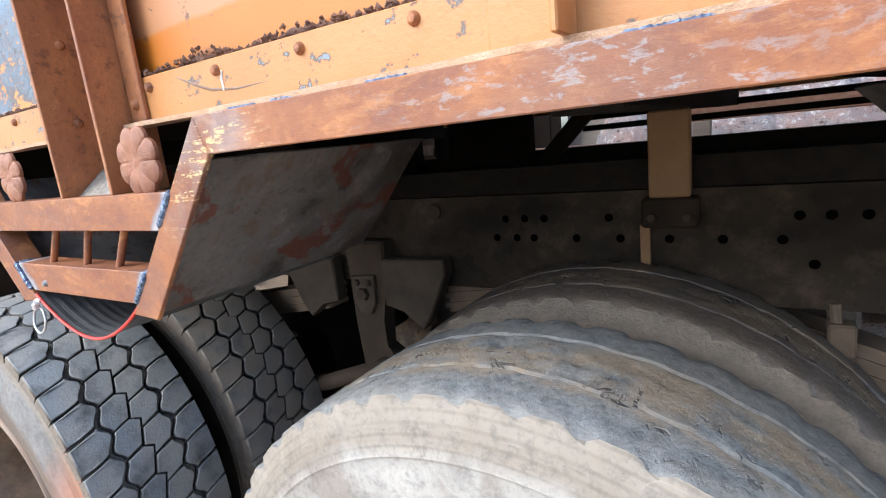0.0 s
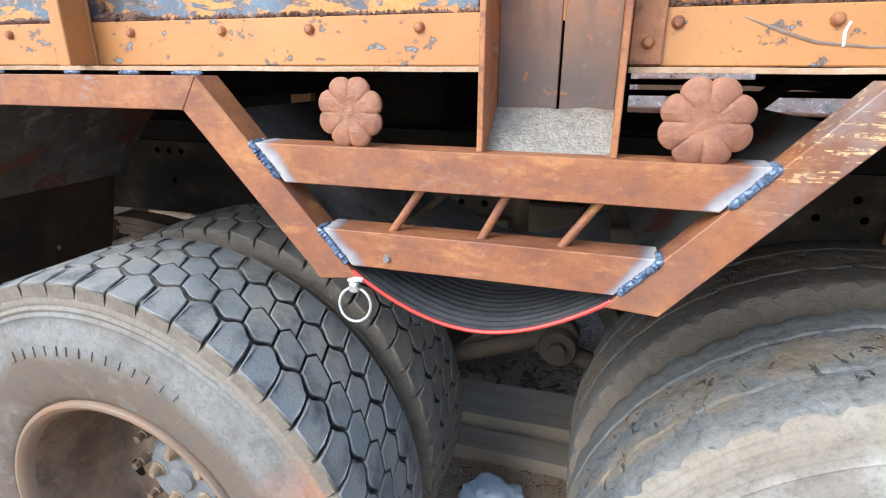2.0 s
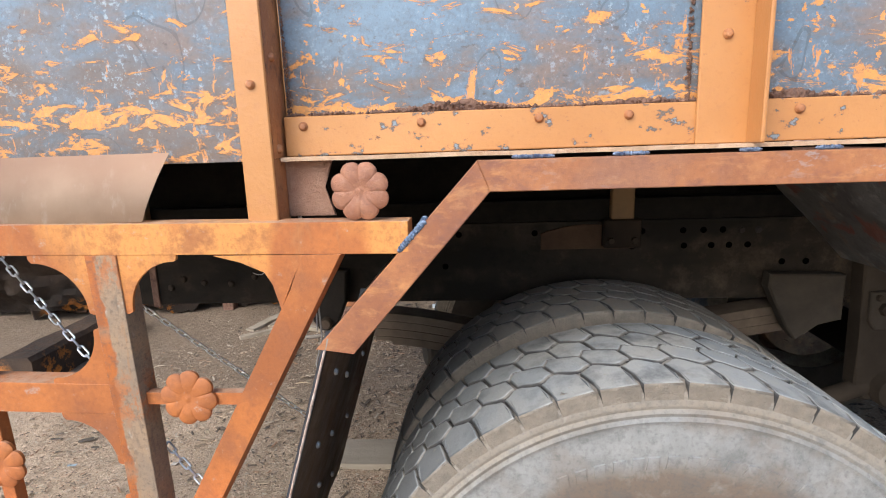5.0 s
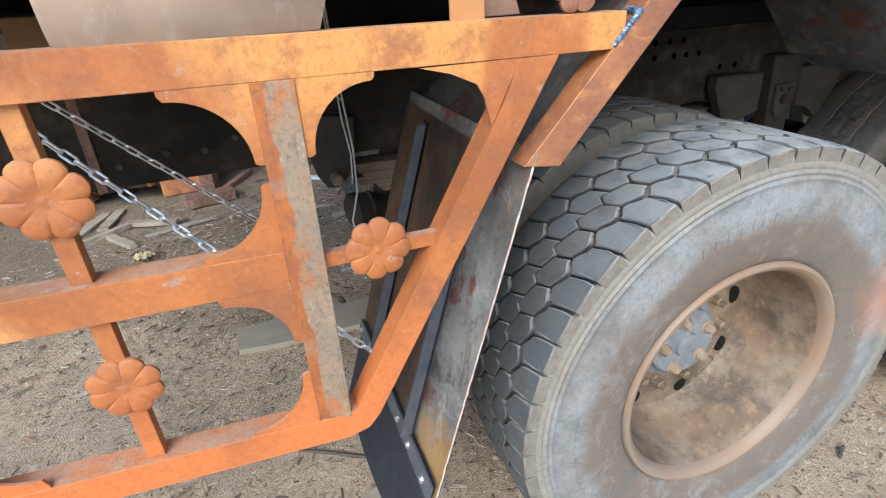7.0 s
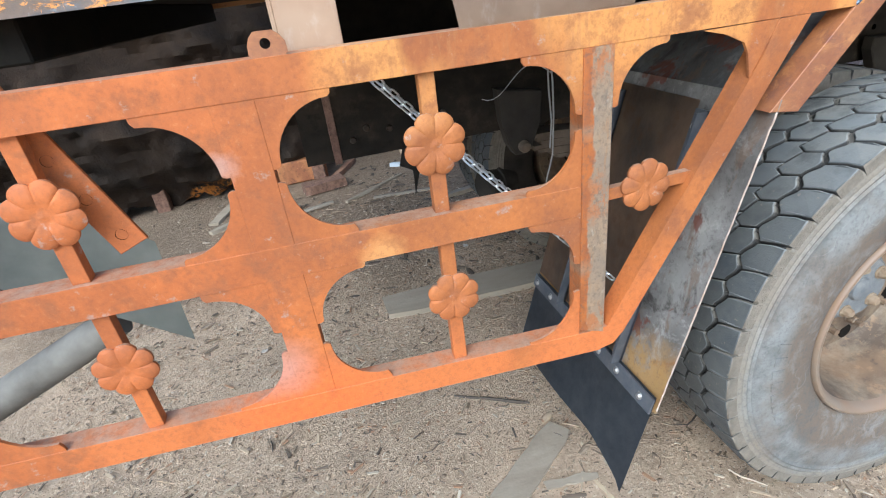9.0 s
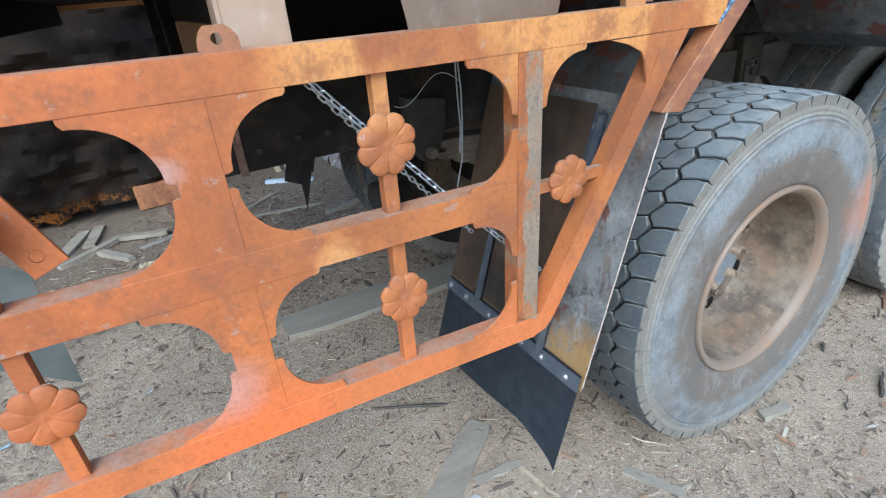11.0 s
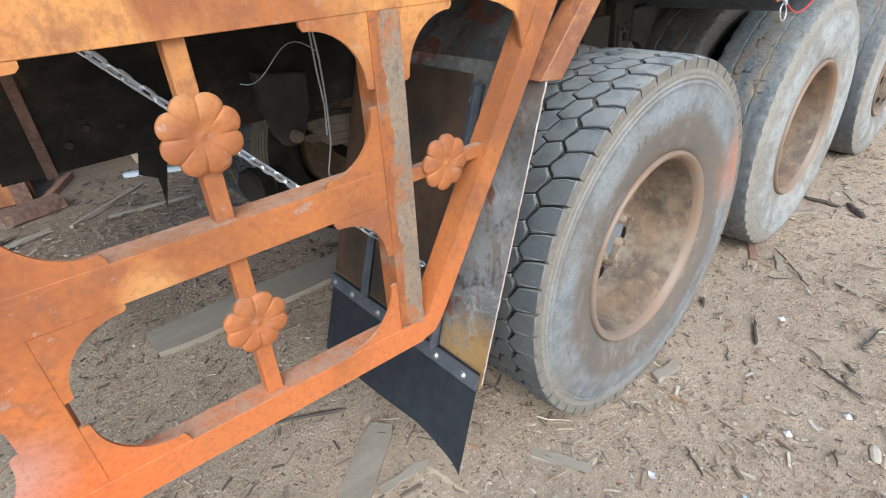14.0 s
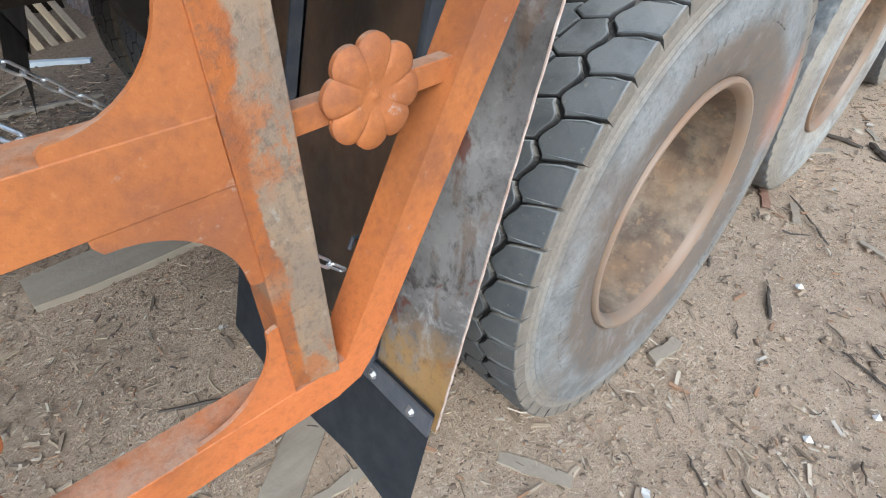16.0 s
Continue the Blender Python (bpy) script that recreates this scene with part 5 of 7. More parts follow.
def spring_bracket():
    bm = bmesh.new()
    prism(bm, [(-2.405, 1.09), (-2.275, 1.07), (-2.282, 0.985), (-2.31, 0.92), (-2.335, 0.900), (-2.362, 0.902), (-2.382, 0.935), (-2.398, 1.0)], 0.992, 1.029, 0.004)
    ob = part("spring_bracket", bm, M["bracket"], truck, "dusty grey spring bracket")
    bm = bmesh.new()
    lathe(bm, [(0.0, -0.022), (0.013, -0.021), (0.017, -0.012), (0.017, 0.0)], 14)
    b = part("pin", bm, M["leaf"], ob, smooth=True)
    b.location = (-2.338, 0.992, 0.925)
    for k in range(8):
        bm = bmesh.new()
        n = 14
        top = []
        for i in range(n + 1):
            dx = (0.045 + 0.012 * (k % 3) + (0.035 * (k - 4) if k > 4 else 0)) + (0.95 - 0.05 * k) * i / n
            top.append((-2.33 + dx, 0.933 + 0.09 * dx - 0.62 * dx * dx + 0.34 * dx ** 3 - 0.0118 * k))
        prism(bm, top + [(a, b2 - 0.0112) for a, b2 in top[::-1]], 1.04 + 0.002 * (k % 2), 1.115)
        part("spring_leaf", bm, M["leaf"], truck, "dusty brown spring leaf")
    # dark longitudinal beams added under the floor to fill the shaded gap
    for x0, x1, y0, y1 in ((REAR, -1.2, 1.115, 1.175), (-1.05, -0.72, 1.74, 1.79), (REAR, -1.2, 1.73, 1.79)):
        bm = bmesh.new()
        box(bm, x0, x1, y0, y1, 1.19, 1.40, 0.003)
        part("floor_beam", bm, M["subframe"], truck)
    for x, dx in ((-0.55, 0.17), (0.42, -0.2)):
        bm = bmesh.new()
        tube(bm, [(x, 1.3, 1.19), (x + dx, 1.3, 1.36), (x + dx + (0.12 if dx > 0 else -0.12), 1.3, 1.38)], 0.022, 10)
        part("brace_tube", bm, M["subframe"], truck, smooth=True)
    for x0, x1, z in ((-0.7, 2.2, 1.30), (-0.7, 2.2, 1.345)):
        bm = bmesh.new()
        box(bm, x0, x1, 2.3, 2.34, z - 0.012, z + 0.012)
        part("far_rail", bm, M["subframe"], truck)


spring_bracket()


# ---- wheels ----
TYRE_W = 0.281
PROFILE = [(0.284, 0.034), (0.290, 0.019), (0.302, 0.012), (0.322, 0.007), (0.35, 0.002), (0.385, -0.0015), (0.42, -0.001), (0.450, 0.003), (0.460, 0.0055), (0.466, 0.003), (0.472, 0.0065),
           (0.478, 0.0045), (0.484, 0.008), (0.490, 0.006), (0.500, 0.009), (0.510, 0.011)]


def ring_pt(a, y, r):
    return (r * math.cos(a), y, r * math.sin(a))


def tyre_a():
    """The carcass of the block-tread tyre, with low raised bars in place of the moulded names."""
    bm = bmesh.new()
    prof = PROFILE + [(0.5135, 0.020)] + [(0.5135, TYRE_W - 0.020)] + [(r, TYRE_W - y) for r, y in PROFILE[::-1]]
    n = len(PROFILE)
    lathe(bm, prof, 104, [1] * (n - 1) + [2, 3, 2] + [5 if a[0] > 0.452 else 4 for a in PROFILE[:0:-1]])
    for v in bm.verts:
        r = math.hypot(v.co.x, v.co.z)
        if abs(r - 0.5135) < 0.0005:
            s = min(1, max(0, (v.co.z / r - 0.70) / 0.25))
            k = 1 + 0.0132 * s * (0.8 + 0.4 * noise.noise((v.co.x * 30, v.co.y * 30, 2))) / r
            v.co.x, v.co.z = v.co.x * k, v.co.z * k
    bmesh.ops.recalc_face_normals(bm, faces=bm.faces)
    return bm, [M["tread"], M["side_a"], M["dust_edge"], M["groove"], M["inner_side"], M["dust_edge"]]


N_PITCH = 51
SKEW = 0.3


def moulded_bars(w):
    """Low slanting bars in place of the moulded names on the sidewall."""
    for a0, count, h, wd in ((61, 9, 0.023, 2.6), (97, 5, 0.023, 2.6), (172, 7, 0.036, 3.6), (312, 8, 0.026, 3.0)):
        first = None
        for i in range(count):
            m = pose(0, 0, 0, 0, -(a0 + i * (wd + 1.5)), 0)
            if first is not None:
                share(first, m, w)
                continue
            bm = bmesh.new()
            hw = radians(wd) / 2
            up, lo = [], []
            for rr, dd in ((-1, -1), (1, -1), (1, 1), (-1, 1)):
                r, d = 0.402 + rr * h / 2, dd * hw - rr * 0.006
                lo.append(bm.verts.new((r * math.cos(d), 0.002, r * math.sin(d))))
                r, d = 0.402 + rr * (h / 2 - 0.002), dd * hw * 0.88 - rr * 0.006
                up.append(bm.verts.new((r * math.cos(d), -0.0034, r * math.sin(d))))
            bm.faces.new(up)
            for k in range(4):
                bm.faces.new([up[k], up[(k + 1) % 4], lo[(k + 1) % 4], lo[k]])
            bmesh.ops.recalc_face_normals(bm, faces=bm.faces)
            first = part("moulded_bar", bm, M["side_a"], w, "plain raised bar on the sidewall")
            first.matrix_world = m


def tooth(u):
    """The saw-toothed line between the two middle rows: a slow climb and a quick fall, twice -1 to 1."""
    u = (u + 1) % 2 - 1
    return -1 + 2 * (u + 1) / 1.5 if u < 0.5 else 1 - 2 * (u - 0.5) / 0.5


def tread_blocks(w):
    """Two rows of interlocking six-sided blocks between two shoulder rows, each block an object of its own on a shared mesh."""
    pitch = math.tau / N_PITCH
    R, low, mid, row, amp = 0.531, 0.508, TYRE_W / 2, 0.0585, 0.015
    g, gc, gy = 0.0034 / R, 0.0016, 0.0036
    h = pitch / 2 - g / 2
    skew = SKEW / R
    steps = (-1, -0.75, -0.5, -0.25, 0, 0.25, 0.5, 0.75, 1)
    scallop = [(h * u, 0.5 + 0.5 * math.cos(math.pi * u)) for u in steps]
    main, thin = row / 2 - gy, row / 2 - gc

    def hexa(outer, centre):
        """outer: the side (-1 or 1) of the wide groove; centre: phase of the thin saw-toothed groove on the other side."""
        side_main = [(x, outer * (main - amp / 2 + amp * k)) for x, k in scallop]
        side_thin = [(h * u, -outer * thin + 0.0095 * tooth(u + centre)) for u in steps]
        lo, hi = (side_main, side_thin) if outer < 0 else (side_thin, side_main)
        return [(x + skew * y * 1.15, y) for x, y in lo + hi[::-1]]

    yin, yout = mid - row, 0.0085
    e = yin - gy
    ym = (yout + e) / 2
    # the shoulder: a straight notched outer edge, bowed flanks and a rounded inner end
    sho = [(-h * 0.96, yout), (-h * 0.97, yout + 0.006), (-h * 1.06, ym - 0.012), (-h * 1.04, ym + 0.016)]
    sho += [(x, e - amp * 0.75 + amp * 1.3 * k) for x, k in scallop] + [(h * 0.96, ym + 0.016), (h * 0.94, ym - 0.012), (h * 0.97, yout + 0.006), (h * 0.96, yout)]
    sho = [(x + skew * (y - yin), y) for x, y in sho]
    shapes = {"hex_outer": (hexa(-1, 0), mid), "hex_inner": (hexa(1, 1), mid), "outer": (sho, 0), "inner": ([(-x, TYRE_W - y) for x, y in sho], 0)}
    proto = {}
    for key, (poly, off) in shapes.items():
        bm = bmesh.new()
        cy = sum(p[1] for p in poly) / len(poly)

        def crown(y):
            return R - 0.0045 if key in ("outer", "inner") and (y < 0.03 or y > TYRE_W - 0.03) else R

        cx = sum(p[0] for p in poly) / len(poly)
        top = [bm.verts.new(ring_pt(cx + (x - cx) * 0.90, cy + (y - cy) * 0.92, crown(y))) for x, y in poly]
        rim = [bm.verts.new(ring_pt(cx + (x - cx) * 0.968, cy + (y - cy) * 0.972, crown(y) - 0.0014)) for x, y in poly]
        sh = [bm.verts.new(ring_pt(x, y, crown(y) - 0.0052)) for x, y in poly]
        bot = [bm.verts.new(ring_pt(x, y, low if key[:3] == "hex" or 0.03 < y < TYRE_W - 0.03 else 0.493)) for x, y in poly]
        m = len(poly)
        bm.faces.new(top)
        for i in range(m):
            j = (i + 1) % m
            bm.faces.new([rim[i], rim[j], top[j], top[i]]).smooth = True
            edge = bm.faces.new([sh[i], sh[j], rim[j], rim[i]])
            edge.smooth = True
            # chamfers take the groove colour, so the crease shade reads wider
            edge.material_index = 1 if key[:3] != "hex" and abs(poly[i][1] - poly[j][1]) < 1e-6 and not 0.03 < poly[i][1] < TYRE_W - 0.03 else 2
            q = bm.faces.new([bot[i], bot[j], sh[j], sh[i]])
            if key[:3] != "hex" and abs(poly[i][1] - poly[j][1]) < 1e-6 and (poly[i][1] < 0.03 or poly[i][1] > TYRE_W - 0.03):
                q.material_index = 1
            else:
                q.material_index = 2
        bmesh.ops.recalc_face_normals(bm, faces=bm.faces)
        proto[key] = (bm, off)
    rnd = random.Random(3)
    for key, rows in (("outer", [(0, 0.5, -row)]), ("hex_outer", [(-row / 2, 0.0, -row / 2)]), ("hex_inner", [(row / 2, 0.5, row / 2)]), ("inner", [(0, 0.0, row)])):
        bm, off = proto[key]
        first = None
        for dy, half, lean in rows:
            for k in range(N_PITCH):
                ang = -math.degrees((k + half) * pitch + skew * lean) + rnd.uniform(-0.12, 0.12)
                m = Matrix.Translation((0, off + dy, 0)) @ pose(0, 0, 0, 0, ang, 0)
                if first is None:
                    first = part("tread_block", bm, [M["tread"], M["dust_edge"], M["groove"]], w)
                    first.matrix_world = m
                else:
                    share(first, m, w)


TYRE_WB = 0.30


def tyre_b():
    """A worn rib tyre: three broad ribs parted by thin wavy grooves, a chewed middle rib, torn and notched shoulders."""
    bm = bmesh.new()
    seg = 288
    edge, g1, g2 = 0.025, 0.098, 0.204
    far = TYRE_WB - edge
    side = [(r, y + 0.004) for r, y in PROFILE[:6]] + [(0.41, 0.0), (0.445, 0.002), (0.458, 0.0045), (0.463, 0.003), (0.474, 0.0075), (0.479, 0.0065), (0.492, 0.0125), (0.497, 0.0118), (0.510, 0.0185), (0.522, 0.0225)]
    ys = [(edge, 2), (edge + 0.004, 0), (edge + 0.02, 0), (edge + 0.045, 0), (g1 - 0.004, 0), (g1 - 0.001, 1), (g1 + 0.002, 1), (g1 + 0.005, 0)]
    ys += [(g1 + 0.010 + 0.0107 * i, 0) for i in range(9)] + [(g2 - 0.005, 0), (g2 - 0.002, 1), (g2 + 0.001, 1), (g2 + 0.004, 0), (g2 + 0.03, 0), (far - 0.02, 0), (far - 0.004, 0), (far, 2)]
    prof = [(r, y, 3) for r, y in side] + [(0.5345 - 0.0035 * abs((y - TYRE_WB / 2) / 0.125) ** 2, y, g) for y, g in ys] + [(r, TYRE_WB - y, 3) for r, y in side[::-1]]
    rings = []
    for r, y, kind in prof:
        ring = []
        for k in range(seg):
            a = k * math.tau / seg
            ca, sa = math.cos(a), math.sin(a)
            rr, yy = r, y
            if kind == 3:
                if r > 0.505 and k % 6 == 0:
                    rr -= 0.004
            else:
                yy += 0.0016 * (1 if (k // 3) % 2 else -1) * (0.06 < y < TYRE_WB - 0.06)
                rr -= 0.0012 * max(0, noise.noise((ca * 9, y * 12, sa * 9)))
                if kind == 1:
                    rr -= 0.0035 + 0.002 * noise.noise((ca * 12, y * 9, sa * 12))
                elif kind == 2:
                    yy += 0.003 * noise.noise((ca * 26, y, sa * 26)) * (1 if y < 0.1 else -1)
                    rr -= 0.010 if k % 6 < 2 else 0.001 + 0.003 * max(0, noise.noise((ca * 20, 3, sa * 20)))
                elif g1 < y < g2:
                    rr -= 0.011 * max(0, noise.noise((ca * 26, y * 50, sa * 26)) - 0.12)
                elif y < edge + 0.01 or y > far - 0.01:
                    rr -= 0.006 * (k % 6 < 2)
                rr -= 0.0022 * max(0, noise.noise((ca * 40, y * 80, sa * 40)) - 0.2)
            ring.append(bm.verts.new((rr * ca, yy, rr * sa)))
        rings.append(ring)
    for i in range(len(prof) - 1):
        for k in range(seg):
            f = bm.faces.new([rings[i][k], rings[i + 1][k], rings[i + 1][(k + 1) % seg], rings[i][(k + 1) % seg]])
            kinds = (prof[i][2], prof[i + 1][2])
            f.material_index = (1 if prof[i][1] < TYRE_WB / 2 else 2 if prof[i][0] > 0.45 else 3) if 3 in kinds else 0
    bmesh.ops.recalc_face_normals(bm, faces=bm.faces)
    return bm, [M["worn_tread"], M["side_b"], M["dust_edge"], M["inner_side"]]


def rim_bm(deep):
    bm = bmesh.new()
    if deep:
        prof = [(0.286, 0.034), (0.2905, 0.022), (0.2900, 0.013), (0.2865, 0.0085), (0.281, 0.008), (0.274, 0.0115), (0.268, 0.019), (0.263, 0.032), (0.259, 0.052), (0.254, 0.09), (0.249, 0.14), (0.245, 0.205), (0.236, 0.217), (0.20, 0.213), (0.165, 0.200), (0.125, 0.195), (0.0, 0.195)]
        mi = [1] * 7 + [0] * 9
    else:
        prof = [(0.286, 0.034), (0.2905, 0.020), (0.289, 0.010), (0.284, 0.008), (0.278, 0.013), (0.266, 0.026), (0.258, 0.05), (0.252, 0.06), (0.235, 0.045), (0.20, 0.02), (0.165, -0.005), (0.13, -0.015), (0.0, -0.015)]
        mi = [1, 1, 1, 1, 1, 0, 0, 0, 0, 0, 0, 0]
    lathe(bm, prof, 72, mi)
    bmesh.ops.recalc_face_normals(bm, faces=bm.faces)
    for f in bm.faces:
        if f.normal.y > 0.9:
            f.normal_flip()
    return bm


def wheel(tyre_fn, deep, label):
    w = tagged(new("wheel"), label)
    w.parent = truck
    bm, mats = tyre_fn()
    part("tyre", bm, mats, w, smooth=True)
    if tyre_fn is tyre_a:
        tread_blocks(w)
        moulded_bars(w)
    part("rim", rim_bm(deep), [M["rim"], M["rim_lip"]], w, smooth=True)
    y0 = 0.195 if deep else -0.015
    holes = 8
    base = None
    for k in range(holes):
        a = k * math.tau / holes + 0.3
        if base is None:
            bm = bmesh.new()
            # dark ovals laid on the disc, in place of shaded openings
            lathe(bm, [(0.0185, 0.001), (0.018, -0.0022), (0.016, -0.0022), (0.0, -0.002)], 14)
            base = part("hand_hole", bm, M["subframe"], w)
        else:
            base = share(base, Matrix(), w)
        base.matrix_world = pose(0.2 * math.cos(a), (0.2095 if deep else 0.018), 0.2 * math.sin(a), -6 * math.sin(a), 0, 0) @ Matrix.Diagonal((1, 1, 1.35, 1))
    bm = bmesh.new()
    if deep:
        lathe(bm, [(0.112, 0.0), (0.110, -0.006), (0.094, -0.008), (0.092, -0.030), (0.086, -0.036), (0.034, -0.038), (0.030, -0.046), (0.018, -0.050), (0.0, -0.050)], 32)
    else:
        lathe(bm, [(0.11, 0.0), (0.11, -0.06), (0.10, -0.075), (0.075, -0.08), (0.07, -0.12), (0.055, -0.135), (0.0, -0.137)], 28)
    bmesh.ops.recalc_face_normals(bm, faces=bm.faces)
    hub = part("hub", bm, M["hub"] if deep else M["hub_brown"], w, smooth=True)
    hub.location = (0, y0, 0)
    nut = None
    for k in range(10):
        a = k * math.tau / 10
        r = 0.135 if deep else 0.14
        if nut is None:
            bm = bmesh.new()
            lathe(bm, [(0.0, -0.040), (0.009, -0.040), (0.009, -0.024), (0.0125, -0.022), (0.0135, -0.004), (0.016, -0.002), (0.016, 0.001)], 8)
            bmesh.ops.recalc_face_normals(bm, faces=bm.faces)
            nut = part("wheel_nut", bm, M["rim"] if deep else M["hub_brown"], w)
        else:
            nut = share(nut, Matrix(), w)
        nut.matrix_world = Matrix.Translation((r * math.cos(a), y0, r * math.sin(a)))
    for k in range(5 if deep else 0):
        a = k * math.tau / 5 + 0.5
        if k == 0:
            bm = bmesh.new()
            lathe(bm, [(0.0, -0.022), (0.008, -0.021), (0.013, -0.015), (0.015, -0.004), (0.019, -0.002), (0.019, 0.001)], 10)
            bmesh.ops.recalc_face_normals(bm, faces=bm.faces)
            nut = part("cap_bolt", bm, M["hub_brown"], w, smooth=True)
        else:
            nut = share(nut, Matrix(), w)
        nut.matrix_world = Matrix.Translation((0.068 * math.cos(a), y0 - 0.037, 0.068 * math.sin(a)))
    return w


def place_wheel(proto, x, y, z, spin, flip=False):
    return copy_thing(proto, pose(x, y, z, 0, spin, 180 if flip else 0))


AX_A, AX_B, AX_C, AX_Z = -1.618, -0.266, 1.22, 0.519
OUT_A, OUT_B = 0.359, 0.403
wa = wheel(tyre_a, True, "block-tread truck wheel with dusty sidewall")
wb = wheel(tyre_b, True, "worn rib-tread truck wheel with pale dusty sidewall")
wc = wheel(tyre_b, False, "worn truck wheel with brown protruding hub")
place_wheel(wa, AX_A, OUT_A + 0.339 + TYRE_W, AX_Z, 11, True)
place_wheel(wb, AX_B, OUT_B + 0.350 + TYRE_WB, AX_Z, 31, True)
place_wheel(wa, AX_A, 2.9 - OUT_A, AX_Z, 47, True)
place_wheel(wa, AX_A, 2.9 - OUT_A - 0.339, AX_Z, 21, True)
place_wheel(wb, AX_B, 2.9 - OUT_B, AX_Z, 77, True)
place_wheel(wb, AX_C, 2.9 - OUT_B, AX_Z, 7, True)
wa.matrix_world = pose(AX_A, OUT_A, AX_Z, 0, -1.38, 0)
wb.matrix_world = pose(AX_B, OUT_B, AX_Z, 0, 20, 0)
wc.matrix_world = pose(AX_C, OUT_B + 0.02, AX_Z, 0, 50, 0)

# ---- wheel-arch guards ----
GY = 0.357
FLAT = 0.006


def assembly(name, label):
    """An empty under the truck that carries the bars of one welded frame."""
    ob = tagged(new(name), label)
    ob.parent = truck
    return ob


def arch_guard(pts_out, pts_in, label, chalk=False):
    """A trapezoid frame: outer and inner outline, left foot to right foot."""
    frame_ob = assembly("wheel_arch_guard", "red-oxide angle-iron guard over a wheel")
    n = len(pts_out)
    for i in range(n - 1):
        bm = bmesh.new()
        a, b, c, d = [Vector(p) for p in (pts_out[i], pts_out[i + 1], pts_in[i + 1], pts_in[i])]
        prism(bm, [tuple(v) for v in (a, b, c, d)], GY, GY + FLAT, 0.0012)
        e, f = (d - a).normalized() * FLAT, (c - b).normalized() * FLAT
        prism(bm, [tuple(v) for v in (a, b, b + f, a + e)], GY + FLAT - 0.0005, GY + 0.042)
        part("arch_bar", bm, M["oxide_chalk"] if chalk and i < 2 else M["oxide"], frame_ob, label)


TOP, INN = 1.375, 1.332
arch_guard([(-2.157, 1.102), (-1.909, TOP), (-1.297, TOP), (-1.084, 1.124)], [(-2.099, 1.094), (-1.892, INN), (-1.324, INN), (-1.139, 1.118)], "new red-oxide angle-iron bar of the wheel arch")
arch_guard([(-0.775, 1.125), (-0.552, TOP), (0.09, TOP), (0.315, 1.124)], [(-0.716, 1.121), (-0.535, INN), (0.063, INN), (0.26, 1.118)], "new red-oxide angle-iron bar of the wheel arch", True)


def tri_x(side_a, z):
    """Inner boundary of the small grille at height z."""
    return -1.297 + (TOP - z) * 0.213 / 0.251 if side_a else -0.552 - (TOP - z) * 0.223 / 0.25


def small_grille():
    grille = assembly("arch_grille", "red-oxide barred grille between the wheel arches")
    for z0, z1, mt in ((1.245, 1.294, M["bar_upper"]), (1.140, 1.188, M["bar_lower"])):
        bm = bmesh.new()
        prism(bm, [(tri_x(True, z0) + 0.004, z0), (tri_x(False, z0) - 0.004, z0), (tri_x(False, z1) - 0.004, z1), (tri_x(True, z1) + 0.004, z1)], GY + 0.003, GY + 0.009, 0.0012)
        prism(bm, [(tri_x(True, z1) + 0.006, z1 - 0.006), (tri_x(False, z1) - 0.006, z1 - 0.006), (tri_x(False, z1) - 0.004, z1), (tri_x(True, z1) + 0.004, z1)], GY + 0.0085, GY + 0.05)
        part("grille_bar", bm, mt, grille)
    for x0, x1 in ((-1.045, -0.998), (-0.928, -0.893), (-0.832, -0.786)):
        bm = bmesh.new()
        tube(bm, [(x0, GY + 0.022, 1.182), (x1, GY + 0.022, 1.250)], 0.0055, 10)
        part("slanted_rod", bm, M["oxide"], grille, smooth=True)
    bm = bmesh.new()
    lathe(bm, [(0.0, -0.005), (0.004, -0.005), (0.006, 0.0)], 10)
    b = part("bolt", bm, M["bolt"], grille)
    b.location = (-1.043, GY + 0.003, 1.155)
    for x, r in ((-1.089, 0.043), (-0.697, 0.046)):
        f = part("flower_rosette", flower_bm(r), M["flower_oxide"], grille, "red-oxide cast flower rosette", smooth=True)
        f.matrix_world = pose(x, GY + 0.012, 1.334, 0, 22.5, 0)
    for k, (z0, z1, left) in enumerate(((1.25, 1.292, 1), (1.142, 1.186, 1), (1.25, 1.292, 0), (1.142, 1.186, 0))):
        pts = [(tri_x(left, z) + (0.001 if left else -0.001), GY + 0.001, z) for z in (z0, (z0 + z1) / 2, z1)]
        part("weld_bead", weld_bm(pts + [(pts[-1][0], GY + 0.03, z1)], 0.0055, k), M["weld"], grille, "fresh blue-grey weld bead", smooth=True)


small_grille()


def top_welds():
    for k, (x, l) in enumerate(((-1.86, 0.06), (-1.72, 0.05), (-1.55, 0.03), (-1.45, 0.035), (-1.36, 0.05), (-0.53, 0.05), (-0.46, 0.035), (-0.33, 0.05), (-0.1, 0.06))):
        w = weld_bm([(x, GY + 0.03, TOP + 0.003), (x + l, GY + 0.03, TOP + 0.003)], 0.0036, 40 + k)
        part("weld_bead", w, M["weld"], truck, smooth=True)


top_welds()


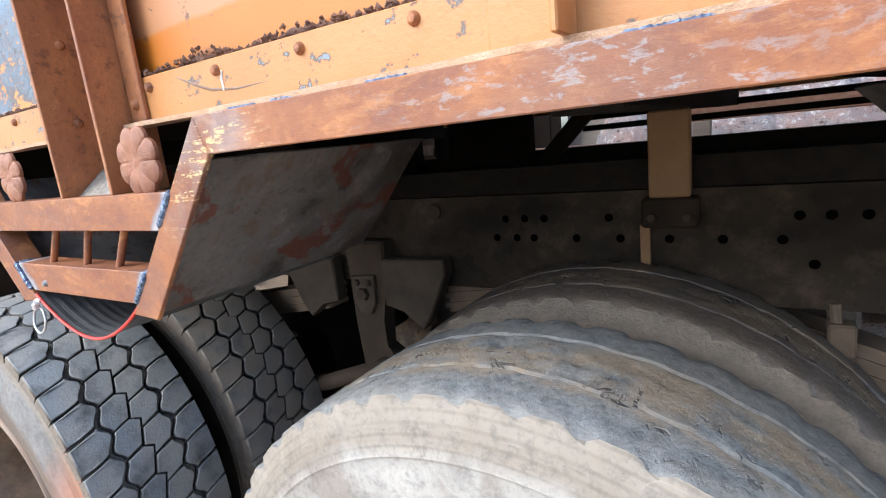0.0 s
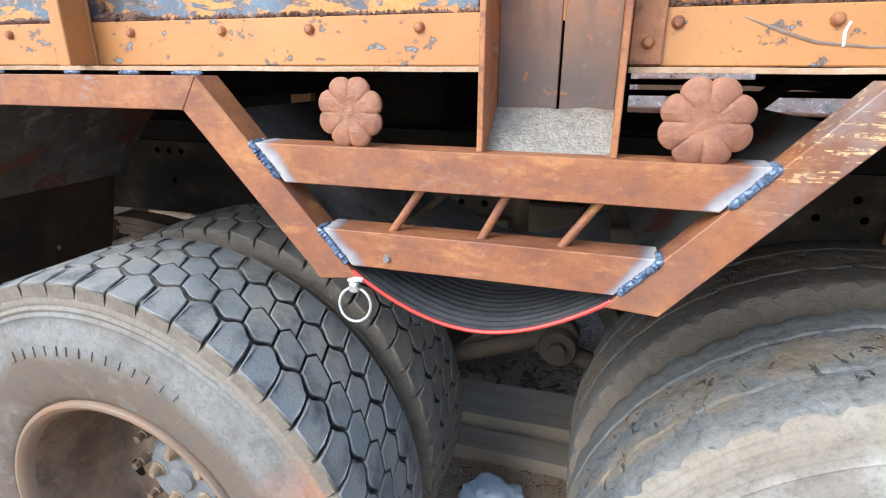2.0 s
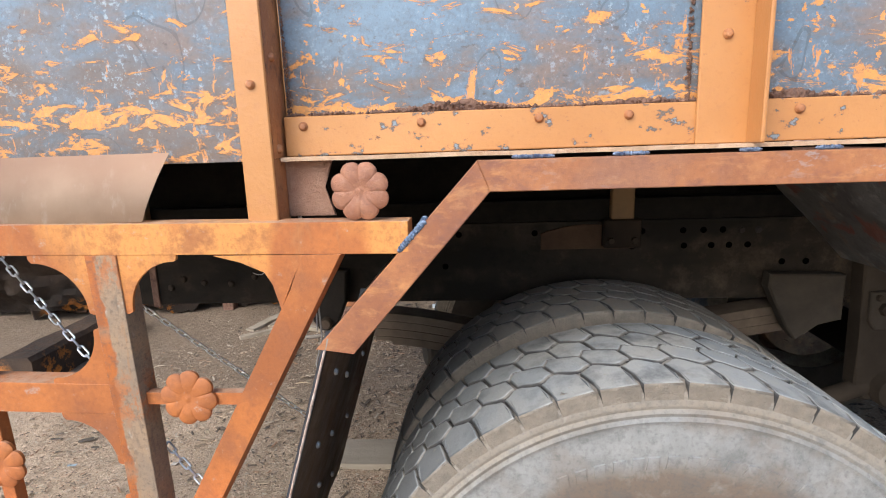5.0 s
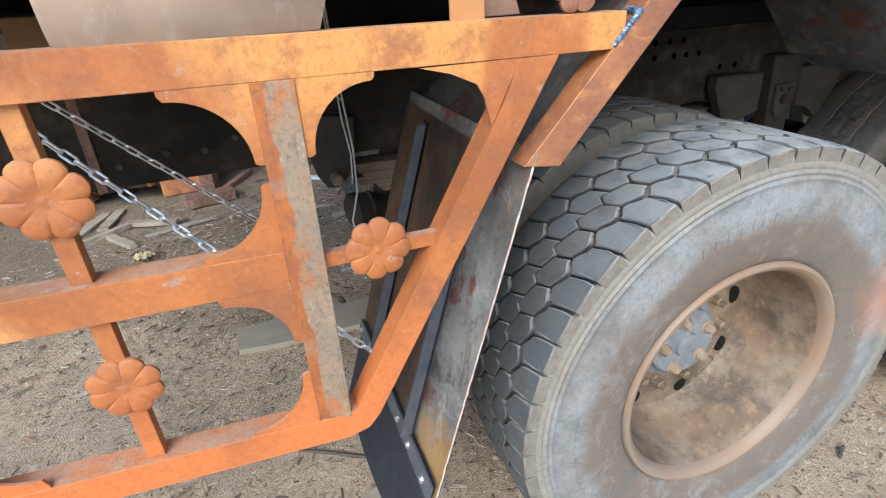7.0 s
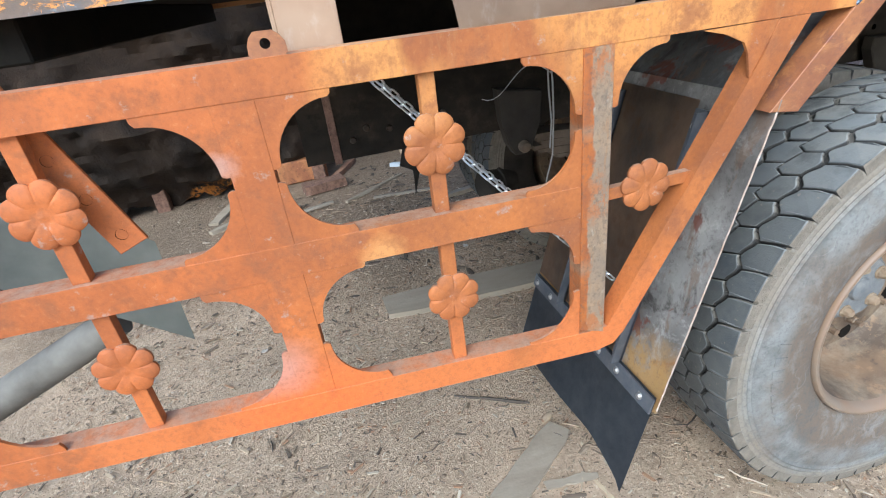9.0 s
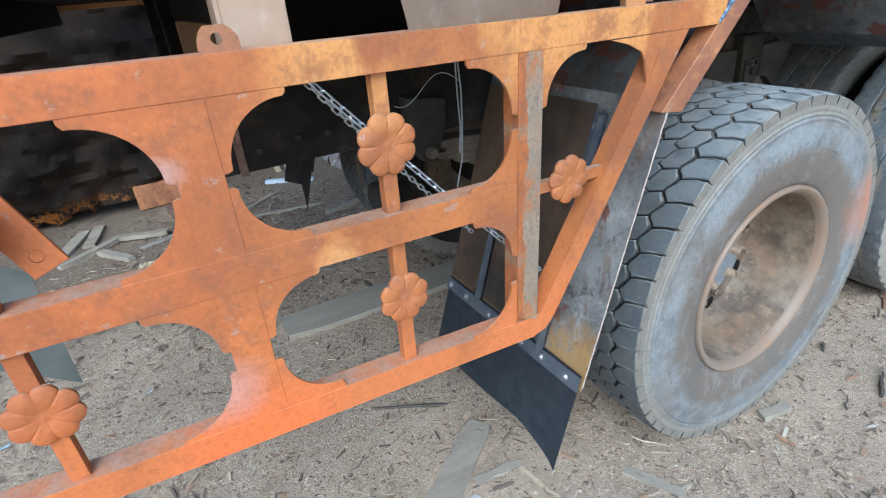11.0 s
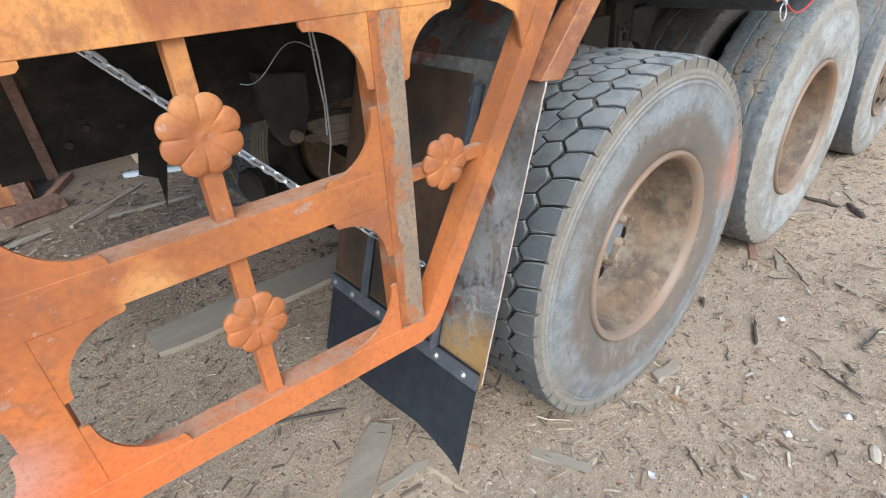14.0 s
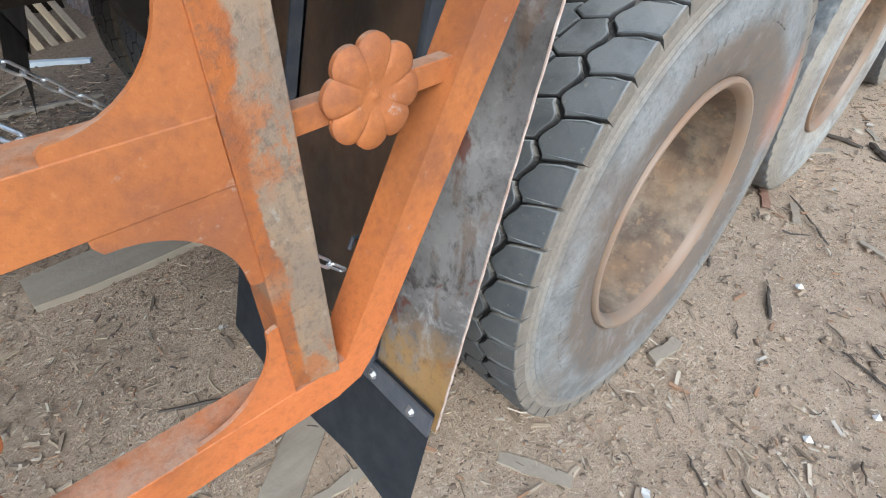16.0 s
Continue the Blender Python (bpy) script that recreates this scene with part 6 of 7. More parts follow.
def sheet(name, pts, y0, y1, thick, material, label, parent=None, wav=0.0):
    """A sheet that follows a line of (x, z) points and reaches from y0 to y1."""
    bm = bmesh.new()
    ny = 16
    line = []
    for a, b in zip(pts, pts[1:]):
        n = max(1, int(math.dist(a, b) / 0.04))
        line += [(a[0] + (b[0] - a[0]) * i / n, a[1] + (b[1] - a[1]) * i / n) for i in range(n)]
    line.append(pts[-1])
    g = []
    for i, (x, z) in enumerate(line):
        row = []
        for j in range(ny + 1):
            y = y0 + (y1 - y0) * j / ny
            row.append(bm.verts.new((x + wav * noise.noise((i * 0.4, y * 5, 1)), y, z)))
        g.append(row)
    for i in range(len(line) - 1):
        for j in range(ny):
            bm.faces.new([g[i][j], g[i][j + 1], g[i + 1][j + 1], g[i + 1][j]])
    bm.normal_update()
    r = bmesh.ops.solidify(bm, geom=bm.faces[:], thickness=thick)
    bmesh.ops.recalc_face_normals(bm, faces=bm.faces)
    return part(name, bm, material, parent or truck, label, smooth=True)


INNER = 0.81
sheet("arch_plate", [(-0.553, 1.328), (-0.732, 1.128)], GY + 0.01, INNER, 0.003, M["sheet"], "bare rust-stained steel arch plate", wav=0.004)
sheet("arch_plate", [(-1.305, 1.328), (-1.118, 1.128)], GY + 0.01, INNER, 0.003, M["sheet"], "bare rust-stained steel arch plate", wav=0.004)
sheet("arch_plate", [(-1.905, 1.33), (-2.12, 1.100)], GY + 0.012, 0.94, 0.003, M["sheet"], "bare rust-stained steel arch plate", wav=0.004)
sheet("arch_plate", [(0.075, 1.328), (0.275, 1.12)], GY + 0.01, INNER, 0.003, M["sheet"], "bare rust-stained steel arch plate")


def rubber_liner():
    pts = []
    for i in range(33):
        s = i / 32
        x = -1.092 + 0.325 * s
        pts.append((x, 1.134 - 0.063 * math.sin(math.pi * s) ** 0.9))
    bm = bmesh.new()
    ny = 60
    g = [[bm.verts.new((x, GY + 0.004 + (INNER - GY) * j / ny, z + 0.0012 * (j % 2))) for j in range(ny + 1)] for x, z in pts]
    for i in range(len(pts) - 1):
        for j in range(ny):
            bm.faces.new([g[i][j], g[i + 1][j], g[i + 1][j + 1], g[i][j + 1]])
    bmesh.ops.solidify(bm, geom=bm.faces[:], thickness=0.004)
    bmesh.ops.recalc_face_normals(bm, faces=bm.faces)
    ob = part("rubber_liner", bm, M["liner"], truck, "black ribbed rubber liner sagging below the grille")
    bm = bmesh.new()
    tube(bm, [(x, GY + 0.003, z - 0.001) for x, z in pts], 0.0027, 8)
    part("red_piping", bm, M["piping"], ob, "bright red edge piping", smooth=True)


rubber_liner()


def tie_ring(x):
    ring = tagged(new("tie_ring"), "shiny steel ring hanging from the arch guard", "ring", group="tie rings")
    ring.location = (x, GY - 0.004, 1.088)
    bm = bmesh.new()
    loops = []
    for k in range(40):
        a = k * math.tau / 40
        loops.append([bm.verts.new(((0.0225 + 0.0021 * math.cos(q)) * math.cos(a), 0.0021 * math.sin(q) + 0.004 * math.sin(a), (0.0225 + 0.0021 * math.cos(q)) * math.sin(a))) for q in [j * math.tau / 8 for j in range(8)]])
    for k in range(40):
        for j in range(8):
            bm.faces.new([loops[k][j], loops[(k + 1) % 40][j], loops[(k + 1) % 40][(j + 1) % 8], loops[k][(j + 1) % 8]])
    bmesh.ops.recalc_face_normals(bm, faces=bm.faces)
    part("hoop", bm, M["zinc_worn"], ring, smooth=True)
    bm = bmesh.new()
    box(bm, -0.006, 0.006, -0.005, 0.005, 0.018, 0.031, 0.002)
    tube(bm, [(-0.009, 0.004, 0.031), (0.001, 0.004, 0.035), (0.010, 0.006, 0.034)], 0.004, 8)
    part("clasp", bm, M["zinc_worn"], ring)


tie_ring(-1.088)
tie_ring(0.29)


# ---- mud flap ----
def on_flap(y, z, off=0.0):
    """A point of the sloping flap plane; off: distance towards the rear."""
    return (-2.143 + (z - 1.105) * 0.307 - off, y, z)


def mud_flap():
    ob = sheet("flap_plate", [on_flap(0, 1.12)[::2], on_flap(0, 0.492)[::2]], 0.357, 0.955, 0.003, M["flap_sheet"], "bare steel mud-flap plate stained with rust and ochre", wav=0.002)
    bm = bmesh.new()
    n = 28
    top, bot = [], []
    for i in range(n + 1):
        y = 0.362 + 0.59 * i / n
        s = i / n
        zb = 0.272 + 0.052 * min(1, (s / 0.24)) ** 0.6 - 0.05 * max(0, s - 0.3) ** 1.2
        col = []
        for j in range(7):
            z = 0.53 + (zb - 0.53) * j / 6
            p = on_flap(y, z, 0.006 + 0.02 * (j / 6) ** 2 * math.sin(s * 3))
            col.append(bm.verts.new(p))
        top.append(col)
    for i in range(n):
        for j in range(6):
            bm.faces.new([top[i][j], top[i][j + 1], top[i + 1][j + 1], top[i + 1][j]])
    bmesh.ops.solidify(bm, geom=bm.faces[:], thickness=0.005)
    bmesh.ops.recalc_face_normals(bm, faces=bm.faces)
    part("rubber_flap", bm, M["flap"], truck, "black rubber mud flap with a curved lower edge", smooth=True)

    def strip(y0, y1, z0, z1, off, name="strap"):
        bm = bmesh.new()
        a, b, c, d = [Vector(on_flap(y, z, off)) for y, z in ((y0, z0), (y1, z0), (y1, z1), (y0, z1))]
        nrm = Vector((-0.956, 0, 0.293)) * 0.005
        lo = [bm.verts.new(v) for v in (a, b, c, d)]
        hi = [bm.verts.new(v + nrm) for v in (a, b, c, d)]
        bm.faces.new(hi), bm.faces.new(lo[::-1])
        for i in range(4):
            bm.faces.new([lo[i], lo[(i + 1) % 4], hi[(i + 1) % 4], hi[i]])
        bmesh.ops.recalc_face_normals(bm, faces=bm.faces)
        return part(name, bm, M["strap"], ob, "dark blued steel strap")

    strip(0.36, 0.952, 0.493, 0.528, 0.010)
    strip(0.495, 0.5285, 0.53, 1.08, 0.006)
    strip(0.775, 0.805, 0.53, 1.08, 0.0075)
    # outstanding ribs of the two upright straps
    for y in (0.495, 0.775):
        bm = bmesh.new()
        prism(bm, [on_flap(0, 0.53, 0.008)[::2], on_flap(0, 1.08, 0.008)[::2], on_flap(0, 1.08, 0.034)[::2], on_flap(0, 0.53, 0.034)[::2]], y, y + 0.005)
        part("strap", bm, M["strap"], ob)
    for y, z in ((0.40, 0.51), (0.49, 0.51), (0.57, 0.51), (0.72, 0.51), (0.84, 0.51), (0.93, 0.51), (0.512, 0.62), (0.512, 0.9), (0.79, 0.62), (0.79, 0.86), (0.79, 1.03), (0.512, 1.05)):
        bm = bmesh.new()
        lathe(bm, [(0.0, -0.007), (0.006, -0.0065), (0.0085, -0.003), (0.009, 0.0), (0.011, 0.001)], 8)
        b = part("bolt", bm, M["bolt"], ob)
        b.matrix_world = Matrix.Translation(on_flap(y, z, 0.014)) @ pose(0, 0, 0, 0, 17, -90)
    for y, z in ((0.46, 0.60), (0.46, 0.74), (0.46, 0.88), (0.46, 1.02), (0.62, 0.56), (0.60, 0.70), (0.60, 0.82), (0.60, 0.95), (0.78, 0.60), (0.78, 0.76), (0.78, 0.92)):
        bm = bmesh.new()
        lathe(bm, [(0.0, -0.005), (0.0045, -0.0045), (0.0062, -0.002), (0.0065, 0.001)], 8)
        b = part("bolt", bm, M["bolt"], ob)
        b.matrix_world = Matrix.Translation(on_flap(y, z, -0.008)) @ pose(0, 0, 0, 0, 17, 90)
    bm = bmesh.new()
    rows = [[bm.verts.new(on_flap(0.53 + 0.42 * i / 8, 1.095 - 0.56 * j / 12, 0.0045 + 0.001 * (1 + noise.noise((i * 0.5, j * 0.4, 8))))) for j in range(13)] for i in range(9)]
    for i in range(8):
        for j in range(12):
            bm.faces.new([rows[i][j], rows[i][j + 1], rows[i + 1][j + 1], rows[i + 1][j]])
    bmesh.ops.solidify(bm, geom=bm.faces[:], thickness=0.001)
    bmesh.ops.recalc_face_normals(bm, faces=bm.faces)
    part("inner_sheet", bm, M["stained_sheet"], ob, "brown-stained sheet between the straps", smooth=True)
    bm = bmesh.new()
    nf = 10
    rows = [[bm.verts.new(on_flap(0.359 + 0.592 * i / nf, 1.10 - 0.60 * j / 12, -0.0045 - 0.0012 * (1 + noise.noise((i * 0.5, j * 0.5, 3))))) for j in range(13)] for i in range(nf + 1)]
    for i in range(nf):
        for j in range(12):
            bm.faces.new([rows[i][j], rows[i][j + 1], rows[i + 1][j + 1], rows[i + 1][j]])
    bmesh.ops.solidify(bm, geom=bm.faces[:], thickness=0.001)
    bmesh.ops.recalc_face_normals(bm, faces=bm.faces)
    part("back_sheet", bm, M["brown_sheet"], ob, "rust-browned black sheet facing the wheel", smooth=True)
    # pale edge of the plate: a thin tube that carries its lit edge line
    bm = bmesh.new()
    tube(bm, [on_flap(0.3565 + 0.0012 * noise.noise((i * 0.7, 4, 1)), 1.10 - 0.015 * i, -0.001 + 0.0012 * noise.noise((i * 0.9, 1, 7))) for i in range(41)], [0.0018 + 0.0006 * noise.noise((i * 1.3, 2, 2)) for i in range(41)], 6)
    part("cut_edge", bm, M["cut_edge"], ob, "pale ragged cut steel edge with its highlight in the colour")
    return ob


mud_flap()
sheet("far_flap_plate", [on_flap(0, 1.12, 0.137)[::2], on_flap(0, 0.62, 0.137)[::2]], 2.05, 2.50, 0.003, M["bracket"], "dark steel plate of the far mud flap")


def far_flap():
    bm = bmesh.new()
    n = 20
    cols = []
    for i in range(n + 1):
        s = 1 - i / n
        zb = 0.43 + 0.10 * min(1, (1 - s) / 0.3) ** 0.7 - 0.09 * max(0, 0.7 - s)
        cols.append([bm.verts.new(on_flap(2.05 + 0.45 * i / n, 0.66 + (zb - 0.66) * j / 4, 0.143)) for j in range(5)])
    for i in range(n):
        for j in range(4):
            bm.faces.new([cols[i][j], cols[i][j + 1], cols[i + 1][j + 1], cols[i + 1][j]])
    bmesh.ops.solidify(bm, geom=bm.faces[:], thickness=0.005)
    bmesh.ops.recalc_face_normals(bm, faces=bm.faces)
    part("rubber_flap", bm, M["bracket"], truck, smooth=True)


far_flap()


# ---- ornamental guard panel ----
def gz(base, x, slope):
    return base + slope * (-2.1 - x)


def panel_y(z):
    return GY + 0.03 * (1.25 - z)


X_END = -3.52
P1, P2, P3 = (-2.498, -2.449), (-3.008, -2.952), (-3.52, -3.462)


def flat(name, pts, y0, y1, material, parent, label="", bevel=0.0008):
    bm = bmesh.new()
    prism(bm, pts, y0, y1, bevel)
    for v in bm.verts:
        v.co.y += 0.03 * (1.25 - v.co.z)
    return part(name, bm, material, parent, label)


def hbar(name, x0, x1, zb, zt, slope, depth, parent, material):
    return flat(name, [(x0, gz(zb, x0, slope)), (x1, gz(zb, x1, slope)), (x1, gz(zt, x1, slope)), (x0, gz(zt, x0, slope))], GY, GY + depth, material, parent)


TOP_B, TOP_T, MID_B, MID_T, BOT_B, BOT_T = 1.248, 1.295, 0.982, 1.034, 0.672, 0.722
S_T, S_M, S_B = 0.012, 0.02, 0.055


def fillet(cx, cz, sx, sz, size, slope):
    """A corner plate with a hollow edge: corner at (cx, cz), reaching sx, sz."""
    pts = [(cx, cz), (cx + sx * size, cz - slope * sx * size), (cx + sx * size * 0.995, cz - slope * sx * size + sz * 0.006)]
    n, e = 12, 0.011
    for i in range(n + 1):
        a = math.pi / 2 * i / n
        pts.append((cx + sx * (e + (size * 0.95 - e) * (1 - math.sin(a))), cz + sz * (e + (size * 0.95 - e) * (1 - math.cos(a)))))
    pts += [(cx + sx * 0.010, cz + sz * size * 0.975), (cx + sx * 0.005, cz + sz * size), (cx, cz + sz * size)]
    out = []
    for p in pts:
        if not out or math.dist(p, out[-1]) > 1e-4:
            out.append(p)
    return out


def guard_panel():
    guard = assembly("side_guard", "orange ornamental side guard of flat bars and rosettes")
    hbar("top_rail", X_END, tri_left(1.27) - 0.004, TOP_B, TOP_T, S_T, 0.045, guard, M["guard"])
    hbar("middle_rail", X_END, P1[0], MID_B, MID_T, S_M, 0.042, guard, M["guard"])
    hbar("bottom_rail", X_END, -2.452, BOT_B, BOT_T, S_B, 0.042, guard, M["guard"])
    flat("upright", [(P1[0], gz(BOT_B, P1[0], S_B) + 0.06), (P1[1], gz(BOT_B, P1[1], S_B) + 0.045), (P1[1], gz(TOP_B, P1[1], S_T)), (P1[0], gz(TOP_B, P1[0], S_T))], GY - 0.002, GY + 0.04, M["bare"], guard, "bare worn steel upright with rust streaks")
    for p in (P2, P3):
        flat("upright", [(p[0], gz(BOT_T, p[0], S_B)), (p[1], gz(BOT_T, p[1], S_B)), (p[1], gz(TOP_B, p[1], S_T)), (p[0], gz(TOP_B, p[0], S_T))], GY + 0.0004, GY + 0.042, M["guard"], guard)
    # slanting end bar with a rounded foot
    flat("slanted_end", [(-2.500, 0.742), (-2.452, 0.694), (-2.425, 0.700), (-2.405, 0.722), (-2.108, 1.248), (-2.166, 1.248), (-2.188, 1.195), (-2.440, 0.745)], GY - 0.0005, GY + 0.042, M["guard"], guard)
    # hollow-edged corner plates
    corners = []
    for cx, sx in ((P1[0], -1), (P2[1], 1), (P2[0], -1), (P3[1], 1)):
        corners += [(cx, gz(TOP_B, cx, S_T), sx, -1, 0.094, S_T), (cx, gz(MID_T, cx, S_M), sx, 1, 0.094, S_M), (cx, gz(MID_B, cx, S_M), sx, -1, 0.092, S_M), (cx, gz(BOT_T, cx, S_B), sx, 1, 0.098, S_B)]
    for cx, cz, sx, sz, size, sl in corners:
        flat("corner_plate", fillet(cx, cz, sx, sz, size, sl), GY + 0.001, GY + 0.006, M["guard"], guard, bevel=0.0)
    cx = P1[1]
    flat("corner_plate", fillet(cx, gz(TOP_B, cx, S_T), 1, -1, 0.092, S_T), GY + 0.001, GY + 0.006, M["guard"], guard, bevel=0.0)
    flat("corner_plate", [(-2.30, 1.2485), (-2.165, 1.2485), (-2.205, 1.165), (-2.215, 1.205), (-2.225, 1.222), (-2.26, 1.238)], GY + 0.001, GY + 0.006, M["guard"], guard, bevel=0.0)
    # stems and rosettes
    for sx in (-2.727, -3.237):
        for z0, z1, slope0, fz, r in ((gz(MID_T, sx, S_M), gz(TOP_B, sx, S_T), 0, gz(1.147, sx, S_T), 0.047), (gz(BOT_T, sx, S_B), gz(MID_B, sx, S_M), 0, gz(0.872, sx, 0.03), 0.045)):
            flat("stem", [(sx - 0.0115, z0), (sx + 0.0115, z0), (sx + 0.0115, z1), (sx - 0.0115, z1)], GY + 0.010, GY + 0.030, M["guard"], guard)
            f = part("flower_rosette", flower_bm(r), M["guard"], guard, "orange-painted cast flower rosette", smooth=True)
            f.matrix_world = pose(sx, panel_y(fz) + 0.008, fz, 0, 22.5 + random.uniform(-8, 8), 0)
    flat("stem", [(P1[1], 1.001), (-2.294, 1.001), (-2.282, 1.022), (P1[1], 1.022)], GY + 0.012, GY + 0.028, M["guard"], guard)
    f = part("flower_rosette", flower_bm(0.046), M["guard"], guard, "orange-painted cast flower rosette", smooth=True)
    f.matrix_world = pose(-2.375, panel_y(1.016) + 0.008, 1.016, 0, 9, 0)
    # lifting lug on the top rail
    bm = bmesh.new()
    pts = [(-2.945, 1.300), (-2.897, 1.300), (-2.898, 1.323), (-2.909, 1.334), (-2.933, 1.335), (-2.943, 1.325)]
    hole = [(-2.922 + 0.0065 * math.cos(a), 1.320 + 0.0065 * math.sin(a)) for a in [k * math.tau / 14 for k in range(14)]]
    outer = []
    for x, z in hole:
        d = Vector((x + 2.922, z - 1.320)).normalized()
        best = 9
        for (ax, az), (bx, bz) in zip(pts, pts[1:] + pts[:1]):
            e = Vector((bx - ax, bz - az))
            den = d.x * e.y - d.y * e.x
            if abs(den) > 1e-9:
                o = Vector((ax + 2.922, az - 1.320))
                s = (o.x * e.y - o.y * e.x) / den
                u = (o.x * d.y - o.y * d.x) / den
                if s > 0 and -0.001 <= u <= 1.001:
                    best = min(best, s)
        outer.append((-2.922 + d.x * best, 1.320 + d.y * best))
    for k in range(14):
        q = [hole[k], outer[k], outer[(k + 1) % 14], hole[(k + 1) % 14]]
        prism(bm, q, GY, GY + 0.006)
    bmesh.ops.remove_doubles(bm, verts=bm.verts, dist=1e-5)
    part("lug", bm, M["oxide"], guard, "rust-brown drilled lug")
    # weld at the arch guard
    zs = (1.25, 1.27, 1.292)
    part("weld_bead", weld_bm([(tri_left(z) - 0.002, GY + 0.001, z) for z in zs] + [(tri_left(1.292) - 0.002, GY + 0.03, 1.294)], 0.0055, 77), M["weld"], guard, smooth=True)
    f = part("flower_rosette", flower_bm(0.043), M["flower_oxide"], guard, "rust-pink cast flower rosette", smooth=True)
    f.matrix_world = pose(-2.077, GY + 0.012, 1.337, 0, 22.5, 0)


def tri_left(z):
    """Outer edge of the arch guard's slanting leg at height z."""
    return -1.909 - (TOP - z) * 0.248 / 0.273


guard_panel()


def bent_plate():
    pts = []
    for i in range(13):
        s = i / 12
        pts.append((0.372 + 0.030 * (s ** 1.8), 1.300 + 0.10 * s))
    bm = bmesh.new()
    n = 16
    g = []
    for i in range(n + 1):
        u = i / n
        g.append([bm.verts.new((-2.672 + 0.262 * u + (0.038 * s_ / 12 if u > 0.5 else -0.012 * s_ / 12), y - 0.004 * math.sin(u * 3), z)) for s_, (y, z) in enumerate(pts)])
    for i in range(n):
        for j in range(12):
            bm.faces.new([g[i][j], g[i + 1][j], g[i + 1][j + 1], g[i][j + 1]])
    bmesh.ops.solidify(bm, geom=bm.faces[:], thickness=0.003)
    bmesh.ops.recalc_face_normals(bm, faces=bm.faces)
    part("bent_plate", bm, M["plate"], truck, "smooth bent mill-scale plate above the guard", smooth=True)


bent_plate()


def drilled_bar():
    bm = bmesh.new()
    bar(bm, (-3.262, 1.318), (-3.168, 1.083), 0.044, 0.404, 0.410, bevel=0.001)
    ob = part("drilled_bar", bm, M["guard"], truck, "orange flat bar with drilled holes")
    for x, z in ((-3.177, 1.104), (-3.200, 1.161), (-3.223, 1.219)):
        bm = bmesh.new()
        lathe(bm, [(0.008, -0.0006), (0.007, 0.004), (0.0, 0.004)], 12)
        h = part("hole", bm, M["subframe"], ob)
        h.location = (x, 0.4036, z)


drilled_bar()


# ---- chains ----
def chain(name, pts, material, label):
    ob = tagged(new(name), label, "chain", group="tailgate chains")
    ob.location = pts[0]
    inv = Matrix.Translation(-Vector(pts[0]))
    bm = bmesh.new()
    loop = []
    for k in range(20):
        a = k * math.tau / 20
        loop.append((0.0046 * math.cos(a), 0, 0.0046 * math.sin(a) + (0.0066 if math.sin(a) > 0 else -0.0066)))
    tube(bm, loop, 0.0018, 6, True)
    first = None
    line = [Vector(p) for p in pts]
    k, step = 0, 0.0195
    total = sum((b - a).length for a, b in zip(line, line[1:]))
    d = 0.0
    while d < total:
        r, i = d, 0
        while i < len(line) - 2 and r > (line[i + 1] - line[i]).length:
            r -= (line[i + 1] - line[i]).length
            i += 1
        w = (line[i + 1] - line[i]).normalized()
        p = line[i] + w * r
        m = Matrix.Translation(p) @ w.to_track_quat("Z", "Y").to_matrix().to_4x4() @ pose(0, 0, 0, 0, 0, 40 + 90 * (k % 2))
        if first is None:
            first = part("link", bm, material, ob, smooth=True)
            first.matrix_world = inv @ m
            first.matrix_world = m
            first.matrix_parent_inverse = inv
            first.matrix_basis = m
        else:
            o = new("link", first.data)
            o.parent, o.matrix_parent_inverse, o.matrix_basis = ob, inv, m
        d += step
        k += 1


def sag(a, b, n, drop):
    a, b = Vector(a), Vector(b)
    return [tuple(a.lerp(b, i / n) - Vector((0, 0, drop * math.sin(math.pi * i / n)))) for i in range(n + 1)]


chain("hanging_chain", sag((-2.905, 0.520, 1.375), (-2.39, 0.428, 0.80), 10, 0.006), M["zinc"], "bright zinc chain slung from the body to the mud flap")
chain("hanging_chain", sag((-2.895, 0.548, 1.375), (-2.33, 0.80, 0.737), 10, 0.006), M["zinc_worn"], "slightly dulled zinc chain slung from the body to the mud flap")
bm = bmesh.new()
tube(bm, [(-2.30, 0.575, 0.69), (-2.29, 0.575, 0.705), (-2.275, 0.575, 0.70), (-2.268, 0.575, 0.69)], 0.004, 8)
part("hook", bm, M["strap"], truck)

# ---- clutter ----
def rough_board(name, x, y, l, w, h, yaw, material, label, cat="board", seed=0):
    bm = bmesh.new()
    rnd = random.Random(seed)
    n = 8
    rows = []
    for i in range(n + 1):
        u = -l / 2 + l * i / n
        taper = 1 - 0.25 * rnd.random() * (i in (0, n))
        rows.append([bm.verts.new((u + rnd.uniform(-0.006, 0.006) * (i in (0, n)), sy * w / 2 * taper + rnd.uniform(-0.004, 0.004), hz)) for sy, hz in ((-1, 0), (-1, h), (1, h * rnd.uniform(0.9, 1)), (1, 0))])
    for a, b in zip(rows, rows[1:]):
        for k in range(4):
            bm.faces.new([a[k], a[(k + 1) % 4], b[(k + 1) % 4], b[k]])
    bm.faces.new(rows[0][::-1]), bm.faces.new(rows[-1])
    bmesh.ops.recalc_face_normals(bm, faces=bm.faces)
    ob = part(name, bm, material)
    ob.matrix_world = pose(x, y, -0.002, 0, 0, yaw)
    return tagged(ob, label, cat)


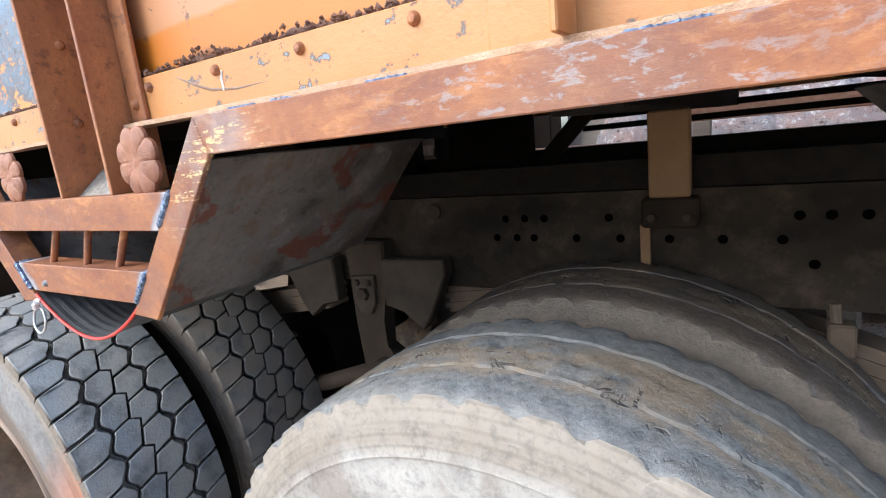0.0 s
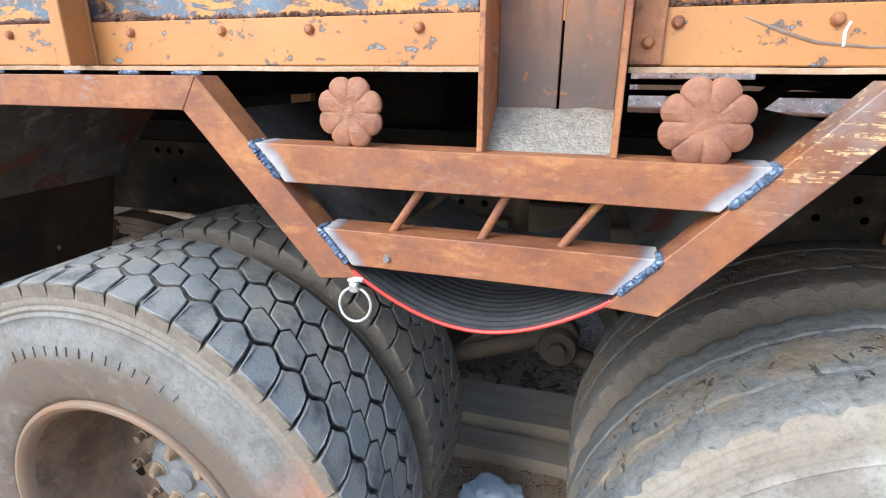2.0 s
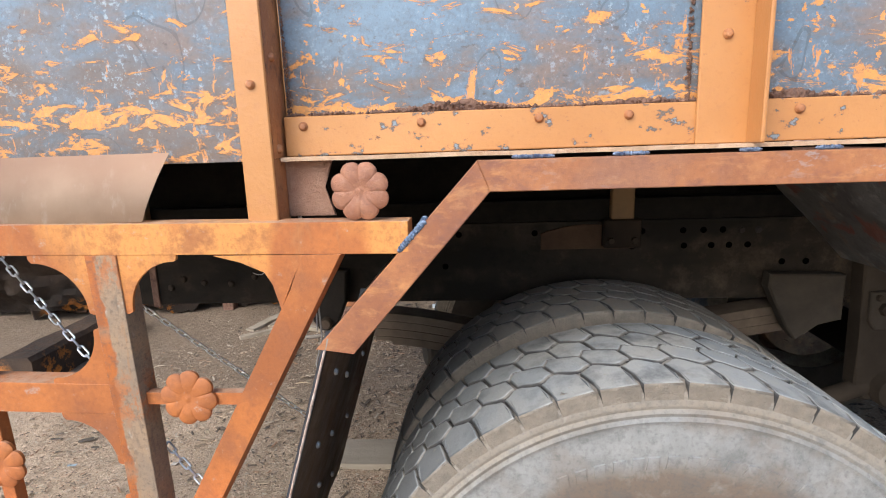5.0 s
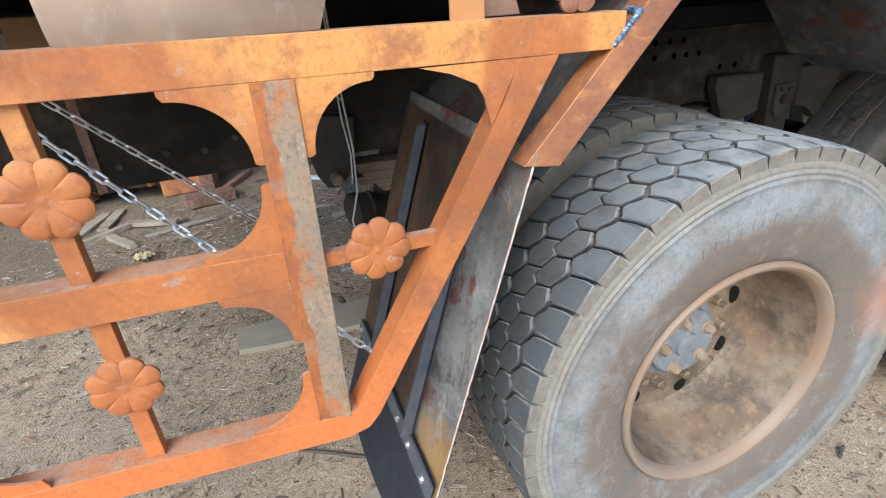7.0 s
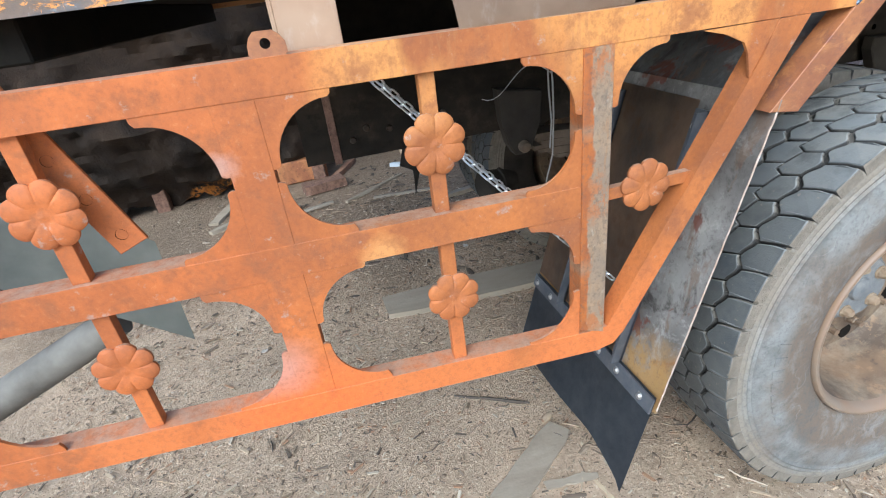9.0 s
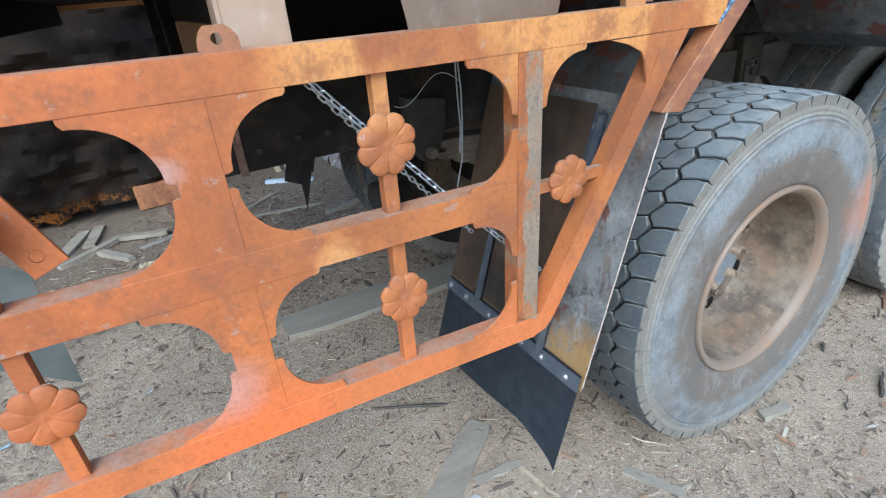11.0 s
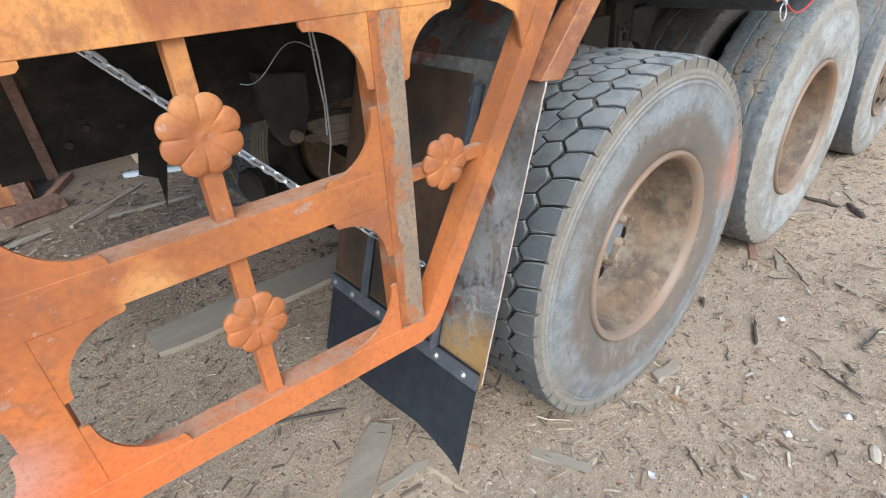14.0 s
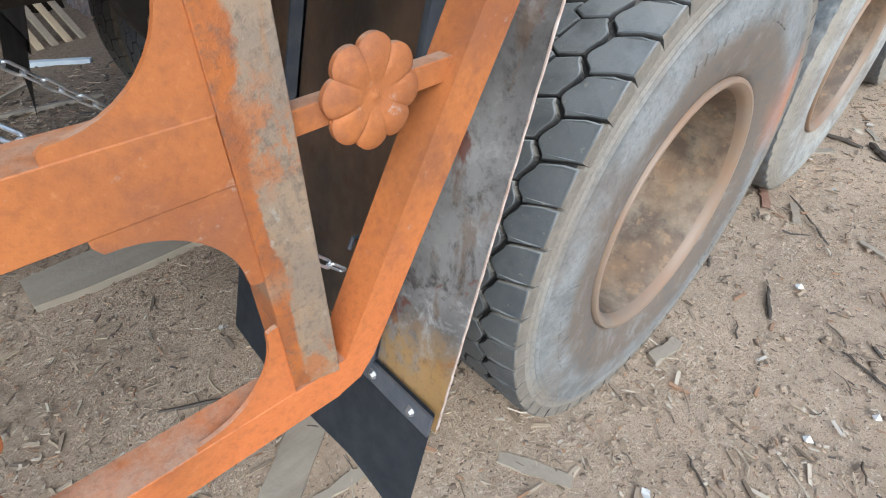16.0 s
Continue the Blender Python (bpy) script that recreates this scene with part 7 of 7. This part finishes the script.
rough_board("wooden_board", -2.475, 0.715, 0.36, 0.095, 0.012, 37, M["board"], "weathered grey board lying on the earth", seed=1)
rough_board("wooden_board", -2.035, 0.348, 0.175, 0.036, 0.008, -63, M["board"], "narrow grey board lying on the earth", seed=2)
rough_board("wooden_board", -2.39, 0.622, 0.16, 0.026, 0.010, -6, M["board"], "narrow grey board lying on the earth", seed=3)
rough_board("wooden_board", -2.327, 0.417, 0.15, 0.030, 0.008, -32, M["board"], "narrow split board lying on the earth", seed=8)
rough_board("split_stick", -2.315, 0.530, 0.155, 0.012, 0.008, -80, M["pale_wood"], "pale split stick lying on the earth", "stick", seed=9)
rough_board("wooden_offcut", -1.497, 0.313, 0.115, 0.034, 0.022, -10, M["board"], "stubby wooden offcut beside the wheel", "wood", seed=4)
rough_board("timber_slab", -2.15, 1.775, 1.22, 0.20, 0.030, -1.0, M["board"], "flat grey timber slab under the truck", "timber", seed=5)
rough_board("timber_beam", -0.95, 1.62, 1.3, 0.24, 0.10, 1, M["timber"], "heavy weathered timber beam under the truck", "timber", seed=6)
rough_board("timber_beam", -0.95, 1.41, 1.3, 0.12, 0.06, -1, M["timber"], "weathered timber beam under the truck", "timber", seed=7)
for i, (x, y, yaw, l) in enumerate(((-3.6, 3.4, 40, 0.4), (-3.3, 3.5, -20, 0.35), (-3.45, 3.25, -55, 0.3), (-1.9, 3.1, 15, 0.5), (0.4, 0.3, 35, 0.12), (0.7, 0.2, -40, 0.10), (-0.55, 0.05, 70, 0.09), (0.1, -0.3, 10, 0.13))):
    rough_board("wooden_offcut", x, y, l, 0.05 if l > 0.2 else 0.018, 0.03 if l > 0.2 else 0.01, yaw, M["board"], "split wooden offcut lying on the earth", "wood", seed=10 + i)


def litter(name, count, material, seed, fn, area, label, bias=0.0, bare=-9.0):
    """Pieces strewn over area in clumps, thinner where x is below bare."""
    bm = bmesh.new()
    rnd = random.Random(seed)
    for _ in range(count):
        x, y = rnd.uniform(area[0], area[1]), rnd.uniform(area[2], area[3])
        if noise.noise((x * 1.3, y * 1.3, seed)) < rnd.uniform(-0.5, 0.45) - bias:
            continue
        if x < bare and rnd.random() < 0.75:
            continue
        fn(bm, x, y, rnd)
    return tagged(part(name, bm, material), label, name.replace("_", " "), kind="stuff")


def chip(bm, x, y, rnd):
    big = rnd.random() < 0.035
    l, w, h = (rnd.uniform(0.012, 0.03), rnd.uniform(0.002, 0.006), 0.004) if big else (0.002 + 0.010 * rnd.random() ** 1.5, rnd.uniform(0.001, 0.0038), rnd.uniform(0.001, 0.0025))
    a = rnd.random() * math.tau
    c, s = math.cos(a), math.sin(a)
    z, tilt = rnd.uniform(0.0, 0.006), rnd.uniform(-0.2, 0.2)
    v = [bm.verts.new((x + c * u - s * t, y + s * u + c * t, z + k + u * tilt)) for u, t, k in ((-l, -w, 0), (l, -w * 0.7, 0), (l * 0.9, w, 0), (-l * 0.8, w * 0.8, 0), (-l, -w, h), (l, -w * 0.7, h), (l * 0.9, w, h), (-l * 0.8, w * 0.8, h))]
    for q in ((4, 5, 6, 7), (0, 4, 7, 3), (0, 1, 5, 4), (1, 2, 6, 5), (2, 3, 7, 6)):
        bm.faces.new([v[i] for i in q])


def twig(bm, x, y, rnd):
    l, r = rnd.uniform(0.03, 0.10), rnd.uniform(0.0015, 0.0035)
    a = rnd.random() * math.tau
    p = []
    for i in range(4):
        p.append((x + math.cos(a) * l * i / 3, y + math.sin(a) * l * i / 3, 0.004 + rnd.uniform(0, 0.006)))
        a += rnd.uniform(-0.35, 0.35)
    tube(bm, p, [r, r, r * 0.8, r * 0.5], 5)


def clod(bm, x, y, rnd):
    r = 0.002 + 0.011 * rnd.random() ** 2.5
    lump(bm, (x, y, r * 0.2), r, rnd.random() * 99, (1, 1, 0.6), 0.5)


def bark(bm, x, y, rnd):
    l = 0.005 + 0.034 * rnd.random() ** 2.2
    w, h = l * rnd.uniform(0.2, 0.6), rnd.uniform(0.002, 0.006)
    a = rnd.random() * math.tau
    c, s = math.cos(a), math.sin(a)
    n = 4
    rows = []
    for i in range(n + 1):
        u = -l + 2 * l * i / n
        k = rnd.uniform(0.65, 1.1) * (0.6 if i in (0, n) else 1)
        rows.append([bm.verts.new((x + c * u - s * t * w * k, y + s * u + c * t * w * k, z * h * k + 0.001)) for t, z in ((-1, 0), (-0.5, 0.9), (0.4, 1), (1, 0))])
    for p, q in zip(rows, rows[1:]):
        for j in range(3):
            bm.faces.new([p[j], q[j], q[j + 1], p[j + 1]])
    bm.faces.new(rows[0]), bm.faces.new(rows[-1][::-1])


def scrap(bm, x, y, rnd):
    l, w, a = rnd.uniform(0.005, 0.022), rnd.uniform(0.004, 0.014), rnd.random() * math.tau
    c, s = math.cos(a), math.sin(a)
    top = [bm.verts.new((x + c * u - s * t, y + s * u + c * t, 0.008 + rnd.uniform(0, 0.006))) for u, t in ((-l, -w), (0, -w * 1.1), (l, -w * 0.6), (l * 0.8, w), (0, w * 0.8), (-l * 0.9, w))]
    bm.faces.new([top[0], top[1], top[4], top[5]]), bm.faces.new([top[1], top[2], top[3], top[4]])


litter("wood_chips", 42000, M["chips"], 21, chip, (-4.2, 2.4, -0.7, 3.4), "scattered pale wood chips on the earth", 0.2)
litter("twigs", 360, M["chips"], 22, twig, (-4.6, 2.4, -0.7, 3.8), "small twigs and bark strewn on the earth", 0.1, -2.6)
# dark pieces also deepen the far ground, where it lies in shade
litter("dark_bark", 4600, M["dark_bark"], 61, bark, (-4.4, 0.8, 1.7, 4.2), "dark bark and leaf mulch under and beyond the truck", 0.5, -2.6)
litter("twigs_under", 700, M["chips"], 31, twig, (-4.4, 0.6, 0.9, 3.8), "bark, twigs and leaf litter under the truck", 0.2, -2.6).name = "bark_litter"
litter("wood_chips_under", 9000, M["chips"], 32, chip, (-4.4, 0.6, 0.8, 3.8), "chips and leaf litter under the truck", 0.3).name = "leaf_litter"
litter("earth_clods", 5200, M["clods"], 23, clod, (-4.4, 1.6, -0.6, 3.2), "small clods of dry earth", 0.1)
litter("bark_pieces", 90, M["chips"], 41, bark, (-3.6, 2.2, -0.6, 0.9), "larger stray bark and wood pieces", 0.3)
litter("dark_twigs", 300, M["dark_twigs"], 71, twig, (-3.8, 2.4, -0.7, 2.2), "dark broken twigs scattered on the earth", 0.3, -2.4)
litter("dark_splinters", 3600, M["dark_twigs"], 72, chip, (-3.8, 2.4, -0.7, 2.2), "dark splinters of bark on the earth", 0.3)
litter("paper_scraps", 130, M["scraps"], 24, scrap, (-4.0, 2.0, -0.5, 3.0), "scraps of paper and plastic on the earth", 0.3)


rough_board("pale_plank", -2.17, 3.94, 0.40, 0.045, 0.03, -33, M["pale_plank"], "pale bluish plank lying on the earth beyond the truck", seed=51)
rough_board("rusty_plank", -2.75, 4.15, 0.55, 0.05, 0.04, 64, M["rust_pale"], "rusty brown plank lying on the earth beyond the truck", seed=52)
rough_board("dark_crate_board", -2.93, 3.80, 0.34, 0.16, 0.07, 12, M["rust"], "dark broken crate board on the earth", seed=53)
rough_board("split_stick", -2.55, 3.55, 0.62, 0.025, 0.02, 38, M["board"], "long split stick on the earth", "stick", seed=54)
rough_board("split_stick", -2.35, 3.3, 0.5, 0.022, 0.02, -8, M["fence"], "long split stick on the earth", "stick", seed=55)
rough_board("split_stick", -3.1, 3.35, 0.45, 0.025, 0.02, 20, M["fence"], "long split stick on the earth", "stick", seed=56)


def stick(x0, y0, x1, y1, r, material, label, seed):
    """A bent tapering stick on the ground between two points."""
    rnd = random.Random(seed)
    bm = bmesh.new()
    n = 7
    pts = []
    for i in range(n + 1):
        u = i / n
        w = 0.0 if i in (0, n) else rnd.uniform(-0.004, 0.004)
        pts.append((x0 + (x1 - x0) * u + w, y0 + (y1 - y0) * u - w, r * 0.8 + rnd.uniform(0, 0.003)))
    tube(bm, pts, [r * (0.5 if i in (0, n) else rnd.uniform(0.8, 1.15)) for i in range(n + 1)], 6)
    return tagged(part("stick", bm, material), label, "stick")


for k, (x0, y0, x1, y1, r) in enumerate(((-1.013, 0.22, -1.153, 0.159, 0.006), (-1.127, -0.03, -1.18, -0.171, 0.004), (-1.004, 0.425, -1.056, 0.392, 0.006), (0.28, 0.278, 0.154, 0.171, 0.014),
                                         (0.242, 0.471, 0.222, 0.289, 0.009), (-0.414, 0.371, -0.639, 0.158, 0.004), (-1.74, 0.12, -1.80, 0.04, 0.003), (-0.75, -0.12, -0.92, -0.10, 0.005), (-2.62, 1.10, -2.38, 0.96, 0.006))):
    stick(x0, y0, x1, y1, r, M["dark_twigs"], "dark dry stick lying on the earth", k)
for k, (x, y, l, w, yaw) in enumerate(((-0.50, 0.433, 0.15, 0.030, 26), (-0.525, 0.31, 0.14, 0.028, 25), (0.05, 0.42, 0.16, 0.035, -40))):
    rough_board("bark_flake", x, y, l, w, 0.008, yaw, M["rust_pale"] if k == 0 else M["board"], "curled brown flake of bark on the earth", "bark", seed=80 + k)
for k, (x, y) in enumerate(((-1.49, -0.061), (-0.939, 0.15), (-1.30, -0.16))):
    bm = bmesh.new()
    grain(bm, (0, 0, 0.008), 0.014, random.Random(k))
    tagged(part("white_pebble", bm, M["chalk"]), "small white stone on the earth", "stone").location = (x, y, -0.002)


def leaning_plank(foot, top, w, t, material, label):
    """A plank leant from its foot on the ground to its top."""
    a, b = Vector(foot), Vector(top)
    bm = bmesh.new()
    l = (b - a).length
    box(bm, -w / 2, w / 2, -t / 2, t / 2, 0, l, 0.002)
    ob = part("leaning_plank", bm, material)
    ob.matrix_world = Matrix.Translation(a) @ (b - a).to_track_quat("Z", "Y").to_matrix().to_4x4()
    return tagged(ob, label, "plank", group="leaning planks")


for k in range(4):
    leaning_plank((-2.17 + 0.09 * k, 4.28 + 0.03 * k, -0.01), (-2.33 + 0.09 * k, 4.62, 0.62 - 0.05 * k), 0.045, 0.02, M["board"] if k % 2 else M["pale_wood"], "thin plank leaning in the dark behind the truck")
for k in range(2):
    rough_board("rough_board", -3.70 + 0.12 * k, 3.66 + 0.06 * (k % 2), 0.42 - 0.05 * (k % 3), 0.075, 0.02, 74 + 7 * (k % 2), M["board"], "grey board end lying on the earth by the hopper", seed=90 + k)


def dark_beam():
    bm = bmesh.new()
    n = 10
    rows = []
    for i in range(n + 1):
        u = i / n
        k = 1 + 0.06 * noise.noise((u * 5, 2, 0))
        rows.append([bm.verts.new((sx * 0.11 * k, 1.05 * u, z * k)) for sx, z in ((-1, 0), (-1, 0.19), (-0.8, 0.22), (0.8, 0.22), (1, 0.19), (1, 0))])
    for a, b in zip(rows, rows[1:]):
        for j in range(6):
            bm.faces.new([a[j], a[(j + 1) % 6], b[(j + 1) % 6], b[j]])
    bm.faces.new(rows[0]), bm.faces.new(rows[-1][::-1])
    bmesh.ops.recalc_face_normals(bm, faces=bm.faces)
    ob = part("steel_beam", bm, M["hopper"])
    ob.matrix_world = pose(-4.76, 2.42, -0.006, 0, 0, 4)
    tagged(ob, "dark rusted beam lying on the earth", "beam")


dark_beam()


def plastic_bag():
    bm = bmesh.new()
    s = bmesh.ops.create_icosphere(bm, subdivisions=4, radius=1.0)
    for v in s["verts"]:
        k = 1 + 0.35 * noise.noise(v.co * 1.5 + Vector((3, 1, 7))) + 0.12 * noise.noise(v.co * 5)
        v.co = Vector((v.co.x * 0.10 * k, v.co.y * 0.08 * k, max(0, v.co.z * 0.075 * k + 0.06)))
    ob = part("plastic_bag", bm, M["bag"], smooth=True)
    ob.location = (-1.02, 1.12, -0.004)
    tagged(ob, "crumpled pale blue plastic bag on the earth", "bag")


plastic_bag()


def crumpled_scrap():
    bm = bmesh.new()
    n = 9
    g = [[bm.verts.new((0.012 * (i - 4) + 0.010 * noise.noise((i, j, 1)), 0.010 * (j - 4) + 0.010 * noise.noise((i, j, 5)), 0.022 + 0.045 * noise.noise((i * 0.55, j * 0.55, 3)) * (1 if 0 < i < 8 else 0.4))) for j in range(n)] for i in range(n)]
    low = min(v.co.z for v in bm.verts)
    for v in bm.verts:
        v.co.z -= low
    for i in range(n - 1):
        for j in range(n - 1):
            bm.faces.new([g[i][j], g[i + 1][j], g[i + 1][j + 1], g[i][j + 1]])
    bmesh.ops.solidify(bm, geom=bm.faces[:], thickness=0.0015)
    bmesh.ops.recalc_face_normals(bm, faces=bm.faces)
    ob = tagged(part("crumpled_wrapper", bm, M["wrapper"]), "crumpled white and yellow wrapper on the earth", "wrapper")
    ob.matrix_world = pose(-3.27, 2.91, 0.0, 0, 0, 30)


crumpled_scrap()


def hopper():
    bm = bmesh.new()
    n, m = 150, 44
    g = []
    for i in range(n + 1):
        row = []
        for j in range(m + 1):
            u, v = i / n, j / m
            x = -7.8 + 5.1 * u
            z = 0.05 + 2.0 * v
            y = 3.95 - 0.35 * math.sin(math.pi * v) + 0.6 * u ** 6 - 0.25 * (1 - u) ** 2
            fold = 0.16 * noise.noise((x * 1.6, z * 3.2, 1)) + 0.10 * noise.noise((x * 4, z * 8, 2)) + 0.05 * noise.noise((x * 11, z * 17, 4))
            row.append(bm.verts.new((x, y + fold, z + (0.12 * noise.noise((x * 4, 0, 9)) + 0.07 * noise.noise((x * 13, 0, 2)) if j == 0 else 0))))
        g.append(row)
    for i in range(n):
        for j in range(m):
            bm.faces.new([g[i][j], g[i + 1][j], g[i + 1][j + 1], g[i][j + 1]])
    bmesh.ops.solidify(bm, geom=bm.faces[:], thickness=-0.03)
    bmesh.ops.recalc_face_normals(bm, faces=bm.faces)
    ob = tagged(new("rusty_hopper"), "dented brown rusty hopper with orange lower edge", "hopper")
    ob.location = (-4.2, 4.0, 0)
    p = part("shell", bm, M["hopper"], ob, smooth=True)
    p.matrix_parent_inverse = Matrix.Translation((4.2, -4.0, 0))
    for x in (-7.2, -5.6, -4.2, -2.95):
        bm = bmesh.new()
        box(bm, x - 0.05, x + 0.05, 4.0, 4.1, -0.01, 0.4, 0.005)
        p = part("leg", bm, M["rust"], ob)
        p.matrix_parent_inverse = Matrix.Translation((4.2, -4.0, 0))


hopper()


def grey_panel():
    bm = bmesh.new()
    n = 14
    g = []
    for i in range(n + 1):
        s = i / n
        g.append([bm.verts.new((-3.95 + 0.62 * s, 0.92 + 0.05 * math.sin(s * 2), z - 0.24 * s * (1 - k))) for k, z in ((0, 0.82 + 0.22 * (1 - s)), (1, 1.12 - 0.24 * s * s))])
    for i in range(n):
        bm.faces.new([g[i][0], g[i + 1][0], g[i + 1][1], g[i][1]])
    bmesh.ops.solidify(bm, geom=bm.faces[:], thickness=0.004)
    bmesh.ops.recalc_face_normals(bm, faces=bm.faces)
    part("grey_fender", bm, M["grey_sheet"], truck, "pale grey-green sheet metal fender", smooth=True)


grey_panel()


def back_fence():
    ob = tagged(new("plank_fence"), "rough old plank fence behind the truck", "fence")
    ob.location = (0, 5.6, 0)
    rnd = random.Random(5)
    x = -1.8
    while x < 9:
        w = rnd.uniform(0.10, 0.18)
        bm = bmesh.new()
        box(bm, -w / 2, w / 2, -0.012, 0.012, -0.02, 2.4 + rnd.uniform(-0.2, 0.2), 0.003)
        p = part("plank", bm, M["fence"], ob)
        p.matrix_basis = pose(x, rnd.uniform(-0.02, 0.02), 0, 0, rnd.uniform(-1.5, 1.5), 0)
        x += w + rnd.uniform(0.0, 0.012)


back_fence()


def mat_rubble():
    m = Nodes("pale_rubble")
    n1, n2, n3 = m.noise(4, 6, 0.7), m.noise(14, 7, 0.75), m.noise(50, 5, 0.7)
    c = m.mix(m.ramp(n1, 0.4, 0.6), (0.40, 0.27, 0.235), (0.30, 0.29, 0.30))
    c = m.mix(m.ramp(n2, 0.55, 0.62), c, (0.62, 0.58, 0.57))
    c = m.mix(m.ramp(n2, 0.44, 0.36), c, (0.10, 0.075, 0.065))
    return m.done(c, 0.9, 0.0, m.math("ADD", n2, n3), 0.9, 0.03)


M["rubble"] = mat_rubble()


def rubble_heap():
    bm = bmesh.new()
    nx, ny = 110, 26
    g = []
    for i in range(nx + 1):
        row = []
        for j in range(ny + 1):
            x, v = -1.75 + 7.25 * i / nx, j / ny
            y = 3.7 + 1.7 * v
            h = (1.75 * math.sin(math.pi * min(1, v * 0.62 + 0.01)) ** 0.8) * min(1, (x + 1.75) * 1.5) * min(1, (5.5 - x))
            h += 0.16 * noise.noise((x * 2.2, y * 3, 1)) + 0.09 * noise.noise((x * 6, y * 7, 2)) + 0.04 * noise.noise((x * 15, y * 15, 4))
            row.append(bm.verts.new((x, y, max(-0.02, h))))
        g.append(row)
    for i in range(nx):
        for j in range(ny):
            bm.faces.new([g[i][j], g[i + 1][j], g[i + 1][j + 1], g[i][j + 1]])
    tagged(part("rubble_heap", bm, M["rubble"]), "heap of pale pinkish rubble beyond the truck", "rubble heap", kind="stuff")
    for i, (x, y, z, l, r) in enumerate(((-0.2, 3.55, 1.12, 3.2, 1), (1.4, 3.5, 0.95, 2.6, -2), (0.6, 3.62, 1.30, 2.4, 0.5))):
        bm = bmesh.new()
        box(bm, -l / 2, l / 2, -0.05, 0.05, -0.045, 0.045, 0.006)
        p = part("long_timber", bm, M["rust_pale"])
        p.matrix_world = pose(x, y, z, 0, r, 0)
        tagged(p, "long brown timber stacked against the rubble", "timber")
        for sx in (-0.4, 0.4):
            bm = bmesh.new()
            box(bm, -0.05, 0.05, -0.05, 0.05, -z - 0.01, -0.045, 0.004)
            q = part("prop", bm, M["fence"], p)
            q.location = (sx * l, 0, 0)


rubble_heap()


def rear_tube():
    bm = bmesh.new()
    tube(bm, [(-3.50 - 0.05 * i, 1.01, 0.668 - 0.0215 * i) for i in range(9)], [0.040, 0.047] + [0.048 + 0.0015 * noise.noise((i, 3, 1)) for i in range(7)], 18)
    part("rear_tube", bm, M["dusty_tube"], truck, "dusty grey tube below the fender", smooth=True)


rear_tube()
bm = bmesh.new()
box(bm, -0.24, 0.17, -0.06, 0.06, 0, 0.19, 0.01)
beam = tagged(part("orange_beam", bm, M["post_rust"]), "rusty orange painted steel beam lying on the earth", "beam")
beam.matrix_world = pose(-3.05, 4.15, -0.004, 0, 0, 3)


def hanging_wires():
    bm = bmesh.new()
    tube(bm, [(-2.335, 0.83, 1.36), (-2.328, 0.83, 1.20), (-2.322, 0.83, 1.12), (-2.312, 0.85, 1.03), (-2.313, 0.86, 0.93), (-2.333, 0.86, 0.86), (-2.325, 0.86, 0.80)], 0.0022, 6)
    tube(bm, [(-2.338, 0.835, 1.36), (-2.334, 0.83, 1.18), (-2.330, 0.835, 1.10), (-2.318, 0.85, 1.02), (-2.322, 0.855, 0.95)], 0.002, 6)
    tube(bm, [(-2.325 - 0.16 * i / 12, 0.83 + 0.05 * i / 12, 1.14 + 0.03 * math.sin(i * 0.45) - 0.02 * i / 12) for i in range(13)], 0.0011, 6)
    part("hanging_wire", bm, M["wire"], truck, "thin grey wires hanging loose")


hanging_wires()
